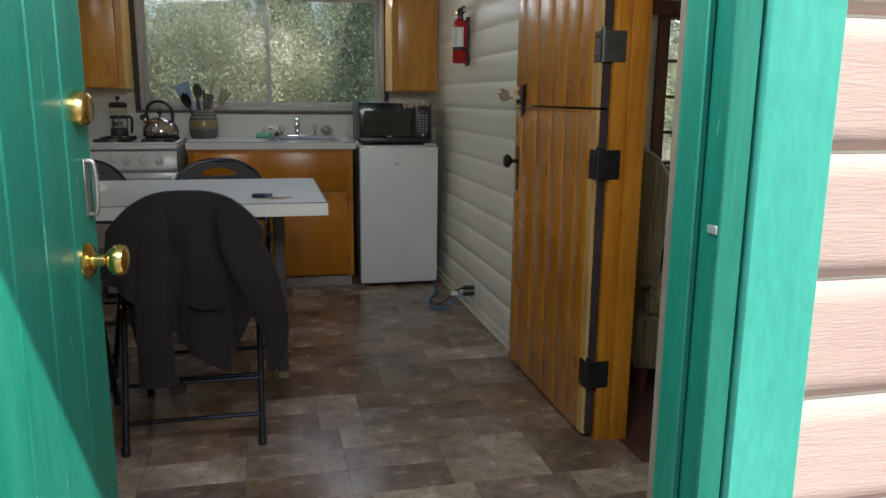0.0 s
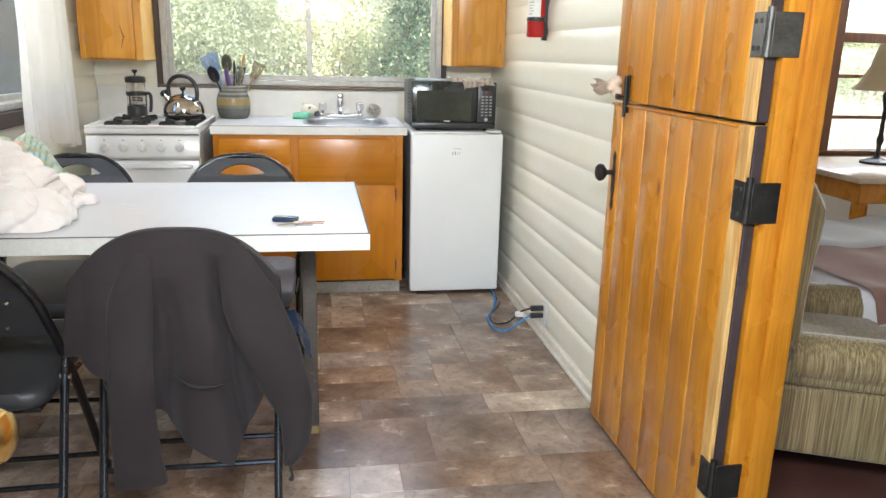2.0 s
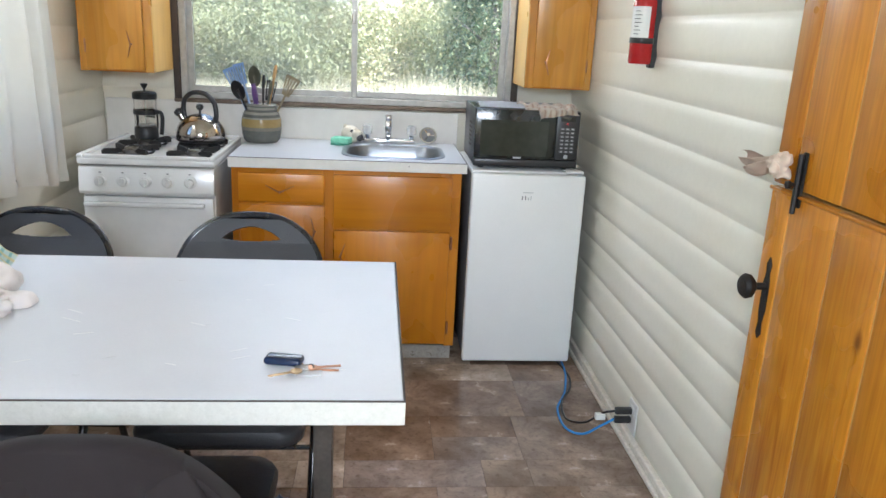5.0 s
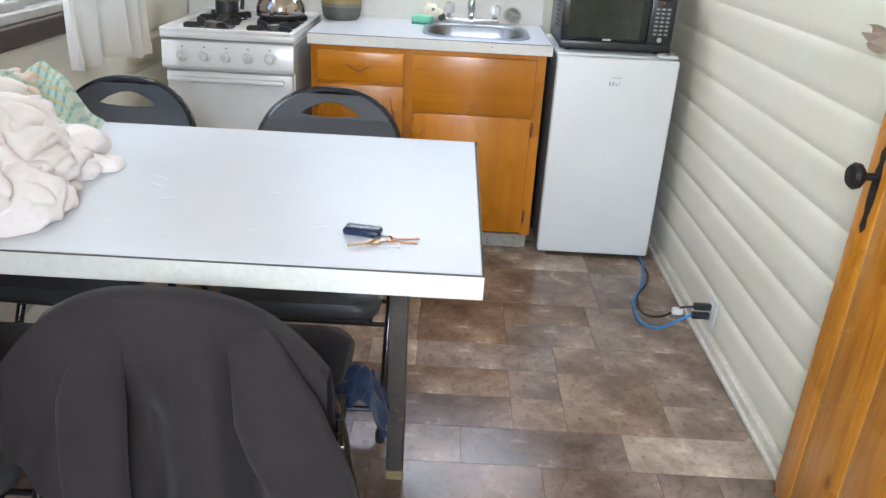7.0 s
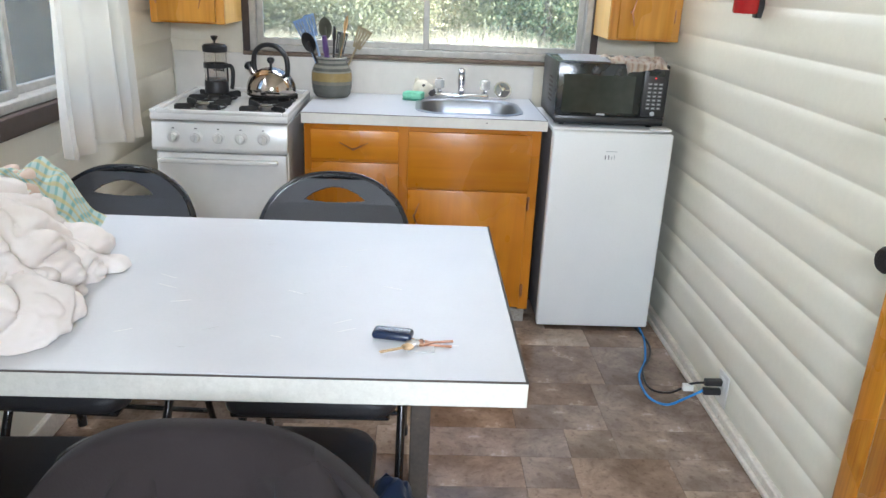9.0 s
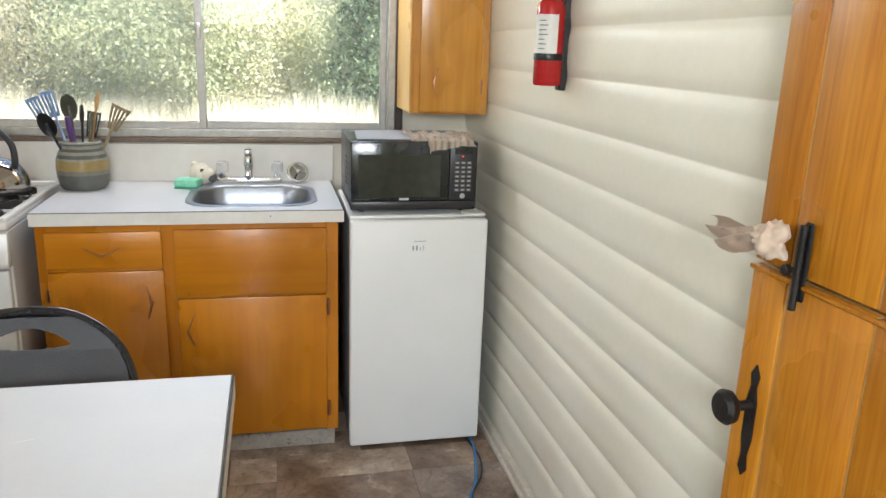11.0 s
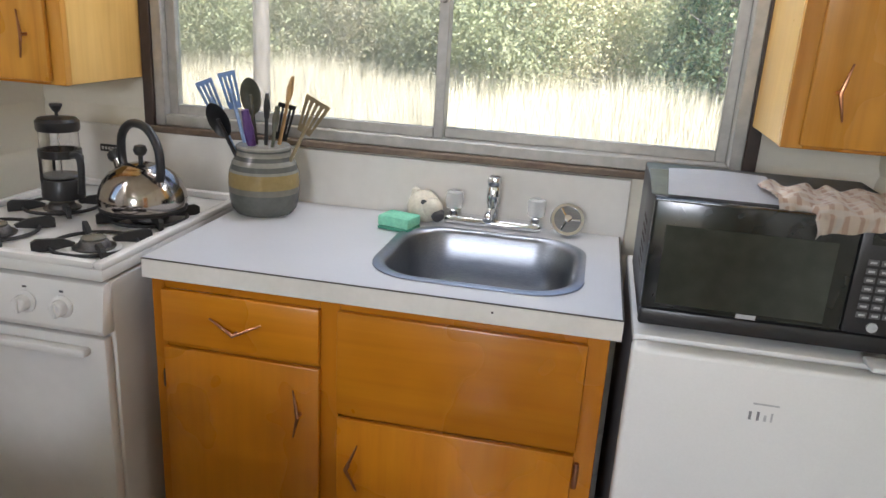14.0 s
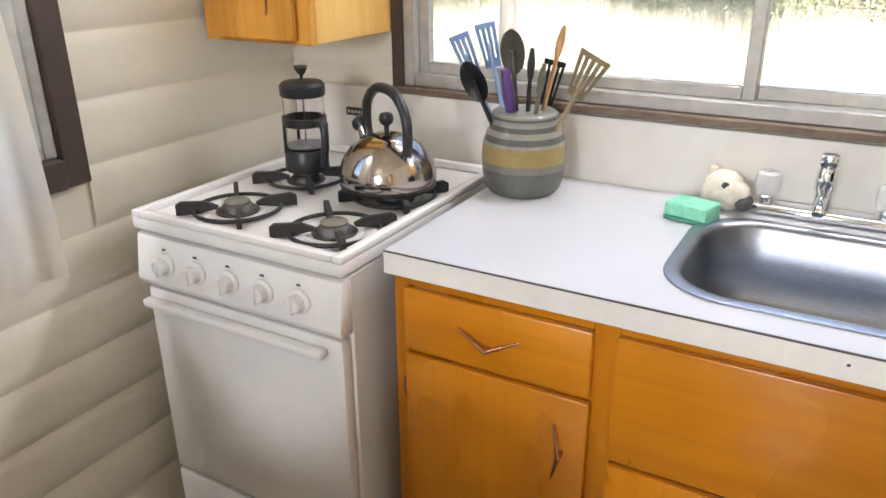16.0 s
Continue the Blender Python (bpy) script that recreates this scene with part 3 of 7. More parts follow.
floor = part("floor", bx(WEST - 0.1, EAST + 0.02, SOUTH_OUT, NORTH + 0.1, -0.12, -0.004, 0), "seam", None, "stone-look vinyl tile floor of a cabin kitchen", "structure", smooth=0)
part("ceiling", bx(WEST - 0.2, EAST, 0.3, NORTH + 0.2, 2.36, 2.46, 0), "cream", None, "plain cream painted ceiling", "structure", smooth=0)
wall_north = wall("wall_north", 'Y', NORTH, NORTH + 0.11, WEST - 0.12, EAST + 0.09, -0.3, 2.4, [KWIN], "cream", "cream painted kitchen wall with rounded siding boards")
wall_west = wall("wall_west", 'X', WEST - 0.11, WEST, SOUTH_OUT, NORTH, -0.3, 2.4, [LWIN], "cream", "cream painted side wall with rounded siding boards")
wall_south = wall("wall_south", 'Y', SOUTH_OUT, SOUTH_IN, WEST - 0.11, 5.6, -0.3, 2.4, [(ENTRY[0] - 0.031, ENTRY[1] + 0.0355, -0.2, 1.986)], "cream", "entry wall with pink painted siding outside")
wall_east = wall("wall_east", 'X', EAST, EAST + 0.085, SOUTH_IN, NORTH, -0.1, 2.4, [INNER], "cream", "cream partition wall with rounded siding boards")
siding(wall_east, 'X', EAST, -1, 2.234, NORTH - 0.002, 0.035, 2.36, [], "cream")
siding(wall_north, 'Y', NORTH, -1, WEST, EAST - 0.015, 0.0, 2.36, [(KWIN[0] - 0.03, KWIN[1] + 0.03, KWIN[2] - 0.03, KWIN[3] + 0.03)], "cream")
siding(wall_west, 'X', WEST, 1, SOUTH_IN, NORTH - 0.015, 0.0, 2.36, [(LWIN[0] - 0.06, LWIN[1] + 0.06, LWIN[2] - 0.06, LWIN[3] + 0.06)], "cream")
siding(wall_south, 'Y', SOUTH_OUT, -1, 0.752, 2.6, -0.25, 2.3, [], "pink", 0.011, 0.1445, 0.0645, 14)
siding(wall_south, 'Y', SOUTH_OUT, -1, -1.0, -0.40, -0.25, 2.3, [], "pink", 0.011, 0.1445, 0.0645, 14)

# bedroom shell
part("bedroom_floor", bx(EAST, 5.6, SOUTH_IN, NORTH, -0.1, -0.002, 0), "carpet", None, "dark reddish brown bedroom floor", "structure", smooth=0)
part("bedroom_ceiling", bx(EAST + 0.09, 5.7, SOUTH_IN, NORTH + 0.1, 2.36, 2.46, 0), "cream", None, "plain bedroom ceiling", "structure", smooth=0)
wall("wall_bedroom_north", 'Y', NORTH, NORTH + 0.11, EAST + 0.09, 5.7, -0.3, 2.4, [BWIN], "cream", "cream bedroom wall round a wide window")
wall("wall_bedroom_east", 'X', 5.6, 5.7, SOUTH_OUT, NORTH, -0.3, 2.4, [], "cream", "plain cream bedroom wall")

# porch and eaves
part("porch_floor", bx(-2.2, 3.0, -1.6, SOUTH_OUT, -0.30, -0.2, 0.01), "concrete", None, "weathered grey porch step before the door", "structure")
roof_bm = bx(WEST - 0.6, 6.0, 0.262, NORTH + 0.35, 2.47, 2.55, 0.0)
part("roof", roof_bm, "roofing", None, "flat boarded roof with shallow eaves", "structure", smooth=0)

# skirting
bb = bmesh.new()
bx(EAST - 0.022, EAST, 2.235, NORTH - 0.02, 0.0, 0.042, 0.004, into=bb)
bx(EAST - 0.036, EAST - 0.022, 2.235, NORTH - 0.02, 0.0, 0.018, 0.004, into=bb)
bx(WEST, WEST + 0.022, SOUTH_IN, 4.30, 0.0, 0.075, 0.004, into=bb)
part("baseboard", bb, "baseboard", None, "low cream baseboard with chipped paint", "structure")


def tile_floor():
    """Vinyl tiles of mixed sizes in rows; alike sizes share a mesh."""
    rnd = random.Random(4)
    meshes = {}
    y, i = SOUTH_IN + 0.0, 0
    heights = (0.30, 0.155, 0.30, 0.30, 0.155)
    while y < NORTH:
        h = min(heights[i % 5], NORTH - y)
        x = WEST - rnd.choice((0.0, 0.06, 0.12))
        while x < EAST:
            w = rnd.choice((0.155, 0.305, 0.305, 0.455))
            if y + h < 0.75 or h < 0.03:
                x += w
                continue
            n = 2 if (h > 0.2 and rnd.random() < 0.45) else 1
            for q in range(n):
                hh = h / n
                key = (round(w, 3), round(hh, 4))
                if key not in meshes:
                    meshes[key] = finish(bx(0.0005, w - 0.0005, 0.0005, hh - 0.0005, -0.004, 0.0, 0.0005), "tile", 0)
                    meshes[key].materials.append(M["tile"])
                ob = new("tile", meshes[key])
                ob.location = (x, y + q * hh, 0)
                ob.parent = floor
            x += w
        y += h
        i += 1


M["sillbrown"] = surface("weathered_sill", (0.13, 0.09, 0.065), (0.22, 0.165, 0.12), 9, 0.6, bump=0.2)


# ---- windows ----
def kitchen_window():
    x0, x1, z0, z1 = KWIN
    y = NORTH - 0.012
    w = thing("window_1", (0.19, y, z0), "aluminium sliding window over a kitchen sink", "window", kind="structure")
    cs = bmesh.new()
    for b in ((x0 - 0.03, x0, z0 - 0.03, z1 + 0.03), (x1, x1 + 0.03, z0 - 0.03, z1 + 0.03), (x0, x1, z1, z1 + 0.03)):
        bx(b[0], b[1], y - 0.012, y + 0.02, b[2], b[3], 0.002, into=cs)
    part("casing", cs, "brown", w, "narrow dark brown casing")
    part("window_sill", bx(x0 - 0.03, x1 + 0.03, y - 0.022, y + 0.05, z0 - 0.018, z0 - 0.001, 0.003), "sillbrown", w, "weathered brown sill strip")
    fr = bmesh.new()
    for b in ((x0, x0 + 0.03, z0, z1), (x1 - 0.03, x1, z0, z1), (x0 + 0.03, x1 - 0.03, z0, z0 + 0.03), (x0 + 0.03, x1 - 0.03, z1 - 0.03, z1)):
        bx(b[0], b[1], y - 0.006, y + 0.09, b[2], b[3], 0.003, into=fr)
    part("window_frame", fr, "alu", w)
    for nm, a, b, dy in (("sash", x0 + 0.03, 0.212, 0.028), ("sash", 0.186, x1 - 0.03, 0.052)):
        s = bmesh.new()
        t = 0.026
        for q in ((a, a + t, z0 + 0.03, z1 - 0.03), (b - t, b, z0 + 0.03, z1 - 0.03), (a + t, b - t, z0 + 0.03, z0 + 0.03 + t), (a + t, b - t, z1 - 0.03 - t, z1 - 0.03)):
            bx(q[0], q[1], y + dy - 0.01, y + dy + 0.012, q[2], q[3], 0.002, into=s)
        so = part(nm, s, "alu", w)
        g = part("pane", bx(a + t, b - t, y + dy, y + dy + 0.003, z0 + 0.03 + t, z1 - 0.03 - t, 0), "pane", so, smooth=0)
        g.visible_shadow = False
    scr = part("insect_screen", bx(x0 + 0.03, 0.186, y + 0.074, y + 0.075, z0 + 0.03, z1 - 0.03, 0), "screen", w, "fine grey insect screen", smooth=0)
    scr.visible_shadow = False
    part("latch", bx(0.188, 0.206, y + 0.004, y + 0.02, 1.40, 1.46, 0.003), "zinc", w)


def west_window():
    y0, y1, z0, z1 = LWIN
    x = WEST + 0.012
    w = thing("window_2", (x, 3.6, z0), "aluminium sliding window with dark brown casing beside a table", "window", kind="structure")
    cs = bmesh.new()
    for b in ((y0 - 0.055, y0, z0 - 0.06, z1 + 0.06), (y1, y1 + 0.055, z0 - 0.06, z1 + 0.06), (y0, y1, z1, z1 + 0.06)):
        bx(x - 0.012, x + 0.014, b[0], b[1], b[2], b[3], 0.003, into=cs)
    part("casing", cs, "brown", w, "dark brown painted casing")
    part("window_sill", bx(x - 0.03, x + 0.022, y0, y1, z0 - 0.06, z0 - 0.001, 0.004), "brown", w, "dark brown painted sill")
    fr = bmesh.new()
    for b in ((y0, y0 + 0.028, z0, z1), (y1 - 0.028, y1, z0, z1), (y0 + 0.028, y1 - 0.028, z0, z0 + 0.028), (y0 + 0.028, y1 - 0.028, z1 - 0.028, z1)):
        bx(x - 0.08, x + 0.004, b[0], b[1], b[2], b[3], 0.003, into=fr)
    part("window_frame", fr, "alu", w)
    for a, b, dx in ((y0 + 0.028, 3.66, 0.03), (3.63, y1 - 0.028, 0.054)):
        s = bmesh.new()
        t = 0.024
        for q in ((a, a + t, z0 + 0.028, z1 - 0.028), (b - t, b, z0 + 0.028, z1 - 0.028), (a + t, b - t, z0 + 0.028, z0 + 0.028 + t), (a + t, b - t, z1 - 0.028 - t, z1 - 0.028)):
            bx(x - dx - 0.012, x - dx + 0.01, q[0], q[1], q[2], q[3], 0.002, into=s)
        so = part("sash", s, "alu", w)
        g = part("pane", bx(x - dx - 0.003, x - dx, a + t, b - t, z0 + 0.028 + t, z1 - 0.028 - t, 0), "pane", so, smooth=0)
        g.visible_shadow = False


def bedroom_window():
    x0, x1, z0, z1 = BWIN
    y = NORTH
    w = thing("window_3", (4.0, y, z0), "dark wooden multi-pane bedroom window", "window", kind="structure")
    fr = bmesh.new()
    for b in ((x0, x0 + 0.09, z0, z1), (x1 - 0.09, x1, z0, z1), (x0 + 0.09, x1 - 0.09, z0, z0 + 0.03), (x0 + 0.09, x1 - 0.09, z1 - 0.03, z1)):
        bx(b[0], b[1], y - 0.02, y + 0.09, b[2], b[3], 0.004, into=fr)
    bx(x0 - 0.06, x1 + 0.06, y - 0.03, y - 0.001, z1, z1 + 0.10, 0.004, into=fr)
    part("window_frame", fr, "darkwood", w)
    for a, b in ((3.355, 3.455), (3.940, 4.060), (4.52, 4.62)):
        part("mullion", bx(a, b, y - 0.015, y + 0.08, z0 + 0.03, z1 - 0.03, 0.004), "darkwood", w)
    part("transom", bx(3.455, 3.940, y - 0.01, y + 0.07, 1.36, 1.42, 0.004), "darkwood", w)
    for a, b in ((x0 + 0.09, 3.355), (3.455, 3.940), (4.060, 4.52), (4.62, x1 - 0.09)):
        for z in (0.90, 1.155, 1.41):
            if z < 1.4 or a != 3.455:
                part("glazing_bar", bx(a, b, y + 0.02, y + 0.045, z - 0.011, z + 0.011, 0.002), "darkwood", w)
        g = part("pane", bx(a, b, y + 0.03, y + 0.033, z0 + 0.03, z1 - 0.03, 0), "pane", w, smooth=0)
        g.visible_shadow = False


def curtain(y0, y1, hem, seed, slope=0.0):
    """A gathered cloth panel beside the west window."""
    rnd = random.Random(seed)
    ph = [rnd.uniform(0, 6) for _ in range(4)]

    def fn(u, v):
        y = y0 + (y1 - y0) * u
        z = 1.93 - (1.93 - hem - slope * (0.5 - u)) * v
        amp = 0.012 + 0.016 * v
        d = math.sin(u * 24 + ph[0] + 0.7 * math.sin(v * 2 + ph[1])) * amp + math.sin(u * 11 + ph[2]) * amp * 0.6 + 0.006 * nz(u * 6, v * 4, seed)
        spread = (u - 0.5) * 0.07 * v
        return (WEST + 0.140 + d, y + spread + 0.01 * math.sin(v * 5 + ph[3]) * u, z + 0.012 * math.sin(u * 9 + ph[1]) * v)
    c = thing("curtain", (WEST + 0.06, (y0 + y1) / 2, hem), "thin cream cotton curtain hanging in folds", "curtain", "curtains of the side window")
    part("panel", sheet(fn, 70, 24), "curtain", c, smooth=80)
    part("hem", sheet(lambda u, v: Vector(fn(u, 0.965 + 0.035 * v)) + Vector((0.003, 0, 0)), 70, 1), "curtain", c, smooth=80)


def curtain_rod():
    r = thing("curtain_rod", (WEST + 0.06, 3.6, 1.94), "thin white curtain rod above the side window", "curtain rod")
    part("rod", tube([(WEST + 0.140, 2.75, 1.94), (WEST + 0.140, 4.60, 1.94)], 0.007), "enamel", r)
    for y in (2.76, 4.59):
        part("bracket", bx(WEST + 0.012, WEST + 0.15, y - 0.01, y + 0.01, 1.925, 1.955, 0.002), "enamel", r)


# ---- doors ----
def entry_door():
    """The green entry door, swung inwards."""
    d = thing("door_1", (0, 0, 0), "open green painted plank entry door with brass locks", "door", kind="structure")
    n, wdt = 7, 0.80
    for i in range(n):
        a = i * wdt / n
        part("plank", bx(a + 0.0008, a + wdt / n - 0.0008, 0.0, 0.04, 0.012, 1.94, 0.004), "green", d)
    k = thing_part_lathe(d, "knob_rose", [(0.0, 0), (0.034, 0), (0.034, 0.004), (0.026, 0.011), (0.014, 0.014), (0.012, 0.014)], (wdt - 0.065, 0, 0.827), "brass")
    part("knob", lathe([(0.011, 0.013), (0.011, 0.034), (0.018, 0.040), (0.028, 0.050), (0.030, 0.060), (0.026, 0.070), (0.014, 0.075), (0, 0.076)], (wdt - 0.065, 0, 0.827), 24, 'Y'), "brass", k)
    b = thing_part_lathe(d, "deadbolt", [(0.032, 0), (0.032, 0.012), (0.028, 0.022), (0.022, 0.026), (0.0, 0.026)], (wdt - 0.060, 0, 1.105), "brass")
    part("keyhole", bx(wdt - 0.0615, wdt - 0.0585, -0.0275, -0.025, 1.097, 1.113, 0), "ink", b)
    pull = part("pull_plate", bx(wdt - 0.050, wdt - 0.030, -0.004, 0.0, 0.905, 1.015, 0.0015), "zinc", d)
    part("pull_bar", tube(smoothpath([(wdt - 0.04, -0.004, 1.01), (wdt - 0.04, -0.016, 1.005), (wdt - 0.04, -0.019, 0.96), (wdt - 0.04, -0.016, 0.915), (wdt - 0.04, -0.004, 0.91)]), 0.005), "zinc", pull)
    part("weather_strip", bx(wdt, wdt + 0.006, 0.006, 0.03, 0.02, 1.93, 0.002), "copper", d, "copper weather strip on the edge")
    d.matrix_basis = pose(-0.264, 0.705, 0, 0, 0, 82.0)


def thing_part_lathe(parent, name, prof, at, material):
    return part(name, lathe(prof, at, 24, 'Y'), material, parent)


def entry_frame():
    f = thing("door_frame", (0.2, SOUTH_OUT, 0), "green painted timber frame of the entry door", "door frame", kind="structure")
    for a, b in ((ENTRY[0] - 0.03, ENTRY[0]), (ENTRY[1] + 0.004, ENTRY[1] + 0.034)):
        part("jamb", bx(a, b, 0.638, 0.716, -0.2, 1.985, 0.002), "green", f)
    part("head", bx(ENTRY[0], ENTRY[1] + 0.004, 0.638, 0.716, 1.955, 1.985, 0.002), "green", f)
    for a, b in ((ENTRY[0] - 0.125, ENTRY[0] - 0.032), (ENTRY[1] + 0.0365, ENTRY[1] + 0.128)):
        part("casing", bx(a, b, 0.632, 0.6685, -0.2, 2.07, 0.004), "green_trim", f)
    part("head_casing", bx(ENTRY[0] - 0.0315, ENTRY[1] + 0.036, 0.632, 0.637, 1.962, 2.07, 0.004), "green_trim", f)
    part("strike_plate", bx(ENTRY[1] + 0.0018, ENTRY[1] + 0.004, 0.640, 0.656, 0.993, 1.002, 0.0005), "alu", f)
    part("stop", bx(ENTRY[1] - 0.006, ENTRY[1] + 0.0036, 0.672, 0.7155, -0.0, 1.954, 0.002), "green", f)
    part("inner_edge", bx(ENTRY[1] + 0.004, ENTRY[1] + 0.034, 0.7165, SOUTH_IN + 0.006, 0.0, 1.985, 0.002), "rag_brown", f, "bare brownish inner edge")
    part("threshold", bx(ENTRY[0], ENTRY[1] + 0.004, 0.60, SOUTH_IN, -0.2, -0.002, 0.004), "darkwood", f)


M["rag_brown"] = surface("bare_timber", (0.17, 0.13, 0.10), (0.25, 0.195, 0.15), 8, 0.7, bump=0.2, stretch=(6, 6, 1))


def dutch_door():
    """A pine stable door in two leaves, folded back against the partition."""
    x0, x1, y0, y1 = 1.174, 1.212, 2.152, 2.945
    d = thing("door_2", (x1, 2.55, 0), "open varnished pine stable door with vertical grooved boards", "door", kind="structure")
    lines = (y0 + 0.046, 2.300, 2.418, 2.545, 2.697, 2.862, y1)
    for nm, lo, hi in (("lower_leaf", 0.018, 1.098), ("upper_leaf", 1.106, 1.96)):
        leaf = part(nm, bx(x0 + 0.012, x1, y0 + 0.004, y1, lo, hi, 0.002), "groove", d)
        worn = bx(x0, x0 + 0.0118, y0, y0 + 0.0455, lo, hi, 0.002)
        bmesh.ops.subdivide_edges(worn, edges=[e for e in worn.edges if abs(e.verts[0].co.z - e.verts[1].co.z) > 0.3], cuts=60)
        for v in worn.verts:
            if v.co.y < y0 + 0.01:
                v.co.y += 0.004 * abs(nz(v.co.z, 3.0, 1.0, 6.0)) + 0.005 * max(0.0, nz(v.co.z, 9.0, 2.0, 17.0))
                v.co.x += 0.002 * abs(nz(v.co.z, 5.0, 4.0, 13.0)) * (v.co.x < x0 + 0.005)
        part("worn_edge", worn, "pine_worn", leaf, "stile with varnish worn off")
        part("edge_face", bx(x0 + 0.012, x1 - 0.001, y0 - 0.003, y0 + 0.0035, lo, hi, 0.001), "dark_edge", leaf, "dark painted door edge")
        for a, b in zip(lines, lines[1:]):
            part("board", bx(x0, x0 + 0.0118, a + 0.0028, b - 0.0028, lo, hi, 0.003, 2), "pine", leaf)
            if b < y1:
                part("bead", bx(x0 + 0.0026, x0 + 0.0117, b - 0.0027, b + 0.0027, lo, hi, 0.001), "groove", leaf)
    part("shelf_lip", bx(x0 - 0.006, x0 - 0.0002, y0 + 0.05, y1, 1.090, 1.098, 0.002), "pine", d)
    # latch and knob
    kp = part("knob_plate", outline([(x0 - 0.003, 2.897 + a, 0.855 + b) for a, b in ((-0.010, -0.085), (0, -0.098), (0.010, -0.085), (0.006, -0.06), (0.012, -0.03), (0.012, 0.03), (0.006, 0.055), (0.010, 0.075), (0, 0.092), (-0.010, 0.075), (-0.006, 0.055), (-0.012, 0.03), (-0.012, -0.03), (-0.006, -0.06))], 0.0028, 'X'), "blackiron", d)
    part("knob", lathe([(0.008, 0), (0.008, -0.022), (0.016, -0.028), (0.026, -0.036), (0.028, -0.046), (0.022, -0.054), (0, -0.057)], (x0 - 0.003, 2.897, 0.880), 20, 'X'), "blackiron", kp)
    lt = part("slide_bolt", bx(x0 - 0.006, x0, 2.822, 2.840, 1.072, 1.186, 0.003), "blackiron", d)
    part("bolt_bar", tube([(x0 - 0.012, 2.831, 1.060), (x0 - 0.012, 2.831, 1.182)], 0.0055), "blackiron", lt)
    part("bolt_knob", lathe([(0.004, 0), (0.004, -0.010), (0.008, -0.016), (0.008, -0.022), (0, -0.026)], (x0 - 0.012, 2.831, 1.12), 14, 'X'), "blackiron", lt)
    for z, m in ((0.236, "blackiron"), (0.930, "blackiron"), (1.290, "zinc_dark"), (1.80, "zinc_dark")):
        h = part("hinge_leaf", bx(x0 - 0.0045, x0 - 0.0008, y0 - 0.010, y0 + 0.034, z - 0.046, z + 0.046, 0.0012), m, d)
        part("hinge_barrel", tube([(x0 + 0.006, y0 - 0.013, z - 0.046), (x0 + 0.006, y0 - 0.013, z + 0.056)], 0.0080, 10), m, h)
        for sy, sz in ((0.004, 0.028), (0.024, 0.028), (0.004, -0.028), (0.024, -0.028)):
            part("screw", lathe([(0.0055, 0), (0.0055, -0.0012), (0.003, -0.002), (0, -0.002)], (x0 - 0.0045, y0 + sy, z + sz), 10, 'X'), "iron", h)
        part("jamb_leaf", bx(x0 + 0.008, x0 + 0.076, 2.1285, 2.1318, z - 0.046, z + 0.046, 0.0012), m, h)


M["dark_edge"] = surface("dark_door_edge", (0.030, 0.020, 0.024), (0.050, 0.034, 0.036), 6, 0.5, bump=0.1)
M["groove"] = wood("pale_groove_pine", (0.74, 0.48, 0.20), (0.68, 0.40, 0.13), (0.50, 0.25, 0.06), 'Z', rough=0.4, vary=0.0)
M["zinc_dark"] = surface("dull_hinge_steel", (0.10, 0.095, 0.09), (0.17, 0.16, 0.15), 20, 0.42, metal=0.8, bump=0.15)


def inner_frame():
    f = thing("inner_door_frame", (EAST, 2.12, 0), "varnished pine frame of the bedroom doorway", "door frame", kind="structure")
    part("jamb", bx(1.214, 1.264, 2.132, 2.166, 0.0, 1.98, 0.003, 2), "pine", f)
    part("stop", bx(1.2645, 1.326, 2.122, 2.166, 0.0, 1.98, 0.004, 2), "pine", f)
    part("jamb", bx(1.232, 1.330, 1.31, 1.34, 0.0, 1.98, 0.003), "pine", f)
    part("head", bx(1.232, 1.330, 1.34, 2.121, 1.955, 1.98, 0.003), "pine", f)
    # Shade of the gap behind the door, put in as a brown strip.
    part("shadow_strip", bx(1.2145, 1.2415, 2.1675, 2.232, 0.0, 2.1, 0.002), "brown", f, "dark strip painting in the shaded gap behind the hinges")
    part("casing", bx(1.220, 1.2415, 1.235, 1.309, 0.0, 2.06, 0.003), "pine", f)


# ---- kitchen units ----
def vpull(parent, cx, cz, w, h, turn=0):
    """A bent V-shaped copper pull."""
    pts = [(-w / 2, h / 2), (0, -h / 2), (w / 2, h / 2)]
    c, s = math.cos(radians(turn)), math.sin(radians(turn))
    y = parent["front"]
    path = [(cx + a * c - b * s, y - 0.018 + (0.012 if i != 1 else 0), cz + a * s + b * c) for i, (a, b) in enumerate(pts)]
    bm = tube(path, [0.0018, 0.0042, 0.0018], 6)
    p = path[1]
    tube([(p[0], y, p[2]), (p[0], y - 0.018, p[2])], 0.004, 6, into=bm)
    return part("pull", bm, "copper", parent, "bent V-shaped copper pull")


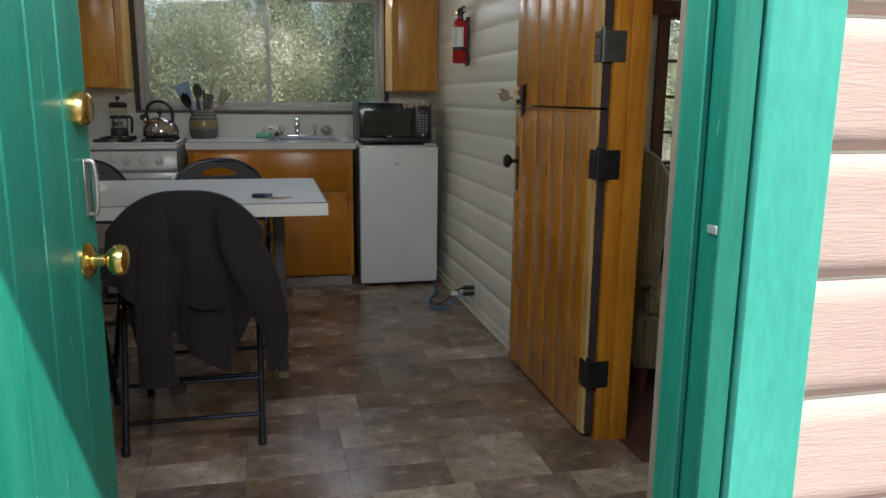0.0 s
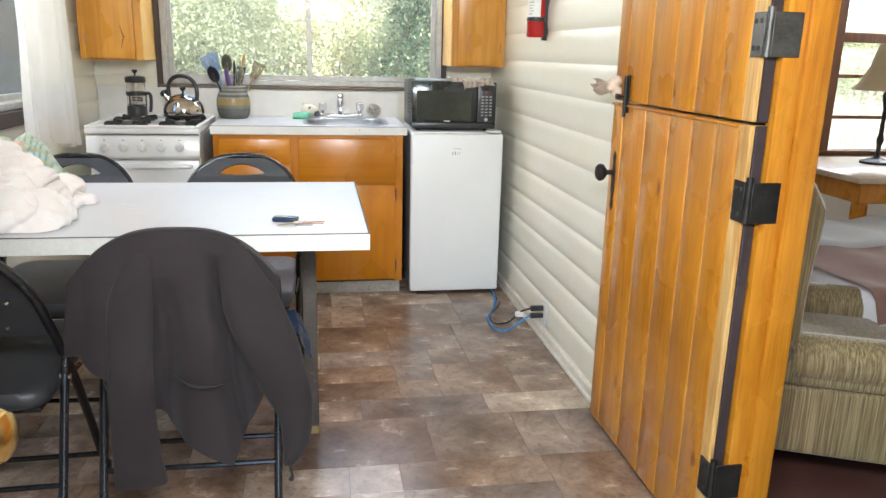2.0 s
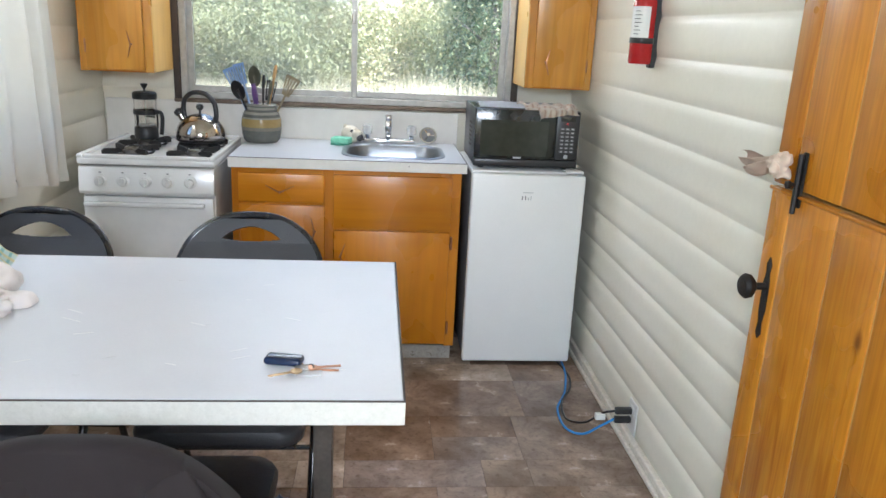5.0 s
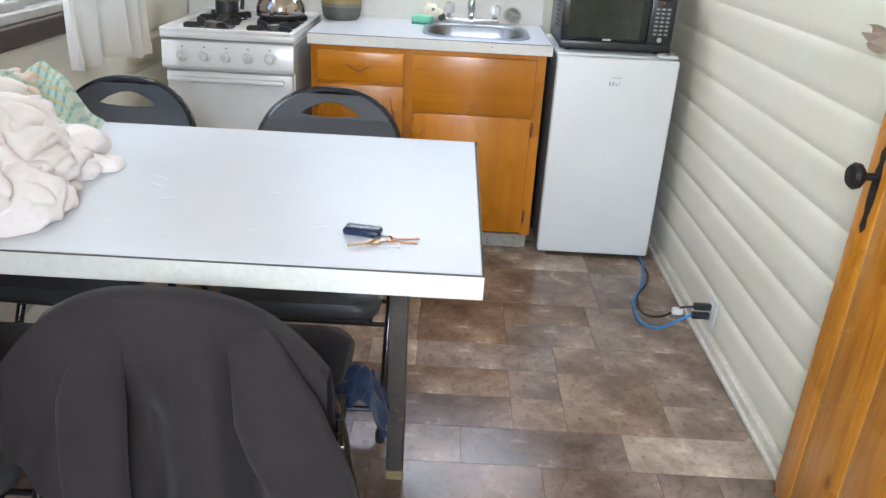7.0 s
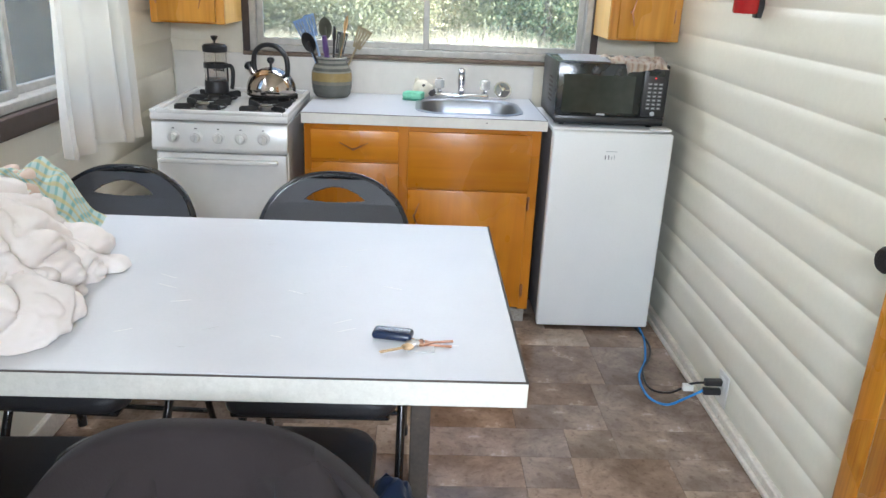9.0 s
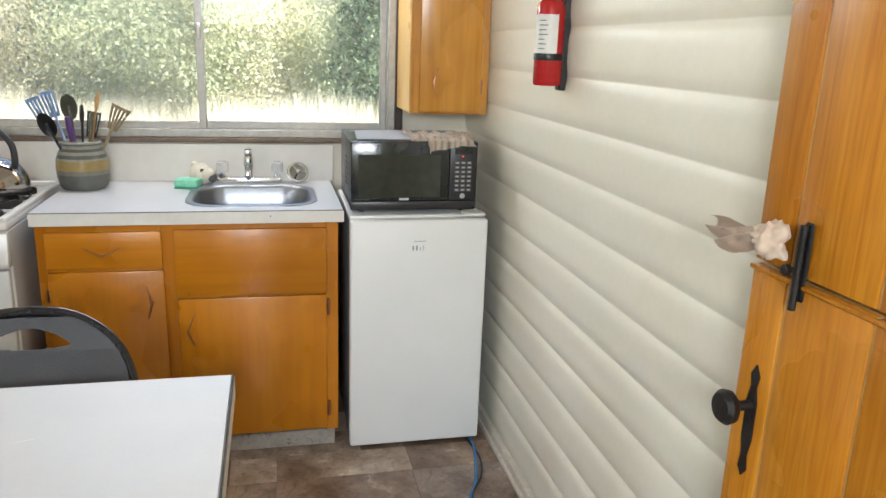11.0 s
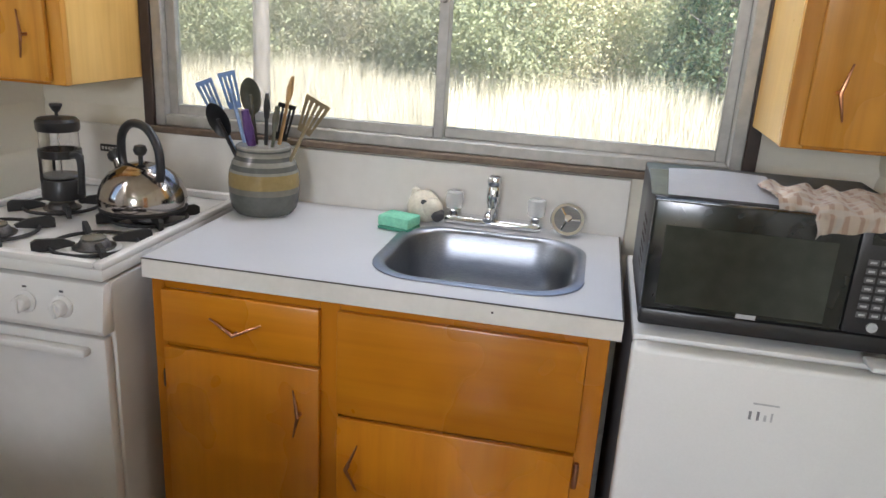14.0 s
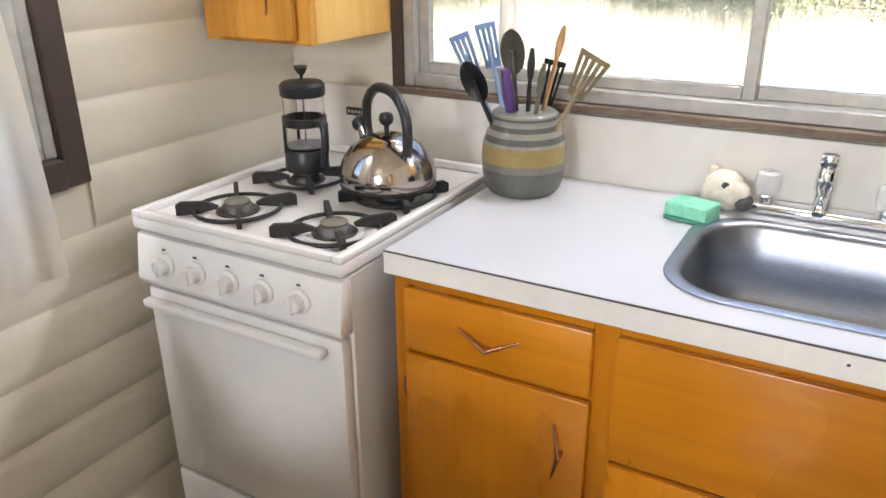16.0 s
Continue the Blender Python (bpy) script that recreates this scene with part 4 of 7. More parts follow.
def base_cabinet():
    x0, x1, y0, y1 = -0.268, 0.664, 4.428, 4.955
    c = thing("base_cabinet", ((x0 + x1) / 2, y1, 0), "varnished orange plywood sink cabinet with copper pulls", "cabinet")
    body = bx(x0, x1, y0 + 0.021, y1, 0.062, 0.70, 0.002)
    part("body", body, "cab", c)
    part("toe_kick", bx(x0 + 0.01, x1 - 0.012, y0 + 0.006, y0 + 0.02, 0.0, 0.061, 0.002), "toekick", c, "scuffed grey toe board")
    for a, b, lo, hi, m in ((x0, x0 + 0.03, 0.062, 0.831, "cab"), (x1 - 0.042, x1, 0.062, 0.831, "cab"), (0.100, 0.142, 0.062, 0.831, "cab"), (x0 + 0.03, 0.10, 0.806, 0.831, "cab_x"), (0.142, x1 - 0.042, 0.806, 0.831, "cab_x"), (x0 + 0.03, 0.10, 0.677, 0.693, "cab_x"), (0.142, x1 - 0.042, 0.575, 0.590, "cab_x")):
        part("face_rail", bx(a + 0.0003, b - 0.0003, y0, y0 + 0.0205, lo, hi, 0.001), m, c)
    part("side_panel", bx(x1 - 0.0199, x1 - 0.0005, y0 + 0.0212, y1, 0.70, 0.831, 0.001), "cab", c)
    for nm, a, b, lo, hi, m in (("drawer_front", x0 + 0.028, 0.103, 0.691, 0.808, "cab_x"), ("door", x0 + 0.028, 0.105, 0.075, 0.679, "cab"), ("false_front", 0.140, 0.626, 0.586, 0.811, "cab_x"), ("door", 0.143, 0.624, 0.075, 0.577, "cab")):
        p = part(nm, bx(a, b, y0 - 0.016, y0 - 0.001, lo, hi, 0.004, 2), m, c)
        p["front"] = y0 - 0.016
        if nm == "drawer_front":
            vpull(p, -0.073, 0.747, 0.112, 0.026)
        elif nm == "door" and a < 0:
            vpull(p, 0.058, 0.573, 0.108, 0.014, 90)
        elif nm == "door":
            vpull(p, 0.180, 0.470, 0.108, 0.020, -90)
            for z in (0.53, 0.149):
                part("hinge", lathe([(0.0045, -0.028), (0.0055, -0.024), (0.0055, 0.024), (0.0045, 0.028)], (0.631, y0 - 0.006, z), 10), "copper", p)
        if nm == "door" and a < 0:
            for z in (0.60, 0.16):
                part("hinge", lathe([(0.0035, -0.02), (0.0045, -0.016), (0.0045, 0.016), (0.0035, 0.02)], (a - 0.005, y0 - 0.004, z), 10), "brown", p)


def rounded_loop(cx, cy, wx, wy, r, n=6, z=0.0):
    pts = []
    for sx, sy, a0 in ((1, 1, 0), (-1, 1, 90), (-1, -1, 180), (1, -1, 270)):
        for k in range(n + 1):
            a = radians(a0 + 90 * k / n)
            pts.append(Vector((cx + sx * (wx - r) + r * math.cos(a), cy + sy * (wy - r) + r * math.sin(a), z)))
    return pts


SINK = (0.384, 4.670)


def counter_top():
    x0, x1, y0, y1, z1 = -0.276, 0.682, 4.408, 4.964, 0.872
    t = thing("worktop", (0.2, 4.7, 0.832), "white laminate worktop with a dark edge seam", "worktop")
    bm = bmesh.new()
    for z in (z1, z1 - 0.04):
        rim = [Vector((x0, y0 + 0.004, z)), Vector((x1 - 0.003, y0 + 0.004, z)), Vector((x1 - 0.003, y1, z)), Vector((x0, y1, z))]
        edges = []
        for pts in (rim, rounded_loop(SINK[0], SINK[1], 0.208, 0.186, 0.105, 8, z)):
            vs = [bm.verts.new(q) for q in pts]
            edges += [bm.edges.new((vs[k], vs[(k + 1) % len(vs)])) for k in range(len(vs))]
        bmesh.ops.triangle_fill(bm, use_beauty=True, edges=edges)
    top_v = [v for v in bm.verts if v.co.z > z1 - 0.01]
    low = {(round(v.co.x, 5), round(v.co.y, 5)): v for v in bm.verts if v.co.z < z1 - 0.01}
    for e in [e for e in bm.edges if len(e.link_faces) == 1 and e.verts[0] in set(top_v)]:
        a, b = e.verts
        bm.faces.new((a, b, low[(round(b.co.x, 5), round(b.co.y, 5))], low[(round(a.co.x, 5), round(a.co.y, 5))]))
    part("top", bm, "laminate", t, smooth=0)
    part("front_edge", bx(x0, x1, y0, y0 + 0.0038, z1 - 0.042, z1 - 0.0022, 0.001), "lam_edge", t, "cream laminate edge strip")
    part("side_edge", bx(x1 - 0.0028, x1, y0 + 0.004, y1, z1 - 0.042, z1 - 0.0022, 0.0008), "lam_edge", t)
    sm = bx(x0, x1, y0 - 0.0003, y0 + 0.0036, z1 - 0.0021, z1 - 0.0003, 0)
    bx(x1 - 0.0026, x1 + 0.0003, y0 + 0.0037, y1, z1 - 0.0021, z1 - 0.0003, 0, into=sm)
    part("seam", sm, "seam", t, "thin dark seam line", smooth=0)
    part("chip", lathe([(0.0025, 0), (0.002, 0.0008), (0, 0.0008)], (0.444, y0, z1 - 0.018), 8, 'Y'), "brown", t, "small chipped spot")
    s = thing("backsplash", (0.2, 4.97, 0.872), "white laminate backsplash below the window", "backsplash", kind="structure")
    part("panel", bx(x0, 0.692, y1 + 0.0005, NORTH - 0.014, z1 - 0.02, 1.016, 0.002), "lam_edge_white", s)
    part("panel", bx(WEST + 0.017, x0 - 0.004, y1 - 0.002, NORTH - 0.014, 0.60, 1.030, 0.002), "lam_edge_white", s)


M["lam_edge_white"] = surface("splash_laminate", (0.72, 0.70, 0.65), (0.78, 0.76, 0.72), 3, 0.3, bump=0.03, grain=0.2)


def sink():
    s = thing("sink", (*SINK, 0.874), "single stainless steel kitchen sink set in the worktop", "sink")
    cx, cy = SINK
    bm = bmesh.new()
    prof = [(0.221, 0.199, 0.112, 0.8722), (0.221, 0.199, 0.112, 0.8755), (0.211, 0.189, 0.107, 0.8775), (0.201, 0.179, 0.102, 0.8755), (0.195, 0.173, 0.098, 0.866), (0.187, 0.165, 0.094, 0.80), (0.180, 0.158, 0.09, 0.735), (0.160, 0.138, 0.08, 0.715), (0.05, 0.05, 0.0499, 0.708)]
    loops = [[bm.verts.new(p) for p in rounded_loop(cx, cy, wx, wy, r, 8, z)] for wx, wy, r, z in prof]
    for a, b in zip(loops, loops[1:]):
        for k in range(len(a)):
            bm.faces.new((a[k], a[(k + 1) % len(a)], b[(k + 1) % len(a)], b[k]))
    bm.faces.new(loops[-1])
    part("bowl", bm, "steel", s, smooth=50)
    part("drain", lathe([(0.042, 0), (0.044, 0.003), (0.034, 0.002), (0.03, -0.004), (0, -0.004)], (cx, cy, 0.710), 24), "chrome", s)


def faucet():
    f = thing("faucet", (0.38, 4.925, 0.872), "chrome kitchen tap with two clear acrylic knobs", "tap")
    y = 4.928
    part("deck", bx(0.243, 0.490, y - 0.024, y + 0.024, 0.8722, 0.894, 0.009, 3), "chrome", f)
    part("spout_body", lathe([(0.015, 0), (0.015, 0.035), (0.018, 0.04), (0.018, 0.075), (0.012, 0.085), (0, 0.086)], (0.364, y, 0.893), 20), "chrome", f)
    part("spout", tube(smoothpath([(0.364, y - 0.008, 0.916), (0.364, y - 0.04, 0.922), (0.363, y - 0.07, 0.918), (0.363, y - 0.085, 0.908)]), 0.010, 12), "chrome", f)
    part("lever", bx(0.348, 0.380, y - 0.018, y + 0.016, 0.975, 1.003, 0.008, 2), "chrome", f)
    for x in (0.266, 0.472):
        st = part("stem", lathe([(0.012, 0), (0.012, 0.012), (0.008, 0.015), (0.008, 0.022)], (x, y, 0.893), 16), "chrome", f)
        part("handle_knob", lathe([(0.010, 0.016), (0.021, 0.020), (0.023, 0.040), (0.021, 0.058), (0.015, 0.062), (0, 0.062)], (x, y, 0.893), 10), "acrylic", st, "faceted clear acrylic knob")
        part("knob_cap", lathe([(0.009, 0), (0.009, 0.003), (0, 0.003)], (x, y, 0.9552), 14), "chrome", st)


def small_sink_things():
    st = thing("sink_strainer", (0.560, 4.932, 0.872), "round steel sink strainer leaning on the backsplash", "strainer")
    sm = []
    part("rim", lathe([(0.040, 0), (0.042, 0.003), (0.040, 0.006), (0.033, 0.006), (0.033, 0.0)], (0, 0, 0), 24), "chrome", None)
    rim = bpy.data.objects["rim"]
    rim.parent = st
    b = part("basket", lathe([(0.033, 0.003), (0.028, -0.012), (0.020, -0.016), (0, -0.016)], (0, 0, 0), 24), "steel", None)
    b.parent = st
    for k in range(3):
        a = k * 2.094
        s = part("spoke", tube([(0.008 * math.cos(a), 0.008 * math.sin(a), 0.004), (0.031 * math.cos(a), 0.031 * math.sin(a), 0.004)], 0.003, 6), "chrome", None)
        s.parent = st
    k = part("stem_knob", lathe([(0.005, -0.014), (0.005, 0.010), (0.009, 0.012), (0.009, 0.018), (0, 0.020)], (0, 0, 0), 14), "chrome", None)
    k.parent = st
    st.matrix_basis = pose(0.550, 4.918, 0.913, 62, 0, 8)

    sp = thing("sponge", (0.165, 4.865, 0.872), "pale green kitchen sponge with a dark scouring side", "sponge")
    part("foam", bx(-0.042, 0.042, -0.033, 0.033, 0.008, 0.034, 0.005, 2), "sponge", None).parent = sp
    part("pad", bx(-0.042, 0.042, -0.033, 0.033, 0.0, 0.0078, 0.002), "scour", None).parent = sp
    sp.matrix_basis = pose(0.152, 4.822, 0.8725, 0, 0, -14)

    ho = thing("sponge_holder", (0.225, 4.925, 0.872), "small cream ceramic animal-shaped scrubber holder", "holder")
    part("body", lathe([(0.030, 0.0), (0.040, 0.012), (0.042, 0.035), (0.034, 0.060), (0.020, 0.072), (0, 0.076)], (0.187, 4.925, 0.8725), 20), "ceramic", ho)
    snout = lathe([(0.026, 0.0), (0.026, 0.018), (0.020, 0.034), (0.010, 0.044), (0, 0.046)], (0, 0, 0), 16)
    bmesh.ops.transform(snout, matrix=pose(0.206, 4.912, 0.905, 70, 0, 40), verts=snout.verts)
    part("snout", snout, "ceramic", ho)
    tip = lathe([(0.0, 0.0), (0.016, 0.0), (0.018, 0.010), (0.010, 0.020), (0, 0.022)], (0, 0, 0), 14)
    bmesh.ops.transform(tip, matrix=pose(0.229, 4.893, 0.898, 100, 0, 40), verts=tip.verts)
    part("tip", tip, "ink", ho, "dark bristle tip")
    part("ear", lathe([(0.012, 0), (0.010, 0.014), (0, 0.02)], (0.166, 4.925, 0.936), 10), "ceramic", ho)
    part("spot", lathe([(0.008, 0), (0.006, -0.003), (0, -0.004)], (0.196, 4.888, 0.925), 10, 'Y'), "ink", ho)


def stove():
    x0, x1, y0, y1, zt = -0.828, -0.313, 4.337, 4.935, 0.870
    s = thing("gas_stove", ((x0 + x1) / 2, y1, 0), "small white enamel gas stove with four burners", "stove")
    part("body", bx(x0 + 0.008, x1 - 0.006, y0 + 0.03, y1, 0.03, 0.83, 0.004), "enamel", s)
    for x in (x0 + 0.05, x1 - 0.05):
        for y in (y0 + 0.07, y1 - 0.05):
            part("foot", lathe([(0.018, 0), (0.018, 0.025), (0.012, 0.03)], (x, y, 0.0), 12), "black", s)
    top = bx(x0, x1, y0, y1, zt - 0.034, zt - 0.008, 0.006, 2)
    part("cooktop", top, "enamel", s)
    rim = bmesh.new()
    for b in ((x0, x0 + 0.022, y0, y1), (x1 - 0.022, x1, y0, y1), (x0 + 0.022, x1 - 0.022, y0, y0 + 0.022)):
        bx(*b, zt - 0.010, zt + 0.006, 0.005, 2, into=rim)
    part("cooktop_rim", rim, "enamel", s)
    part("back_guard", bx(x0 + 0.01, x1 - 0.01, y1 - 0.014, y1, zt - 0.008, zt + 0.012, 0.004), "enamel", s)
    # knob panel, leaning back
    pn = outline([(x0 + 0.004, y0 + 0.028, 0.832), (x0 + 0.004, y0 + 0.004, 0.826), (x0 + 0.004, y0 - 0.010, 0.735), (x0 + 0.004, y0 - 0.004, 0.722), (x0 + 0.004, y0 + 0.028, 0.722)], x1 - x0 - 0.008, 'X', 0.002)
    panel = part("knob_panel", pn, "enamel", s)
    for i in range(5):
        x = x0 + 0.086 + i * 0.0840
        k = part("knob", lathe([(0.024, 0.0), (0.024, 0.005), (0.017, 0.008), (0.016, 0.024), (0.013, 0.027), (0, 0.027)], (x, y0 - 0.003, 0.776), 20, 'Y'), "enamel", panel)
        part("pointer", bx(x - 0.0035, x + 0.0035, y0 - 0.033, y0 - 0.006, 0.759, 0.793, 0.002), "enamel", k)
        part("dial_mark", bx(x - 0.004, x + 0.004, y0 - 0.0058, y0 - 0.0035, 0.806, 0.8095, 0), "ink", panel, smooth=0)
    dr = part("oven_door", bx(x0 + 0.014, x1 - 0.010, y0 + 0.002, y0 + 0.029, 0.262, 0.712, 0.005, 2), "enamel", s)
    part("handle", bx(x0 + 0.02, x1 - 0.04, y0 - 0.024, y0 + 0.001, 0.676, 0.694, 0.006, 2), "enamel", dr)
    lo = part("broiler_drawer", bx(x0 + 0.014, x1 - 0.010, y0 + 0.002, y0 + 0.029, 0.055, 0.252, 0.005, 2), "enamel", s)
    part("handle", bx(x0 + 0.12, x1 - 0.12, y0 - 0.016, y0 + 0.001, 0.205, 0.222, 0.005, 2), "enamel", lo)
    part("gap_strip", bx(x0 + 0.016, x1 - 0.012, y0 + 0.012, y0 + 0.0295, 0.253, 0.2615, 0), "seam", s, smooth=0)
    for bxx, byy in ((-0.660, 4.460), (-0.415, 4.455), (-0.672, 4.690), (-0.428, 4.680)):
        b = part("burner", lathe([(0.044, 0.0), (0.042, -0.004), (0.034, -0.006), (0.032, 0.004), (0.029, 0.012), (0.025, 0.015), (0, 0.016)], (bxx, byy, zt - 0.004), 28), "zinc_dark", s, "tarnished burner head")
        part("burner_cap", lathe([(0.024, 0.0), (0.026, 0.004), (0.02, 0.008), (0, 0.009)], (bxx, byy, zt + 0.011), 20), "clay_grey", b)
        part("drip_bowl", lathe([(0.080, 0.0), (0.078, 0.003), (0.056, 0.001), (0.054, -0.001)], (bxx, byy, zt - 0.0075), 32), "enamel", b)
        g = part("pan_support", tube([(bxx + 0.086 * math.cos(k * math.pi / 16), byy + 0.086 * math.sin(k * math.pi / 16), zt + 0.001) for k in range(32)], 0.0042, 6, True), "iron", s, "black cast iron pan support")
        for k in range(4):
            a = math.pi / 4 + k * math.pi / 2
            c, n = math.cos(a), math.sin(a)
            fin = bmesh.new()
            prof = [(0.118, 0.0), (0.118, 0.020), (0.108, 0.026), (0.060, 0.023), (0.036, 0.012), (0.040, 0.006), (0.080, 0.0)]
            for sgn in (1, -1):
                fin.faces.new([fin.verts.new((bxx + r * c - sgn * 0.0048 * n, byy + r * n + sgn * 0.0048 * c, zt - 0.004 + h)) for r, h in (prof if sgn > 0 else prof[::-1])])
            vs = list(fin.verts)
            m = len(prof)
            for q in range(m):
                fin.faces.new((vs[q], vs[(q + 1) % m], vs[2 * m - 1 - (q + 1) % m], vs[2 * m - 1 - q]))
            part("prong", fin, "iron", g, smooth=30)


def kettle():
    cx, cy, z = -0.434, 4.668, 0.8925
    k = thing("kettle", (cx, cy, z), "shiny steel whistling kettle with a black handle", "kettle")
    prof = [(0.0, 0.0), (0.092, 0.0), (0.106, 0.006), (0.113, 0.022), (0.112, 0.040), (0.107, 0.060), (0.097, 0.080), (0.082, 0.098), (0.062, 0.111), (0.055, 0.1135), (0.053, 0.1155), (0.040, 0.121), (0.020, 0.126), (0, 0.127)]
    body = part("body", lathe(prof, (cx, cy, z), 40), "kettle", k)
    part("base_ring", lathe([(0.103, 0.0), (0.111, 0.004), (0.1125, 0.010), (0.109, 0.0125)], (cx, cy, z - 0.001), 40), "blackiron", k)
    part("lid_knob", lathe([(0.006, 0.126), (0.006, 0.142), (0.014, 0.148), (0.018, 0.158), (0.014, 0.170), (0, 0.174)], (cx, cy, z), 20), "black", body)
    # handle arch, across the camera's way
    ax = Vector((-0.88, 0.47, 0))
    pts = [Vector((cx, cy, z)) + ax * a + Vector((0, 0, h)) for a, h in ((0.088, 0.088), (0.098, 0.135), (0.090, 0.185), (0.050, 0.218), (0.0, 0.226), (-0.050, 0.215), (-0.088, 0.178), (-0.096, 0.130), (-0.090, 0.092))]
    part("handle", tube(smoothpath(pts, 5), 0.0115, 12), "black", k, "black arched plastic handle")
    for q in (0, -1):
        part("bracket", tube([pts[q] + Vector((0, 0, -0.012)), pts[q] + Vector((0, 0, 0.02))], 0.0105, 10), "chrome", k)
    s0 = Vector((cx, cy, z)) + ax * 0.080 + Vector((0, 0, 0.070))
    s1 = Vector((cx, cy, z)) + ax * 0.118 + Vector((0, 0, 0.112))
    sp = part("spout", tube([s0, (s0 + s1) / 2, s1], [0.024, 0.019, 0.017], 16), "kettle", k)
    d = (s1 - s0).normalized()
    part("whistle", tube([s1 - d * 0.002, s1 + d * 0.012, s1 + d * 0.024, s1 + d * 0.034], [0.016, 0.023, 0.022, 0.009], 14), "black", sp)
    part("whistle_lever", tube([s1 + d * 0.012 + Vector((0, 0, 0.006)), s1 + Vector((0, 0, 0.045)) - ax * 0.02], 0.006, 8), "black", sp)


def shrink(ob, f):
    """Scale a finished thing about its base."""
    ob.scale = (f, f, f)


def french_press():
    cx, cy, z = -0.664, 4.690, 0.8925
    f = thing("french_press", (cx, cy, z), "glass coffee press in a black plastic frame", "coffee maker")
    part("beaker", lathe([(0.0, 0.012), (0.047, 0.012), (0.048, 0.02), (0.048, 0.178), (0.0465, 0.178), (0.0465, 0.018), (0, 0.016)], (cx, cy, z), 32), "glass", f)
    part("base", lathe([(0.0, 0.0), (0.052, 0.0), (0.053, 0.008), (0.051, 0.050), (0.0495, 0.052), (0.0495, 0.011), (0, 0.010)], (cx, cy, z), 28), "black", f)
    part("band", lathe([(0.0487, 0.108), (0.0525, 0.108), (0.0525, 0.128), (0.0487, 0.128), (0.0487, 0.108)], (cx, cy, z), 32), "black", f)
    for a in (0.5, 2.6, 4.2):
        c, s = math.cos(a), math.sin(a)
        part("strut", tube([(cx + 0.051 * c, cy + 0.051 * s, z + 0.045), (cx + 0.051 * c, cy + 0.051 * s, z + 0.112)], 0.004, 6), "black", f)
    lid = part("lid", lathe([(0.0, 0.176), (0.051, 0.176), (0.053, 0.182), (0.053, 0.200), (0.046, 0.208), (0.012, 0.212), (0, 0.212)], (cx, cy, z), 32), "black", f)
    part("plunger_knob", lathe([(0.004, 0.21), (0.004, 0.222), (0.009, 0.226), (0.016, 0.240), (0.015, 0.244), (0, 0.246)], (cx, cy, z), 18), "black", lid)
    part("rod", tube([(cx, cy, z + 0.04), (cx, cy, z + 0.178)], 0.0022, 8), "chrome", f)
    part("plunger_disc", lathe([(0.0, 0.056), (0.044, 0.056), (0.0455, 0.060), (0.044, 0.064), (0, 0.064)], (cx, cy, z), 28), "steel", f)
    part("coffee", lathe([(0.0, 0.019), (0.0455, 0.019), (0.0455, 0.05), (0, 0.05)], (cx, cy, z), 28), "clay_dark", f, "dark wet coffee grounds")
    h = Vector((0.93, -0.36, 0))
    p = Vector((cx, cy, z))
    part("handle", tube(smoothpath([p + h * 0.052 + Vector((0, 0, 0.118)), p + h * 0.078 + Vector((0, 0, 0.120)), p + h * 0.088 + Vector((0, 0, 0.100)), p + h * 0.086 + Vector((0, 0, 0.060)), p + h * 0.080 + Vector((0, 0, 0.022))]), 0.009, 10), "black", f)


def maker_badge():
    o = thing("stove_badge", (-0.715, 4.96, 0.965), "small black maker's badge on the panel behind the stove", "badge")
    part("plate", bx(-0.748, -0.688, 4.9555, 4.961, 0.955, 0.975, 0.001), "black", o)
    for k in range(5):
        part("mark", bx(-0.742 + 0.010 * k, -0.7355 + 0.010 * k, 4.9548, 4.9556, 0.961, 0.969, 0), "greyprint", o, smooth=0)


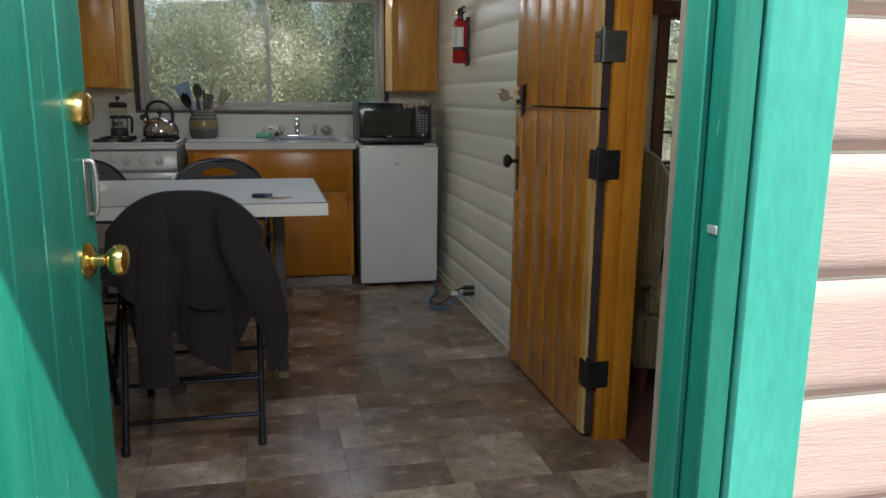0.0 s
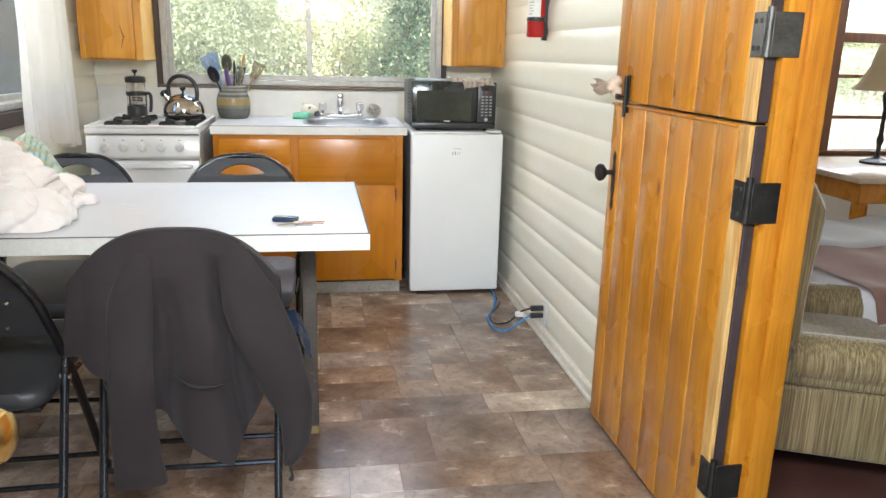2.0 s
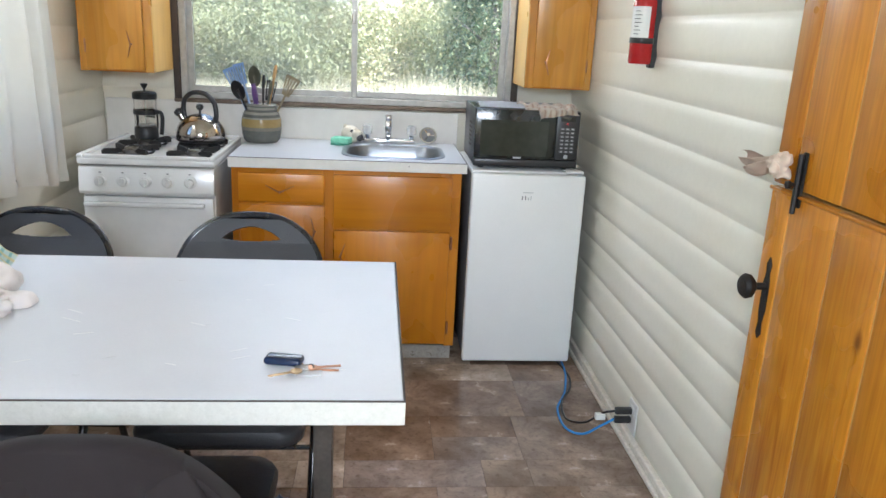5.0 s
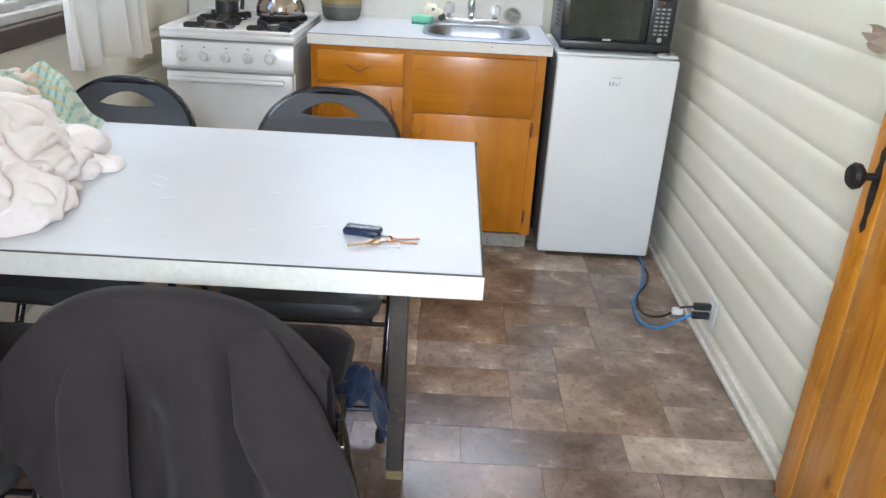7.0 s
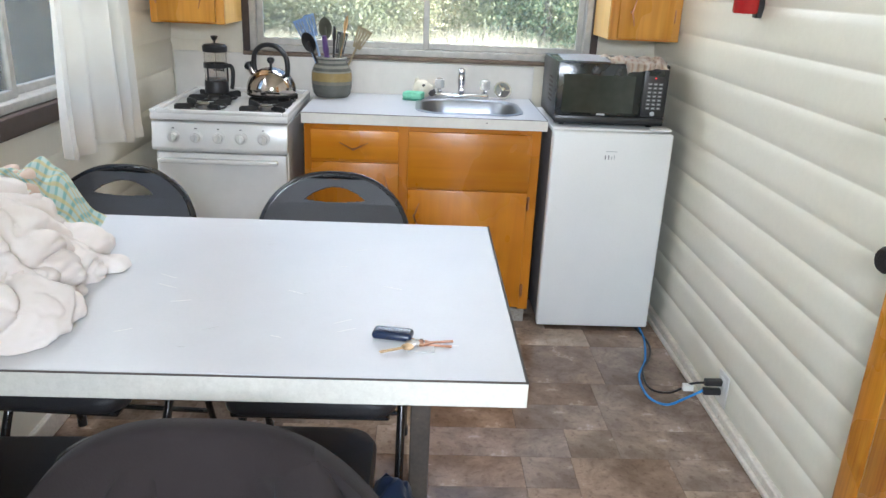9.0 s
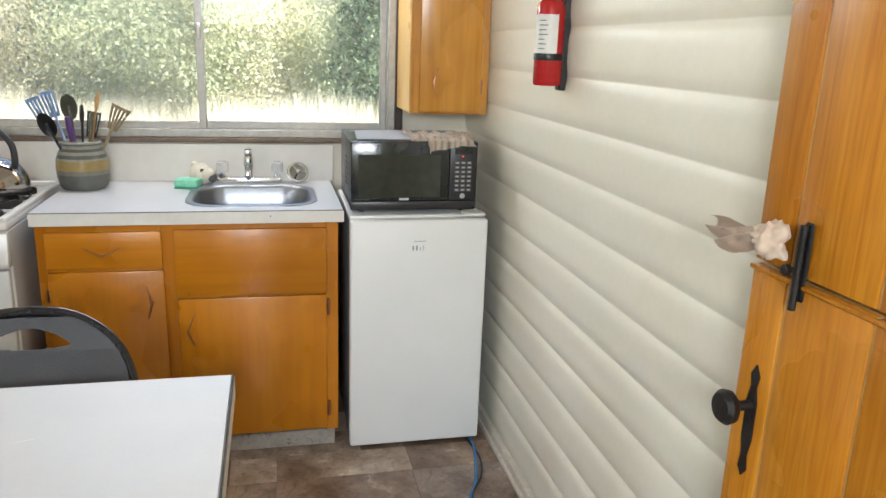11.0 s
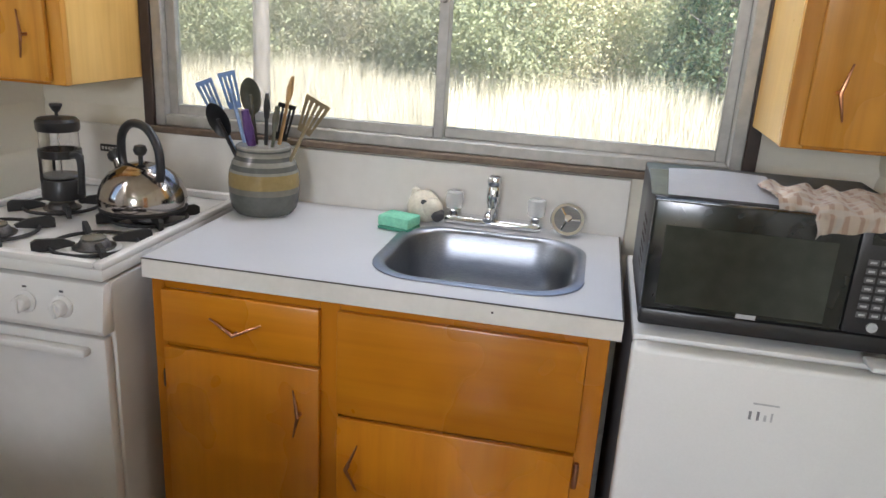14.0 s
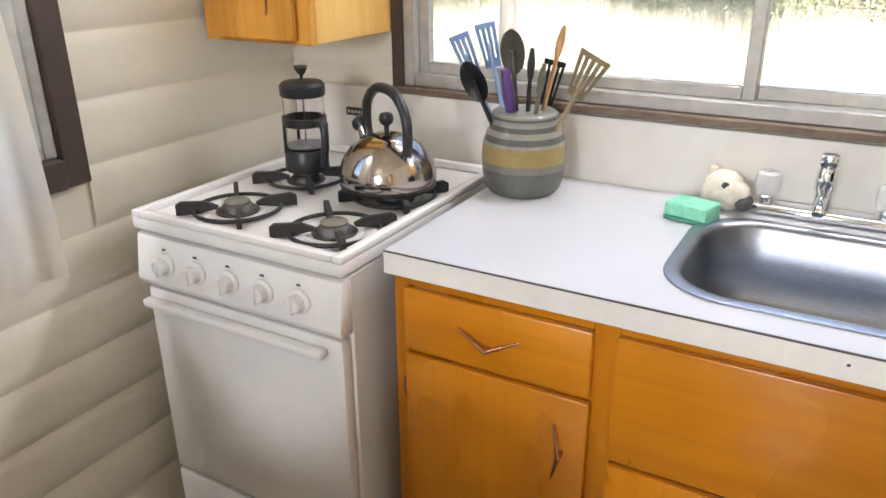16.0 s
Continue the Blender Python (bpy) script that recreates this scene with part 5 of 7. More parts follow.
def crock():
    cx, cy, z = -0.205, 4.838, 0.8725
    c = thing("utensil_crock", (cx, cy, z), "striped grey and ochre stoneware crock holding utensils", "crock")
    outer = [(0.070, 0.0), (0.080, 0.012), (0.086, 0.040), (0.088, 0.080), (0.086, 0.110), (0.078, 0.135), (0.070, 0.150), (0.066, 0.160), (0.068, 0.176), (0.064, 0.180)]

    def rad(h):
        for (r0, h0), (r1, h1) in zip(outer, outer[1:]):
            if h0 <= h <= h1:
                return r0 + (r1 - r0) * (h - h0) / (h1 - h0)
        return 0.064
    cuts = [(0.0, 0.058, "clay_dark"), (0.058, 0.074, "clay_grey"), (0.074, 0.112, "clay_tan"), (0.112, 0.119, "clay_pale"), (0.119, 0.132, "clay_dark"), (0.132, 0.144, "clay_pale"), (0.144, 0.154, "clay_dark"), (0.154, 0.166, "clay_pale"), (0.166, 0.171, "clay_dark"), (0.171, 0.180, "clay_pale")]
    part("inside", lathe([(0.0, 0.01), (0.066, 0.012), (0.076, 0.08), (0.062, 0.15), (0.060, 0.179)], (cx, cy, z), 36), "clay_dark", c)
    for lo, hi, m in cuts:
        hs = [lo + (hi - lo) * q / 4 for q in range(5)]
        prof = [(rad(h) - 0.006, h) for h in hs[:1]] + [(rad(h), h) for h in hs] + [(rad(hs[-1]) - 0.006, hs[-1])]
        part("glaze_band", lathe(prof, (cx, cy, z), 40), m, c)

    def handle(name, label, tip, m, r=0.006):
        base = Vector((cx + (tip[0] - cx) * 0.12, cy + (tip[1] - cy) * 0.12, z + 0.02))
        u = thing(name, base, label, "utensil", "utensils in the crock")
        return u, base, Vector(tip)

    def flat(tip, d, w0, w1, ln, slots=0, facing=(0, -1, 0)):
        """A spatula blade beyond the tip, along d."""
        f = Vector(facing)
        s = d.cross(f).normalized()
        f = s.cross(d).normalized()
        bm = bmesh.new()

        us = [-1.0]
        for q in range(2 * slots + 1):
            us.append(us[-1] + (1.5 if q % 2 == 0 else 0.75))
        us = [-1 + 2 * (q + 1) / (us[-1] + 1) for q in us]
        vs = [0.0, 0.2, 0.88, 1.0]
        g = [[bm.verts.new(tip + s * a * (w0 + (w1 - w0) * b) + d * ln * b) for a in us] for b in vs]
        for b in range(3):
            for a in range(len(us) - 1):
                if not (b == 1 and a % 2):
                    bm.faces.new((g[b][a], g[b][a + 1], g[b + 1][a + 1], g[b + 1][a]))
        bmesh.ops.solidify(bm, geom=bm.faces[:], thickness=0.0024)
        return bm

    def spoon(tip, d, w, ln, facing=(0, -1, 0)):
        f = Vector(facing)
        s = d.cross(f).normalized()
        f = s.cross(d).normalized()
        bm = sheet(lambda u, v: tip + s * w * (2 * u - 1) * math.sqrt(max(0.02, 1 - (2 * v - 1) ** 2)) + d * ln * v - f * 0.010 * (1 - (2 * u - 1) ** 2) * math.sin(math.pi * v), 8, 12, 0.0016)
        return bm
    specs = [
        ("spatula", "pale blue slotted plastic spatula", (-0.322, 4.800, 1.148), "blue", "slot", 3),
        ("spatula", "pale blue slotted turner with a long handle", (-0.291, 4.840, 1.166), "blue", "slot", 3),
        ("ladle", "purple plastic ladle handle", (-0.226, 4.800, 1.080), "purple", "bar", 0),
        ("serving_spoon", "olive plastic serving spoon", (-0.229, 4.820, 1.158), "olive", "spoon", 0),
        ("serving_spoon", "black nylon slotted spoon", (-0.294, 4.780, 1.100), "black", "spoon", 0),
        ("wooden_spoon", "pale wooden spoon standing upright", (-0.151, 4.862, 1.150), "spoonwood", "thin", 0),
        ("tongs", "dark kitchen tongs standing upright", (-0.193, 4.830, 1.108), "black", "thin", 0),
        ("knife", "dark handled knife standing upright", (-0.164, 4.810, 1.085), "olive", "thin", 0),
        ("turner", "slotted brown nylon turner", (-0.079, 4.830, 1.120), "tan_nylon", "slot", 4),
        ("potato_masher", "black nylon masher with a perforated head", (-0.168, 4.875, 1.095), "black", "slot", 4)]
    for nm, lb, tip, m, shape, n in specs:
        u, base, tp = handle(nm, lb, tip, m)
        d = (tp - base).normalized()
        part("handle", tube([base, base + (tp - base) * 0.5, tp + d * 0.004], [0.006, 0.005, 0.0045], 8), m, u)
        if shape == "slot":
            part("blade", flat(tp - d * 0.045, d, 0.017, 0.034 if nm == "turner" else 0.024, 0.090, n), m, u, smooth=0)
        elif shape == "spoon":
            part("bowl", spoon(tp - d * 0.045, d, 0.027, 0.090), m, u, smooth=60)
        elif shape == "bar":
            part("grip", tube([tp - d * 0.06, tp, tp + d * 0.05], [0.010, 0.013, 0.009], 8), m, u)
        else:
            part("end", tube([tp, tp + d * 0.03, tp + d * 0.06], [0.0065, 0.009, 0.004], 8), m, u)


def fridge():
    x0, x1, y0, y1, h = 0.699, 1.170, 4.365, 4.90, 0.843
    f = thing("compact_fridge", ((x0 + x1) / 2, y1, 0), "white compact fridge with a worn printed name", "fridge")
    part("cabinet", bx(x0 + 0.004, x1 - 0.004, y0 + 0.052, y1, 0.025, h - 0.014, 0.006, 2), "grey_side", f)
    part("top_plate", bx(x0 + 0.002, x1 - 0.002, y0 + 0.050, y1, h - 0.0138, h + 0.006, 0.006, 2), "fridge", f)
    d = part("door", bx(x0, x1, y0, y0 + 0.046, 0.018, h, 0.009, 3), "fridge", f)
    part("gasket", bx(x0 + 0.012, x1 - 0.012, y0 + 0.0462, y0 + 0.0518, 0.03, h - 0.02, 0), "grey_side", d, smooth=0)
    part("hinge_cover", bx(x1 - 0.085, x1 - 0.008, y0 + 0.008, y0 + 0.062, h + 0.0065, h + 0.018, 0.006, 2), "fridge", f)
    for x in (x0 + 0.04, x1 - 0.04):
        for y in (y0 + 0.08, y1 - 0.05):
            part("foot", lathe([(0.016, 0), (0.016, 0.02), (0.012, 0.026)], (x, y, 0.0), 12), "black", f)
    for k, (a, hgt) in enumerate(((0.0, 0.016), (0.013, 0.017), (0.025, 0.012), (0.036, 0.017))):
        part("print_mark", bx(0.908 + a, 0.908 + a + 0.0045 - 0.001 * (k == 3), y0 - 0.0007, y0 + 0.001, 0.738, 0.738 + hgt, 0), "grey_side" if k < 2 else "greyprint", d, smooth=0)
    part("small_print", bx(0.912, 0.955, y0 - 0.0007, y0 + 0.001, 0.768, 0.771, 0), "greyprint", d, smooth=0)


def microwave():
    x0, x1, y0, y1, z0, z1 = 0.706, 1.138, 4.425, 4.775, 0.862, 1.098
    m = thing("microwave", ((x0 + x1) / 2, y1, z0), "black microwave oven standing on a compact fridge", "microwave")
    part("case", bx(x0, x1, y0 + 0.022, y1, z0 + 0.008, z1, 0.004, 2), "black", m)
    for x in (x0 + 0.04, x1 - 0.04):
        for y in (y0 + 0.06, y1 - 0.05):
            part("foot", lathe([(0.012, 0), (0.012, 0.01)], (x, y, z0 - 0.011), 10), "black", m)
    part("front_lip", bx(x0, x1, y0, y0 + 0.0215, z0 + 0.002, z0 + 0.034, 0.006, 2), "black", m)
    xd = x1 - 0.098
    d = part("door", bx(x0, xd, y0, y0 + 0.0215, z0 + 0.035, z1 - 0.001, 0.005, 2), "blackgloss", m)
    part("window", bx(x0 + 0.024, xd - 0.030, y0 - 0.0016, y0 + 0.002, z0 + 0.046, z1 - 0.045, 0.001), "mwdoor", d, "dark mesh-backed oven window")
    part("logo_mark", bx(x0 + 0.163, x0 + 0.196, y0 - 0.0012, y0 + 0.001, z0 + 0.0365, z0 + 0.0445, 0), "greyprint", d, smooth=0)
    c = part("control_panel", bx(xd + 0.001, x1, y0, y0 + 0.0215, z0 + 0.035, z1 - 0.001, 0.005, 2), "black", m)
    part("display", bx(xd + 0.018, x1 - 0.02, y0 - 0.0012, y0 + 0.001, z1 - 0.042, z1 - 0.022, 0), "blackgloss", c, smooth=0)
    part("indicator", lathe([(0.0022, 0), (0.0022, 0.002), (0, 0.002)], (xd + 0.046, y0, z1 - 0.050), 8, 'Y'), "redled", c, "small red indicator light")
    for r in range(7):
        for k in range(3):
            x = xd + 0.027 + k * 0.021
            z = z1 - 0.072 - r * 0.0155
            part("key", bx(x - 0.0085, x + 0.0085, y0 - 0.0016, y0 + 0.001, z - 0.0052, z + 0.0052, 0.0006), "key", c)
            part("key_print", bx(x - 0.005, x + 0.005, y0 - 0.0022, y0 - 0.0014, z - 0.0018, z + 0.0018, 0), "greyprint", c, smooth=0)
    part("open_button", lathe([(0.009, 0), (0.009, 0.0025), (0, 0.003)], (xd + 0.048, y0, z0 + 0.050), 16, 'Y'), "greyprint", c)
    for r in range(6):
        for k in range(7):
            part("vent_hole", bx(x0 - 0.0006, x0 + 0.001, y0 + 0.10 + k * 0.012, y0 + 0.107 + k * 0.012, z0 + 0.07 + r * 0.018, z0 + 0.077 + r * 0.018, 0), "seam", m, smooth=0)
    pp = thing("paper_sheet", (0.79, 4.56, z1), "loose white paper sheets on the microwave", "paper")
    part("sheet", sheet(lambda u, v: (0.728 + 0.19 * u + 0.02 * v, 4.45 + 0.26 * v, z1 + 0.003 + 0.004 * math.sin(u * 3) * v), 8, 6, 0.0006), "paper", pp)
    part("under_sheet", sheet(lambda u, v: (0.70 + 0.07 * u + 0.01 * v, 4.452 + 0.24 * v, z1 + 0.0012 + 0.001 * u), 4, 4, 0.0005), "clay_pale", pp)

    def rag(u, v):
        x = 0.905 + 0.225 * u
        L = 0.20 * v
        over = 0.055 + 0.05 * math.sin(u * 5.0 + 0.6) * (0.4 + u * 0.6)
        y = 4.60 - L * 1.05
        z = z1 + 0.006 + 0.012 * abs(nz(u * 5, v * 5, 3.1)) + 0.010 * math.sin(u * 14 + v * 3) ** 2
        edge = y0 + 0.004 if u > 0.25 else y0 + 0.03
        if y < edge:
            drop = (edge - y) * (0.4 + over * 6)
            y = edge - 0.010 - 0.012 * math.sin(u * 16) ** 2
            z = z1 + 0.004 - drop
        return (x + 0.02 * nz(u * 3, v * 4, 7.7), y, z)
    dc = thing("dishcloth", (1.02, 4.5, z1), "crumpled beige striped dishcloth over the microwave front", "dishcloth")
    part("cloth", sheet(rag, 44, 36, 0.0015), "dishcloth", dc, smooth=80)


M["key"] = surface("grey_keys", (0.10, 0.10, 0.105), (0.14, 0.14, 0.145), 20, 0.45, bump=0)


def upper_cabinet(x0, x1, y0, z0, hinge_left, group):
    z1, y1 = 2.02, NORTH - 0.016
    c = thing("wall_cabinet", ((x0 + x1) / 2, y1, z0), "varnished orange plywood wall cabinet with a copper pull", "cabinet", group)
    part("body", bx(x0 + 0.0005, x1 - 0.0005, y0 + 0.0205, y1, z0 + 0.001, z1, 0.001), "cab_light", c, "pale pine cabinet sides")
    fr = 0.042
    for a, b, lo, hi, m in ((x0, x0 + fr, z0, z1, "cab_upper"), (x1 - fr, x1, z0, z1, "cab_upper"), (x0 + fr, x1 - fr, z0, z0 + 0.02, "cab_x"), (x0 + fr, x1 - fr, z1 - 0.04, z1, "cab_x")):
        part("face_rail", bx(a + 0.0002, b - 0.0002, y0, y0 + 0.02, lo, hi, 0.001), m, c)
    d = part("door", bx(x0 + fr - 0.010, x1 - fr + 0.010, y0 - 0.017, y0 - 0.001, z0 + 0.008, z1 - 0.03, 0.004, 2), "cab_upper", c)
    d["front"] = y0 - 0.017
    px = x0 + fr + 0.045 if not hinge_left else x1 - fr - 0.045
    vpull(d, px, z0 + 0.112, 0.105, 0.016, 90 if hinge_left else -90)
    hx = x1 - fr + 0.014 if not hinge_left else x0 + fr - 0.014
    part("hinge", lathe([(0.0045, -0.026), (0.0055, -0.022), (0.0055, 0.022), (0.0045, 0.026)], (hx, y0 - 0.006, z0 + 0.10), 10), "copper", d)


def light_bar():
    l = thing("vanity_light", (0.19, NORTH, 1.93), "three-lamp wall light with frosted shades above the window", "lamp")
    part("back_plate", bx(-0.13, 0.52, NORTH - 0.045, NORTH - 0.0135, 1.90, 1.97, 0.006, 2), "chrome", l)
    for x in (-0.045, 0.195, 0.435):
        part("arm", tube(smoothpath([(x, NORTH - 0.045, 1.935), (x, 4.87, 1.94), (x, 4.845, 1.915)]), 0.008, 8), "chrome", l)
        part("shade", lathe([(0.026, 0.13), (0.034, 0.125), (0.044, 0.07), (0.052, 0.01), (0.054, 0.0), (0.051, 0.0), (0.041, 0.07), (0.024, 0.124)], (x, 4.845, 1.785), 24), "enamel", l, "frosted white glass shade")


def extinguisher():
    x, y = 1.186, 3.938
    e = thing("fire_extinguisher", (EAST, y, 1.31), "red fire extinguisher with a white label on the wall", "extinguisher")
    part("cylinder", lathe([(0.0, 1.312), (0.034, 1.312), (0.038, 1.318), (0.038, 1.505), (0.034, 1.525), (0.020, 1.540), (0.013, 1.545), (0.013, 1.556)], (x, y, 0), 28), "red", e)
    bm = lathe([(0.0386, 1.395), (0.0386, 1.495)], (x, y, 0), 28)
    bmesh.ops.delete(bm, geom=[v for v in bm.verts if v.co.x > x + 0.012], context='VERTS')
    part("label_band", bm, "label", e, "white instruction label", smooth=80)
    for k, (z, w) in enumerate(((1.480, 0.018), (1.468, 0.024), (1.456, 0.020), (1.444, 0.024), (1.432, 0.016), (1.420, 0.022), (1.408, 0.018))):
        b2 = tube([(x + 0.0392 * math.cos(a), y + 0.0392 * math.sin(a), z) for a in [radians(205 + q * 6 * w / 0.02) for q in range(6)]], 0.0014, 4)
        part("print_line", b2, "ink", e)
    part("strap", lathe([(0.0392, 1.378), (0.0402, 1.380), (0.0402, 1.394), (0.0392, 1.396)], (x, y, 0), 28), "black", e)
    part("bracket", bx(x + 0.030, EAST - 0.002, y - 0.016, y + 0.016, 1.30, 1.55, 0.003), "black", e)
    v = part("valve", lathe([(0.015, 1.555), (0.016, 1.575), (0.012, 1.590), (0, 1.592)], (x, y, 0), 16), "black", e)
    part("lever", bx(x - 0.010, x + 0.010, y - 0.075, y + 0.02, 1.588, 1.600, 0.003), "black", v)
    part("grip", bx(x - 0.009, x + 0.009, y - 0.065, y - 0.012, 1.562, 1.572, 0.003), "black", v)
    part("gauge", lathe([(0.012, 0), (0.012, -0.01), (0, -0.012)], (x - 0.014, y, 1.567), 16, 'X'), "brass", v)
    part("nozzle", tube([(x, y - 0.012, 1.570), (x, y - 0.034, 1.556), (x, y - 0.038, 1.53)], 0.006, 8), "black", v)


def outlet():
    o = thing("wall_outlet", (EAST, 3.70, 0.11), "white wall outlet with two plugs in it", "outlet")
    part("plate", bx(EAST - 0.018, EAST - 0.013, 3.655, 3.735, 0.062, 0.178, 0.002), "label", o)
    part("socket", bx(EAST - 0.021, EAST - 0.0181, 3.675, 3.715, 0.128, 0.160, 0.002), "label", o)
    for nm, z, m, path in (("black_cord", 0.142, "black", [(1.163, 3.695, 0.142), (1.125, 3.72, 0.120), (1.085, 3.78, 0.050), (1.045, 3.88, 0.010), (1.06, 4.02, 0.008), (1.12, 4.13, 0.008), (1.145, 4.25, 0.007), (1.13, 4.38, 0.007), (1.10, 4.50, 0.007)]),
                           ("blue_cord", 0.108, "bluecord", [(1.163, 3.70, 0.108), (1.12, 3.71, 0.075), (1.07, 3.75, 0.020), (1.025, 3.82, 0.008), (1.03, 3.96, 0.008), (1.085, 4.08, 0.008), (1.12, 4.20, 0.008), (1.14, 4.30, 0.008), (1.15, 4.45, 0.008)])):
        c = thing(nm, (1.1, 3.9, 0.0), "power cord with a black plug lying on the floor" if m == "black" else "bright blue extension cord with a black plug", "cord")
        part("plug", bx(1.162, EAST - 0.0212, 3.686, 3.708, z - 0.011, z + 0.011, 0.004, 2), "black", c)
        part("cable", tube(smoothpath(path, 6), 0.0042, 8), m, c)
        if m == "black":
            part("tag", bx(1.100, 1.135, 3.708, 3.728, 0.098, 0.120, 0.002), "label", c)
    fc = thing("fridge_cord", (1.0, 4.4, 0), "black fridge cord on the floor behind the fridge", "cord")
    part("cable", tube(smoothpath([(1.09, 4.41, 0.006), (1.14, 4.46, 0.006), (1.16, 4.6, 0.02), (1.15, 4.85, 0.2)], 6), 0.004, 8), "black", fc)


# ---- table and chairs ----
def table():
    x0, x1, y0, y1, zt = WEST + 0.04, 0.372, 2.563, 3.371, 0.772
    t = thing("dining_table", (-0.27, 2.97, 0), "white laminate table on black metal pedestal legs", "table")
    part("tabletop", bx(x0, x1 - 0.004, y0 + 0.004, y1 - 0.004, zt - 0.046, zt, 0.002), "laminate", t)
    part("front_edge", bx(x0, x1, y0, y0 + 0.0038, zt - 0.047, zt - 0.003, 0.001), "speck_edge", t, "speckled cream edge strip")
    part("back_edge", bx(x0, x1, y1 - 0.0038, y1, zt - 0.047, zt - 0.003, 0.001), "speck_edge", t)
    part("end_edge", bx(x1 - 0.0038, x1, y0 + 0.004, y1 - 0.004, zt - 0.047, zt - 0.003, 0.001), "speck_edge", t)
    sm = bx(x0, x1 + 0.0002, y0 - 0.0002, y0 + 0.0036, zt - 0.0028, zt - 0.0008, 0)
    bx(x1 - 0.0036, x1 + 0.0002, y0 + 0.0037, y1, zt - 0.0028, zt - 0.0008, 0, into=sm)
    part("seam", sm, "seam", t, "thin dark seam line", smooth=0)
    for x in (0.205,):
        l = part("pedestal_leg", bx(x - 0.022, x + 0.022, 2.925, 2.965, 0.0, zt - 0.062, 0.003), "legpaint", t, "black painted flat metal leg, chipped")
        part("foot_scuff", bx(x - 0.0225, x + 0.0225, 2.9245, 2.9655, 0.0, 0.03, 0.002), "clay_tan", l)
        part("top_arm", bx(x - 0.02, x + 0.02, 2.66, 3.28, zt - 0.0615, zt - 0.0465, 0.003), "legpaint", l)
    part("wall_cleat", bx(x0, x0 + 0.05, y0 + 0.03, y1 - 0.03, zt - 0.10, zt - 0.0465, 0.003), "cab_light", t, "pale wooden cleat along the wall")
    # worn scratches on the top
    rnd = random.Random(9)
    for k in range(16):
        a, b = rnd.uniform(-0.35, 0.32), rnd.uniform(2.65, 3.3)
        ln, an = rnd.uniform(0.01, 0.05), rnd.uniform(-0.6, 0.6)
        part("scratch", tube([(a, b, zt), (a + ln * math.cos(an), b + ln * math.sin(an), zt)], 0.0007, 4), "label" if k % 4 else "greyprint", t)


M["speck_edge"] = surface("speckled_edge", (0.64, 0.62, 0.55), (0.71, 0.69, 0.62), 90, 0.35, bump=0.03, fine=3, grain=0.3, stain=((0.34, 0.28, 0.20), 0.26))
M["legpaint"] = surface("chipped_black_paint", (0.050, 0.043, 0.038), (0.085, 0.072, 0.060), 12, 0.4, bump=0.15, stain=((0.28, 0.21, 0.14), 0.30))


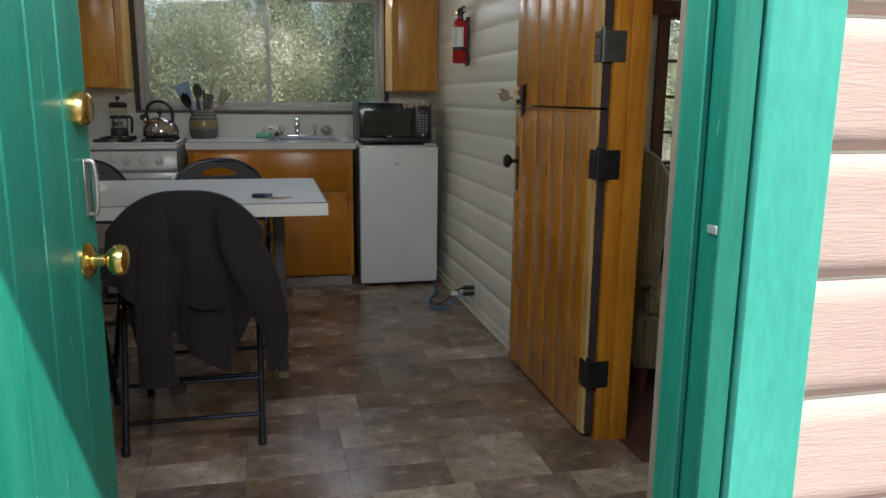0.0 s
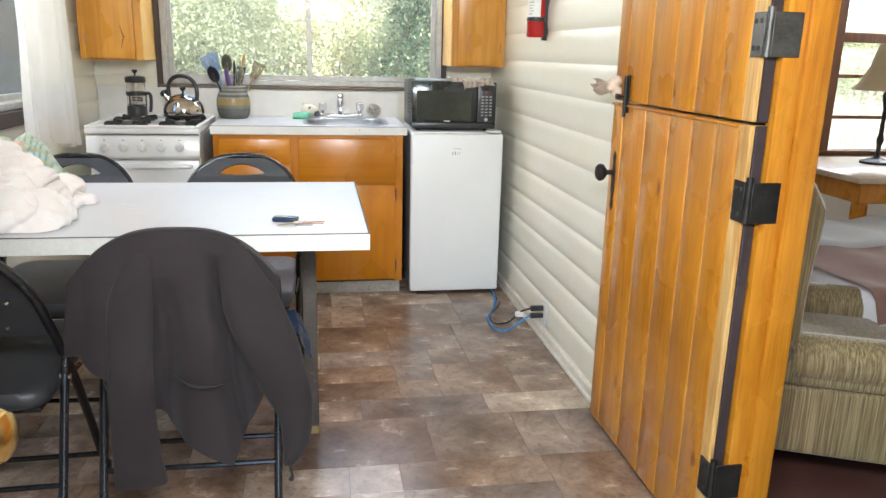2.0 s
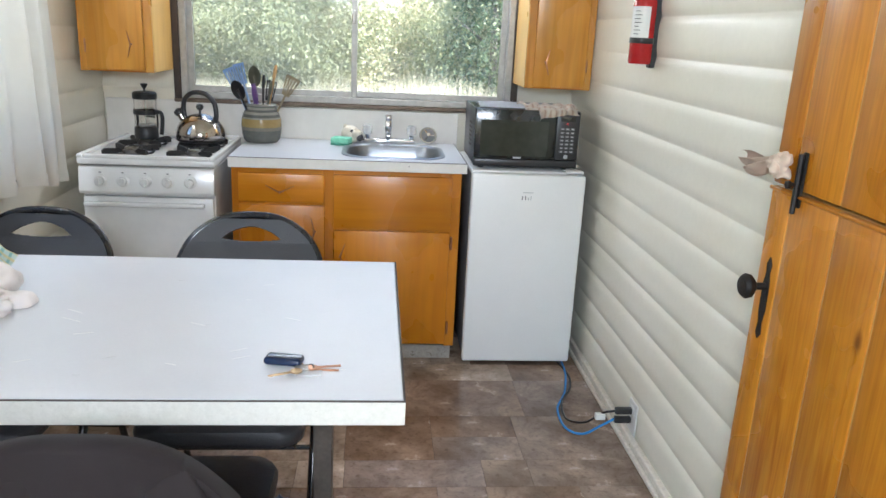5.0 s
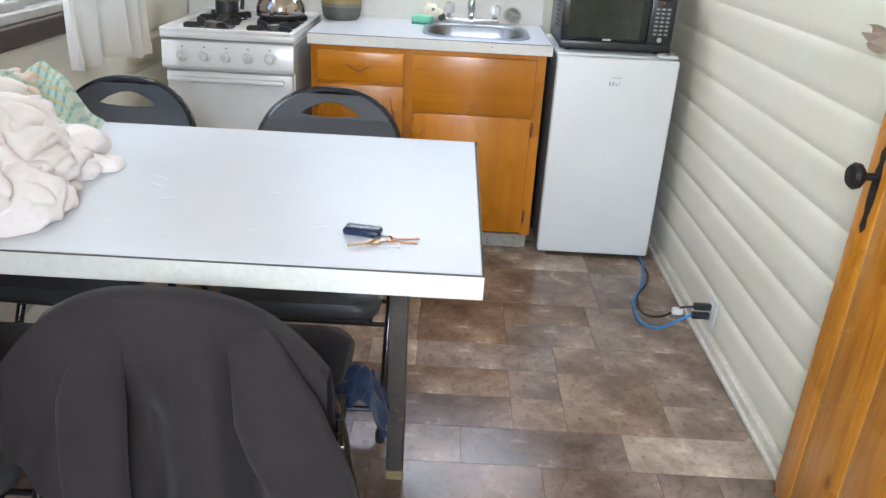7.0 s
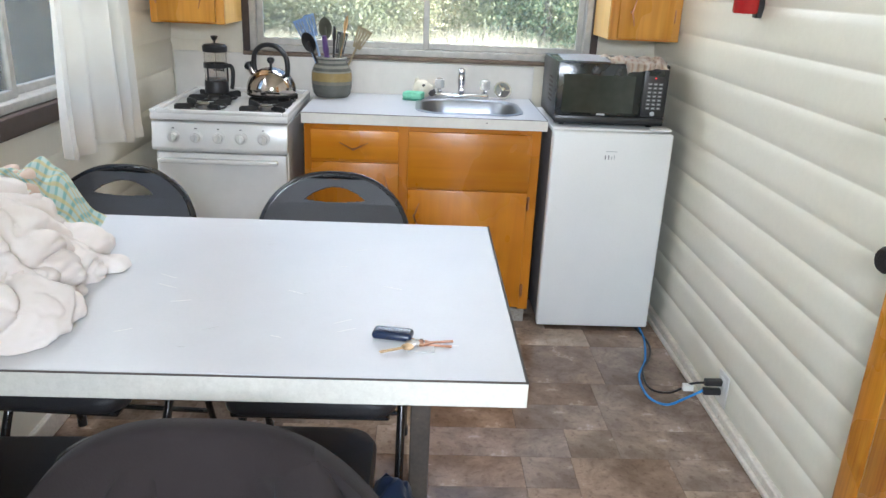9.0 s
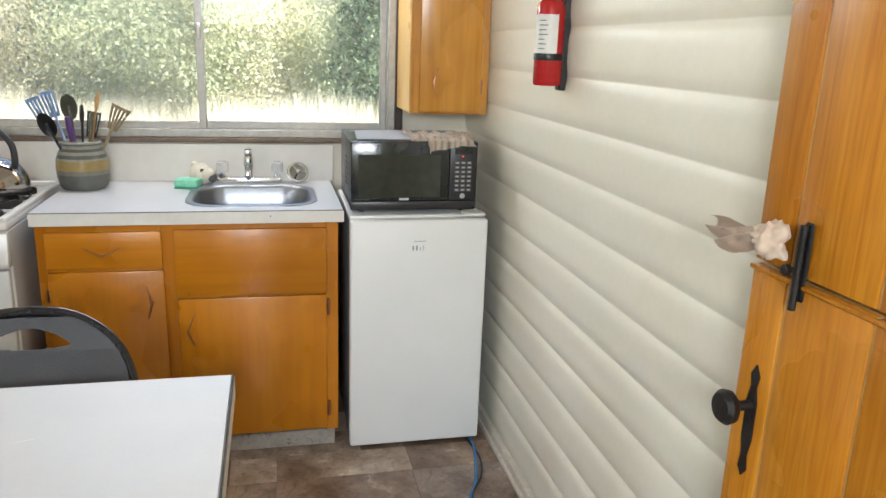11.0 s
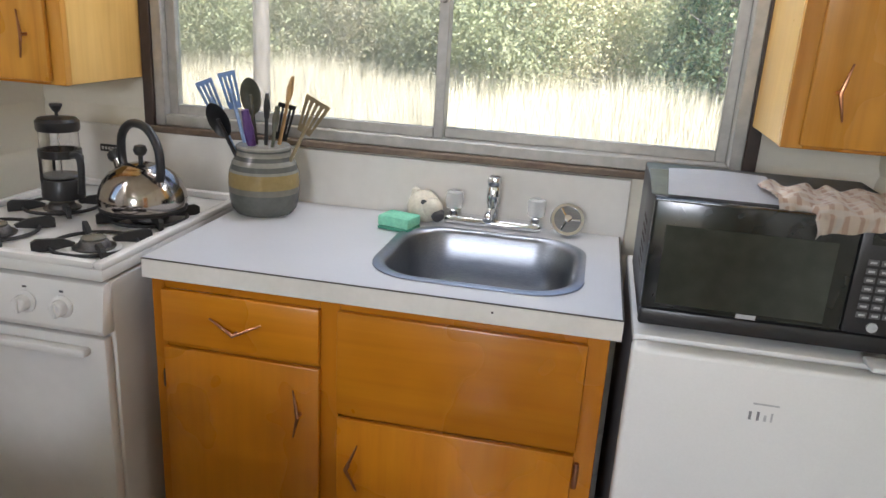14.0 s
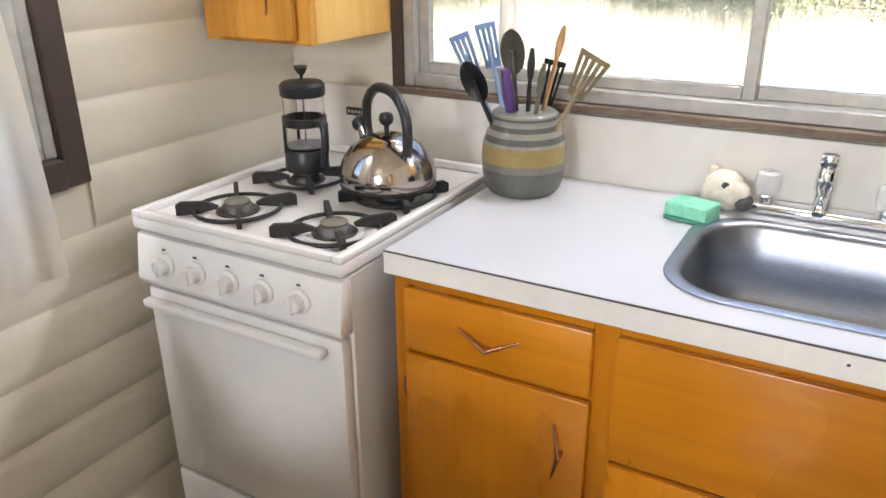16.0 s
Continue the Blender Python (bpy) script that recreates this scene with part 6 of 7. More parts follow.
def folding_chair():
    """A black folding chair facing +y, with a padded seat and a slotted round back."""
    c = thing("folding_chair", (0, 0, 0), "black metal folding chair with a vinyl seat and rounded back", "chair", "folding chairs round the table")
    hoop = [(-0.205, 0.235, 0.012), (-0.208, 0.10, 0.25), (-0.211, -0.02, 0.44), (-0.213, -0.145, 0.60), (-0.205, -0.215, 0.70), (-0.165, -0.256, 0.776), (-0.09, -0.279, 0.824), (0, -0.285, 0.836)]
    hoop = hoop + [(-x, y, z) for x, y, z in hoop[-2::-1]]
    part("back_frame", tube(smoothpath(hoop, 5), 0.0115, 10), "tube", c)
    for s in (-1, 1):
        part("rear_leg", tube(smoothpath([(s * 0.216, -0.062, 0.500), (s * 0.215, -0.115, 0.38), (s * 0.213, -0.185, 0.19), (s * 0.212, -0.255, 0.014)]), 0.0105, 10), "tube", c)
        part("leg_cap", tube([(s * 0.216, -0.066, 0.488), (s * 0.216, -0.050, 0.528)], 0.0135, 10), "black", c)
        part("foot_cap", lathe([(0.014, 0.0), (0.014, 0.03), (0.0115, 0.034)], (s * 0.212, -0.254, 0), 12), "black", c)
        part("foot_cap", lathe([(0.014, 0.0), (0.014, 0.03), (0.0115, 0.034)], (s * 0.205, 0.238, 0), 12), "black", c)
        part("hinge_link", tube([(s * 0.200, 0.10, 0.40), (s * 0.214, -0.085, 0.445)], 0.007, 6), "tube", c)
        part("pivot", lathe([(0.008, -0.012), (0.008, 0.012)], (s * 0.216, -0.085, 0.445), 10, 'X'), "chrome", c)
    part("front_rung", tube([(-0.206, 0.20, 0.075), (0.206, 0.20, 0.075)], 0.008, 8), "tube", c)
    part("rear_rung", tube([(-0.212, -0.224, 0.095), (0.212, -0.224, 0.095)], 0.008, 8), "tube", c)
    part("upper_rung", tube([(-0.212, -0.180, 0.205), (0.212, -0.180, 0.205)], 0.007, 8), "tube", c)
    bm = bmesh.new()
    prof = [(0.190, 0.205, 0.05, 0.4118), (0.200, 0.215, 0.06, 0.418), (0.203, 0.218, 0.06, 0.440), (0.196, 0.211, 0.06, 0.456), (0.170, 0.185, 0.05, 0.462), (0.06, 0.07, 0.03, 0.464)]
    loops = [[bm.verts.new(p) for p in rounded_loop(0, 0.058, wx, wy + 0.043, r, 5, z)] for wx, wy, r, z in prof]
    for a, b in zip(loops, loops[1:]):
        for k in range(len(a)):
            bm.faces.new((a[k], a[(k + 1) % len(a)], b[(k + 1) % len(a)], b[k]))
    bm.faces.new(loops[0][::-1])
    bm.faces.new(loops[-1])
    part("seat", bm, "vinyl", c, smooth=50)
    part("seat_pan", bx(-0.185, 0.185, -0.18, 0.295, 0.398, 0.4115, 0.004), "tube", c)

    def at(u, z):
        y = -0.145 - (z - 0.60) * 0.62 + max(0, z - 0.76) * 0.15
        return Vector((u, y - 0.004 + 0.10 * u * u, z))

    def half(z):
        if z < 0.66:
            return 0.204
        return 0.206 * math.sqrt(max(0.0, 1 - ((z - 0.66) / 0.178) ** 2.2))
    # back plate in strips, with a hand slot near the top
    bm = bmesh.new()
    cols, zs = 100, [0.575, 0.59, 0.61, 0.63, 0.65, 0.67, 0.69, 0.71, 0.725, 0.735] + [0.740 + 0.002 * k for k in range(43)]
    grid = [[bm.verts.new(at(half(z) * (2 * i / cols - 1), z)) for i in range(cols + 1)] for z in zs]
    for j in range(len(zs) - 1):
        for i in range(cols):
            u = half(zs[j]) * (2 * (i + 0.5) / cols - 1)
            zm = (zs[j] + zs[j + 1]) / 2
            slot = 0.764 + 0.8 * u * u <= zm <= 0.804 - 4.4 * u * u
            if not slot:
                bm.faces.new((grid[j][i], grid[j][i + 1], grid[j + 1][i + 1], grid[j + 1][i]))
    bmesh.ops.delete(bm, geom=[v for v in bm.verts if not v.link_faces], context='VERTS')
    bmesh.ops.solidify(bm, geom=bm.faces[:], thickness=0.009)
    bk = part("backrest", bm, "vinyl", c, smooth=50)
    for x, z in ((-0.13, 0.605), (0.13, 0.605), (0.0, 0.595), (-0.15, 0.68), (0.15, 0.68)):
        p = at(x, z)
        part("rivet", lathe([(0.006, 0.002), (0.006, 0.010), (0.003, 0.013), (0, 0.013)], (p.x, p.y - 0.0045, p.z), 10, 'Y'), "chrome", bk)
    return c


def chairs():
    c = folding_chair()
    c.matrix_basis = pose(-0.088, 2.593, 0, 0, 0, 0)
    copy_thing(c, pose(-0.600, 2.535, 0, 0, 0, 2))
    copy_thing(c, pose(-0.050, 3.315, 0, 0, 0, 180))
    copy_thing(c, pose(-0.655, 3.315, 0, 0, 0, 177))


def hoodie():
    """A dark hooded jacket hung over the back of the chair nearest the door."""
    cx, cy = -0.075, 2.352
    j = thing("hooded_jacket", (cx, cy, 0.25), "dark charcoal fleece jacket draped over a folding chair", "jacket")

    def low(x):
        """How far down the back hangs, by the place across."""
        pts = [(-0.40, 0.58), (-0.275, 0.575), (-0.21, 0.50), (-0.17, 0.47), (-0.13, 0.40), (-0.12, 0.375), (-0.05, 0.335), (0.03, 0.288), (0.055, 0.34), (0.092, 0.437), (0.12, 0.50), (0.16, 0.52), (0.40, 0.55)]
        for (a, p), (b, q) in zip(pts, pts[1:]):
            if a <= x <= b:
                return p + (q - p) * (x - a) / (b - a)
        return 0.55

    def top(u):
        return 0.853 - 0.118 * abs(u) ** 2.8

    def fn(uu, v):
        u = 2 * uu - 1
        x = cx + u * 0.225
        if v < 0.25:
            t = v / 0.25
            return (x, cy + 0.045 - 0.035 * t - 0.05 * max(0, t - 0.8), top(u) - 0.16 * (1 - t) ** 1.2)
        t = (v - 0.25) / 0.75
        lo = low(x - 0.01 if u < 0 else x)
        z = top(u) - (top(u) - lo) * t
        drop = top(u) - z
        y = cy - 0.030 - 0.035 * min(1, drop / 0.25) + 0.03 * max(0, drop - 0.25)
        y += (0.010 - 0.027 * abs(math.sin(x * 27 + 1.2 + 0.9 * math.sin(z * 5) + 2.2 * nz(x * 3, z * 3, 9.0))) * (0.6 + 0.6 * nz(x * 7, z * 2, 3.0))) * min(1, drop * 4)
        y += 0.020 * nz(x * 6, z * 3.5, 5.0) * min(1, drop * 6)
        for vx, start, slant in ((-0.112, 0.10, -0.02), (0.004, 0.05, 0.10)):
            gap = x - vx - slant * drop
            wide = 0.016 if gap < 0 else 0.036
            y += 0.055 * min(1.0, max(0.0, drop - start) / 0.10) * math.exp(-(gap / wide) ** 2)
        x += -0.035 * max(0, -u - 0.4) * min(1, drop * 4) + 0.01 * nz(x * 8, z * 6, 2.0) * min(1, drop * 5)
        return (x, y, z)
    part("body", sheet(fn, 90, 70, 0.005), "hoodie", j, smooth=80)

    def sleeve(name, pts, ws, deep):
        path = smoothpath(pts, 7)
        n = len(path)
        bm = bmesh.new()
        loops = []
        for k, p in enumerate(path):
            f = k / (n - 1) * (len(ws) - 1)
            i = min(int(f), len(ws) - 2)
            w = ws[i] + (ws[i + 1] - ws[i]) * (f - i)
            d = (path[min(k + 1, n - 1)] - path[max(k - 1, 0)]).normalized()
            side = d.cross(Vector((0, 1, 0))).normalized()
            lp = []
            for q in range(21):
                a = math.pi * q / 20
                r = 1 + 0.06 * nz(p.x * 9 + math.cos(a), p.z * 10, 1.0)
                crease = 0.004 * math.sin(k * 0.4 + 2.0 * math.cos(a)) + 0.0015 * math.sin(k * 0.9 - 3 * math.cos(a))
                lp.append(bm.verts.new(p + side * w * r * math.cos(a) + Vector((0, -1, 0)) * ((deep * math.sin(a) ** 0.7 + crease * math.sin(a)) * min(1, 0.25 + k / 7) - 0.008)))
            loops.append(lp)
        for a, b in zip(loops, loops[1:]):
            for q in range(20):
                bm.faces.new((a[q], a[q + 1], b[q + 1], b[q]))
        bmesh.ops.solidify(bm, geom=bm.faces[:], thickness=0.004)
        part(name, bm, "hoodie", j, smooth=80)
    sleeve("left_sleeve", [(-0.140, 2.318, 0.810), (-0.165, 2.288, 0.70), (-0.176, 2.278, 0.55), (-0.178, 2.276, 0.40), (-0.172, 2.280, 0.262)], (0.020, 0.046, 0.048, 0.050, 0.058), 0.028)
    sleeve("right_sleeve", [(0.045, 2.318, 0.805), (0.085, 2.289, 0.70), (0.122, 2.284, 0.60), (0.155, 2.284, 0.50), (0.178, 2.290, 0.42), (0.176, 2.297, 0.34), (0.158, 2.301, 0.285)], (0.030, 0.062, 0.064, 0.056, 0.042, 0.032, 0.014), 0.030)
    part("pocket_opening", tube(smoothpath([(-0.085, 2.288, 0.525), (-0.05, 2.283, 0.502), (-0.01, 2.281, 0.497), (0.035, 2.285, 0.503)]), [0.002] * 8 + [0.005] * 9 + [0.002] * 8, 8), "pocket", j, "dark pocket opening")
    part("zip_pull", tube([(0.160, 2.300, 0.288), (0.166, 2.298, 0.252), (0.163, 2.298, 0.240)], [0.003, 0.0035, 0.007], 6), "black", j)
    j.location.y -= 0.035
    n = thing("navy_cloth", (0.16, 2.62, 0.46), "navy blue cloth bundle on a chair seat", "cloth")
    part("cloth", sheet(lambda u, v: (0.10 + 0.11 * u + 0.012 * nz(u * 5, v * 5), 2.55 + 0.11 * v, 0.468 + 0.075 * math.sin(math.pi * u) * (0.5 + 0.5 * math.sin(math.pi * v)) - 0.05 * max(0, u - 0.72) * 3 + 0.025 * nz(u * 6, v * 6, 2.0)), 26, 20, 0.004), "navy", n, smooth=80)


def keys():
    z = 0.7725
    k = thing("car_keys", (0.19, 2.69, z), "black car key fob with brass keys on a ring", "keys")
    fob = bx(-0.036, 0.036, -0.017, 0.017, 0, 0.015, 0.0072, 4)
    bmesh.ops.transform(fob, matrix=pose(0.148, 2.711, z, 0, 0, -10), verts=fob.verts)
    part("fob", fob, "fob", k)
    part("split_ring", tube([(0.190 + 0.014 * math.cos(a * 0.314), 2.688 + 0.014 * math.sin(a * 0.314), z + 0.003 + 0.002 * math.sin(a)) for a in range(20)], 0.0015, 6, True), "chrome", k)
    part("disc", lathe([(0.013, 0), (0.013, 0.002), (0, 0.0022)], (0.183, 2.682, z + 0.004), 18), "zinc", k)
    for i, (an, ln, m) in enumerate(((-4, 0.048, "copper"), (10, 0.052, "copper"), (205, 0.050, "old_brass"))):
        bm = bx(0.016, 0.016 + ln, -0.0035, 0.0035, 0, 0.002, 0.0006)
        lathe([(0.011, 0), (0.011, 0.002), (0, 0.002)], (0.014, 0, 0), 16, into=bm)
        bmesh.ops.transform(bm, matrix=pose(0.188, 2.684 - 0.012 * (i == 2), z + 0.0022 * i, 0, 0, an), verts=bm.verts)
        part("key", bm, m, k)
    part("tag", bx(0.175, 0.222, 2.655, 2.678, z, z + 0.002, 0.0008), "acrylic", k, "clear plastic key tag")


def towels():
    """A heap of bath towels on the table."""
    z0 = 0.772
    spec = [("bath_towel", "crumpled cream terry bath towel heaped on the table", -0.70, 2.82, 0.20, 0.18, 0.20, "towel", 1), ("bath_towel", "cream bath towel lying loosely on the heap", -0.74, 2.99, 0.15, 0.16, 0.20, "towel", 2),
            ("hand_towel", "cream hand towel trailing over the table", -0.585, 2.975, 0.11, 0.10, 0.09, "towel", 3), ("bath_towel", "cream terry towel bunched at the table's wall end", -0.66, 2.71, 0.20, 0.11, 0.12, "towel", 4),
            ("washcloth", "small crumpled tan washcloth on the towels", -0.72, 3.12, 0.06, 0.05, 0.20, "rag", 6)]
    for nm, lb, cx, cy, rx, ry, h, m, sd in spec:
        t = thing(nm, (cx, cy, z0), lb, "towel", "heap of towels")

        def fn(u, v, cx=cx, cy=cy, rx=rx, ry=ry, h=h, sd=sd):
            a, r = u * 2 * math.pi, v
            wob = 1 + 0.25 * nz(math.cos(a) * 1.4, math.sin(a) * 1.4, sd * 3.7) + 0.05 * nz(math.cos(a) * 5, math.sin(a) * 5, sd * 1.7)
            th = r * math.pi / 2
            n = Vector((math.cos(a) * math.sin(th), math.sin(a) * math.sin(th), math.cos(th)))
            p = Vector((cx + rx * wob * n.x, cy + ry * wob * n.y, z0 + h * n.z ** 0.8))
            q = p * 7 + Vector((sd * 3.1, 0, 0)) + 0.8 * Vector((noise.noise(p * 5), noise.noise(p * 5 + Vector((7, 0, 0))), 0))
            puff = 0.042 * (1 - math.exp(-9 * abs(noise.noise(q * 0.8)))) + 0.026 * (1 - math.exp(-8 * abs(noise.noise(q * 1.7 + Vector((3, 1, 5)))))) + 0.012 * (1 - math.exp(-7 * abs(noise.noise(q * 3.4)))) + 0.004 * abs(noise.noise(q * 9))
            p += n * (puff - 0.025)
            p.z = max(p.z, z0 + 0.0015)
            p.x = max(p.x, WEST + 0.03)
            return p
        bm = sheet(fn, 150, 70)
        bmesh.ops.remove_doubles(bm, verts=bm.verts, dist=1e-4)
        part("cloth", bm, m, t, smooth=80)
    p = thing("plaid_towel", (-0.59, 3.0, 0.93), "green and yellow plaid tea towel on the heap", "towel", "heap of towels")

    def pf(u, v):
        x, y = -0.715 + 0.15 * u + 0.03 * v, 3.04 + 0.15 * v
        b = math.sin(math.pi * min(1, u * 0.9 + 0.1))
        return (x, y, 0.945 - 0.13 * u ** 1.5 + 0.022 * b * math.sin(v * 7 + u * 4) + 0.02 * nz(u * 4, v * 4, 4.4) + 0.016)
    part("cloth", sheet(pf, 40, 40, 0.003), "plaid", p, smooth=80)
    q = thing("plaid_towel", (-0.86, 2.85, 0.93), "green and yellow plaid tea towel against the wall", "towel", "heap of towels")
    part("cloth", sheet(lambda u, v: (-0.905 + 0.10 * u, 2.70 + 0.22 * v, 0.93 - 0.10 * u + 0.02 * math.sin(v * 9) + 0.02 * nz(u * 4, v * 5, 8.0)), 24, 36, 0.003), "plaid", q, smooth=80)


def door_rag():
    r = thing("knotted_rag", (1.15, 2.90, 1.13), "faded tan rag knotted round the stable door bolt", "rag")
    bm = bmesh.new()
    bmesh.ops.create_icosphere(bm, subdivisions=4, radius=0.025)
    for v in bm.verts:
        q = v.co * 38
        v.co += v.co.normalized() * (0.030 * abs(noise.noise(q)) + 0.014 * abs(noise.noise(q * 2.4)) - 0.008)
        v.co = Vector((1.140 + v.co.x * 0.75, 2.872 + v.co.y, 1.152 + v.co.z))
    part("knot", bm, "rag", r, smooth=80)
    for s, ln, up in ((1, 0.085, 0.004), (1, 0.060, -0.012)):
        part("tail", sheet(lambda u, v: (1.138 - 0.030 * v + 0.010 * math.sin(u * 7 + v * 3), 2.882 + ln * v + 0.008 * nz(u * 5, v * 4, ln * 90), 1.148 + up * v + 0.046 * (u - 0.5) * (1.0 - 0.55 * v) + 0.007 * math.sin(u * 9 + v * 6)), 18, 14, 0.002), "rag", r, smooth=80)


# ---- bedroom things ----
def armchair():
    """A ribbed wing chair, built facing +x."""
    a = thing("wing_armchair", (0, 0, 0), "olive ribbed upholstered wing armchair", "armchair")

    def soft(x0, x1, y0, y1, z0, z1, r):
        return bx(x0, x1, y0, y1, z0, z1, r, 4)
    part("base", soft(-0.30, 0.27, -0.33, 0.33, 0.10, 0.32, 0.02), "rib", a)
    part("seat_cushion", soft(-0.22, 0.31, -0.215, 0.215, 0.322, 0.385, 0.03), "rib", a)
    bk = soft(-0.34, -0.19, -0.27, 0.27, 0.30, 0.99, 0.05)
    for v in bk.verts:
        v.co.x -= 0.04 + 0.14 * (v.co.z - 0.3)
        v.co.z -= 0.35 * abs(v.co.y) ** 2 * (v.co.z > 0.6)
    part("backrest", bk, "rib", a)
    for s in (-1, 1):
        arm = part("arm", soft(-0.26, 0.255, s * 0.275 - 0.065, s * 0.275 + 0.065, 0.321, 0.40, 0.02), "rib", a)
        part("arm_roll", lathe([(0.0, -0.25), (0.058, -0.245), (0.073, -0.23), (0.073, 0.25), (0.058, 0.265), (0, 0.27)], (0, s * 0.282, 0.395), 20, 'X'), "rib", arm)
        wing = outline([(-0.36, s * 0.325, 0.40), (-0.22, s * 0.325, 0.44), (-0.22, s * 0.325, 0.60), (-0.20, s * 0.325, 0.84), (-0.25, s * 0.325, 0.93), (-0.32, s * 0.325, 0.96), (-0.43, s * 0.325, 0.93)], -s * 0.075, 'Y', 0.024)
        part("wing", wing, "rib", a)
        for x in (-0.26, 0.22):
            part("leg", lathe([(0.016, 0.0), (0.024, 0.099)], (x, s * 0.28, 0), 12), "darkwood", a)
    a.matrix_basis = pose(1.94, 2.67, 0, 0, 0, -24)


def rib_cloth():
    m, nt, p = _mat("ribbed_olive_cloth")
    v = _coords(nt, (1, 1, 1))
    w = _n(nt, "ShaderNodeTexNoise", Scale=1.0, Detail=3.0, Roughness=0.7)
    nt.links.new(_coords(nt, (240, 80, 4)), w.inputs["Vector"])
    n = _n(nt, "ShaderNodeTexNoise", Scale=4.0, Detail=3.0)
    nt.links.new(v, n.inputs["Vector"])
    col = _ramp(nt, w.outputs[0], [(0.35, (0.12, 0.080, 0.034)), (0.5, (0.235, 0.17, 0.080)), (0.66, (0.37, 0.29, 0.155))])
    col = _mixc(nt, 'MULTIPLY', 0.6, col, _ramp(nt, n.outputs[0], [(0.3, (0.7, 0.7, 0.7)), (0.7, (1.15, 1.15, 1.15))]))
    nt.links.new(col, p.inputs["Base Color"])
    p.inputs["Roughness"].default_value = 0.75
    p.inputs["Sheen Weight"].default_value = 0.3
    b = _n(nt, "ShaderNodeBump", Strength=0.4, Distance=0.002)
    nt.links.new(w.outputs[0], b.inputs["Height"])
    nt.links.new(b.outputs[0], p.inputs["Normal"])
    return m


M["rib"] = rib_cloth()


def bed():
    b = thing("bed", (3.2, 3.35, 0), "low bed with white sheets and a rose blanket", "bed")
    part("base", bx(2.12, 4.10, 2.75, 3.76, 0.12, 0.30, 0.01), "darkwood", b)
    for x in (2.2, 4.0):
        for y in (2.82, 3.69):
            part("leg", lathe([(0.025, 0), (0.03, 0.119)], (x, y, 0), 12), "darkwood", b)
    part("mattress", bx(2.10, 4.12, 2.73, 3.78, 0.302, 0.475, 0.04, 4), "sheet", b)

    def cover(u, v, z, y0, y1):
        x, y = 2.07 + 2.08 * u, y0 + (y1 - y0) * v
        e = max(0.0, (y0 + 0.06 - y) / 0.06)
        return (x, y, z + 0.010 * nz(x * 5, y * 5, 2.0) + 0.008 * math.sin(x * 18 + y * 5) - 0.10 * e * e)
    part("sheet", sheet(lambda u, v: (2.085 + 2.05 * u, 2.712 + 0.06 * v ** 3, 0.20 + 0.285 * v + 0.006 * math.sin(u * 40)), 60, 8), "sheet", b, smooth=80)
    part("blanket", sheet(lambda u, v: cover(u, v, 0.492, 2.72, 3.80), 70, 36, 0.01), "bedcover", b, smooth=80)
    part("folded_sheet", sheet(lambda u, v: cover(u, v, 0.512, 3.32, 3.80), 70, 18, 0.008), "sheet", b, smooth=80)


def desk():
    d = thing("desk", (3.5, 4.3, 0), "varnished wooden desk with turned legs below a window", "desk")
    part("desktop", bx(2.81, 4.5, 3.84, 4.62, 0.670, 0.700, 0.008, 2), "desktop", d, "pale worn desktop")
    part("apron", bx(2.88, 4.43, 3.91, 4.55, 0.56, 0.6695, 0.004), "pine", d)
    for x in (2.915, 4.395):
        for y in (3.945, 4.515):
            part("turned_leg", lathe([(0.02, 0.0), (0.028, 0.06), (0.022, 0.10), (0.038, 0.18), (0.044, 0.36), (0.026, 0.44), (0.038, 0.47), (0.038, 0.5595)], (x, y, 0), 16), "pine", d)
    l = thing("table_lamp", (3.29, 4.335, 0.700), "dark metal table lamp with a flared linen shade", "lamp")
    part("base", lathe([(0.0, 0.0), (0.085, 0.0), (0.085, 0.012), (0.05, 0.024), (0.022, 0.034), (0.012, 0.05)], (3.29, 4.335, 0.7005), 24), "blackiron", l)
    part("stem", lathe([(0.010, 0.04), (0.012, 0.10), (0.020, 0.13), (0.012, 0.16), (0.011, 0.30), (0.020, 0.34), (0.024, 0.37), (0.010, 0.40), (0.008, 0.46)], (3.29, 4.335, 0.7005), 18), "blackiron", l)
    part("shade", lathe([(0.075, 0.64), (0.085, 0.60), (0.105, 0.52), (0.145, 0.44), (0.185, 0.395), (0.182, 0.395), (0.142, 0.44), (0.102, 0.52), (0.073, 0.64)], (3.29, 4.335, 0.7005), 28), "shade", l)


M["desktop"] = wood("pale_desktop", (0.62, 0.52, 0.42), (0.55, 0.44, 0.34), (0.44, 0.33, 0.24), 'X', rough=0.35)


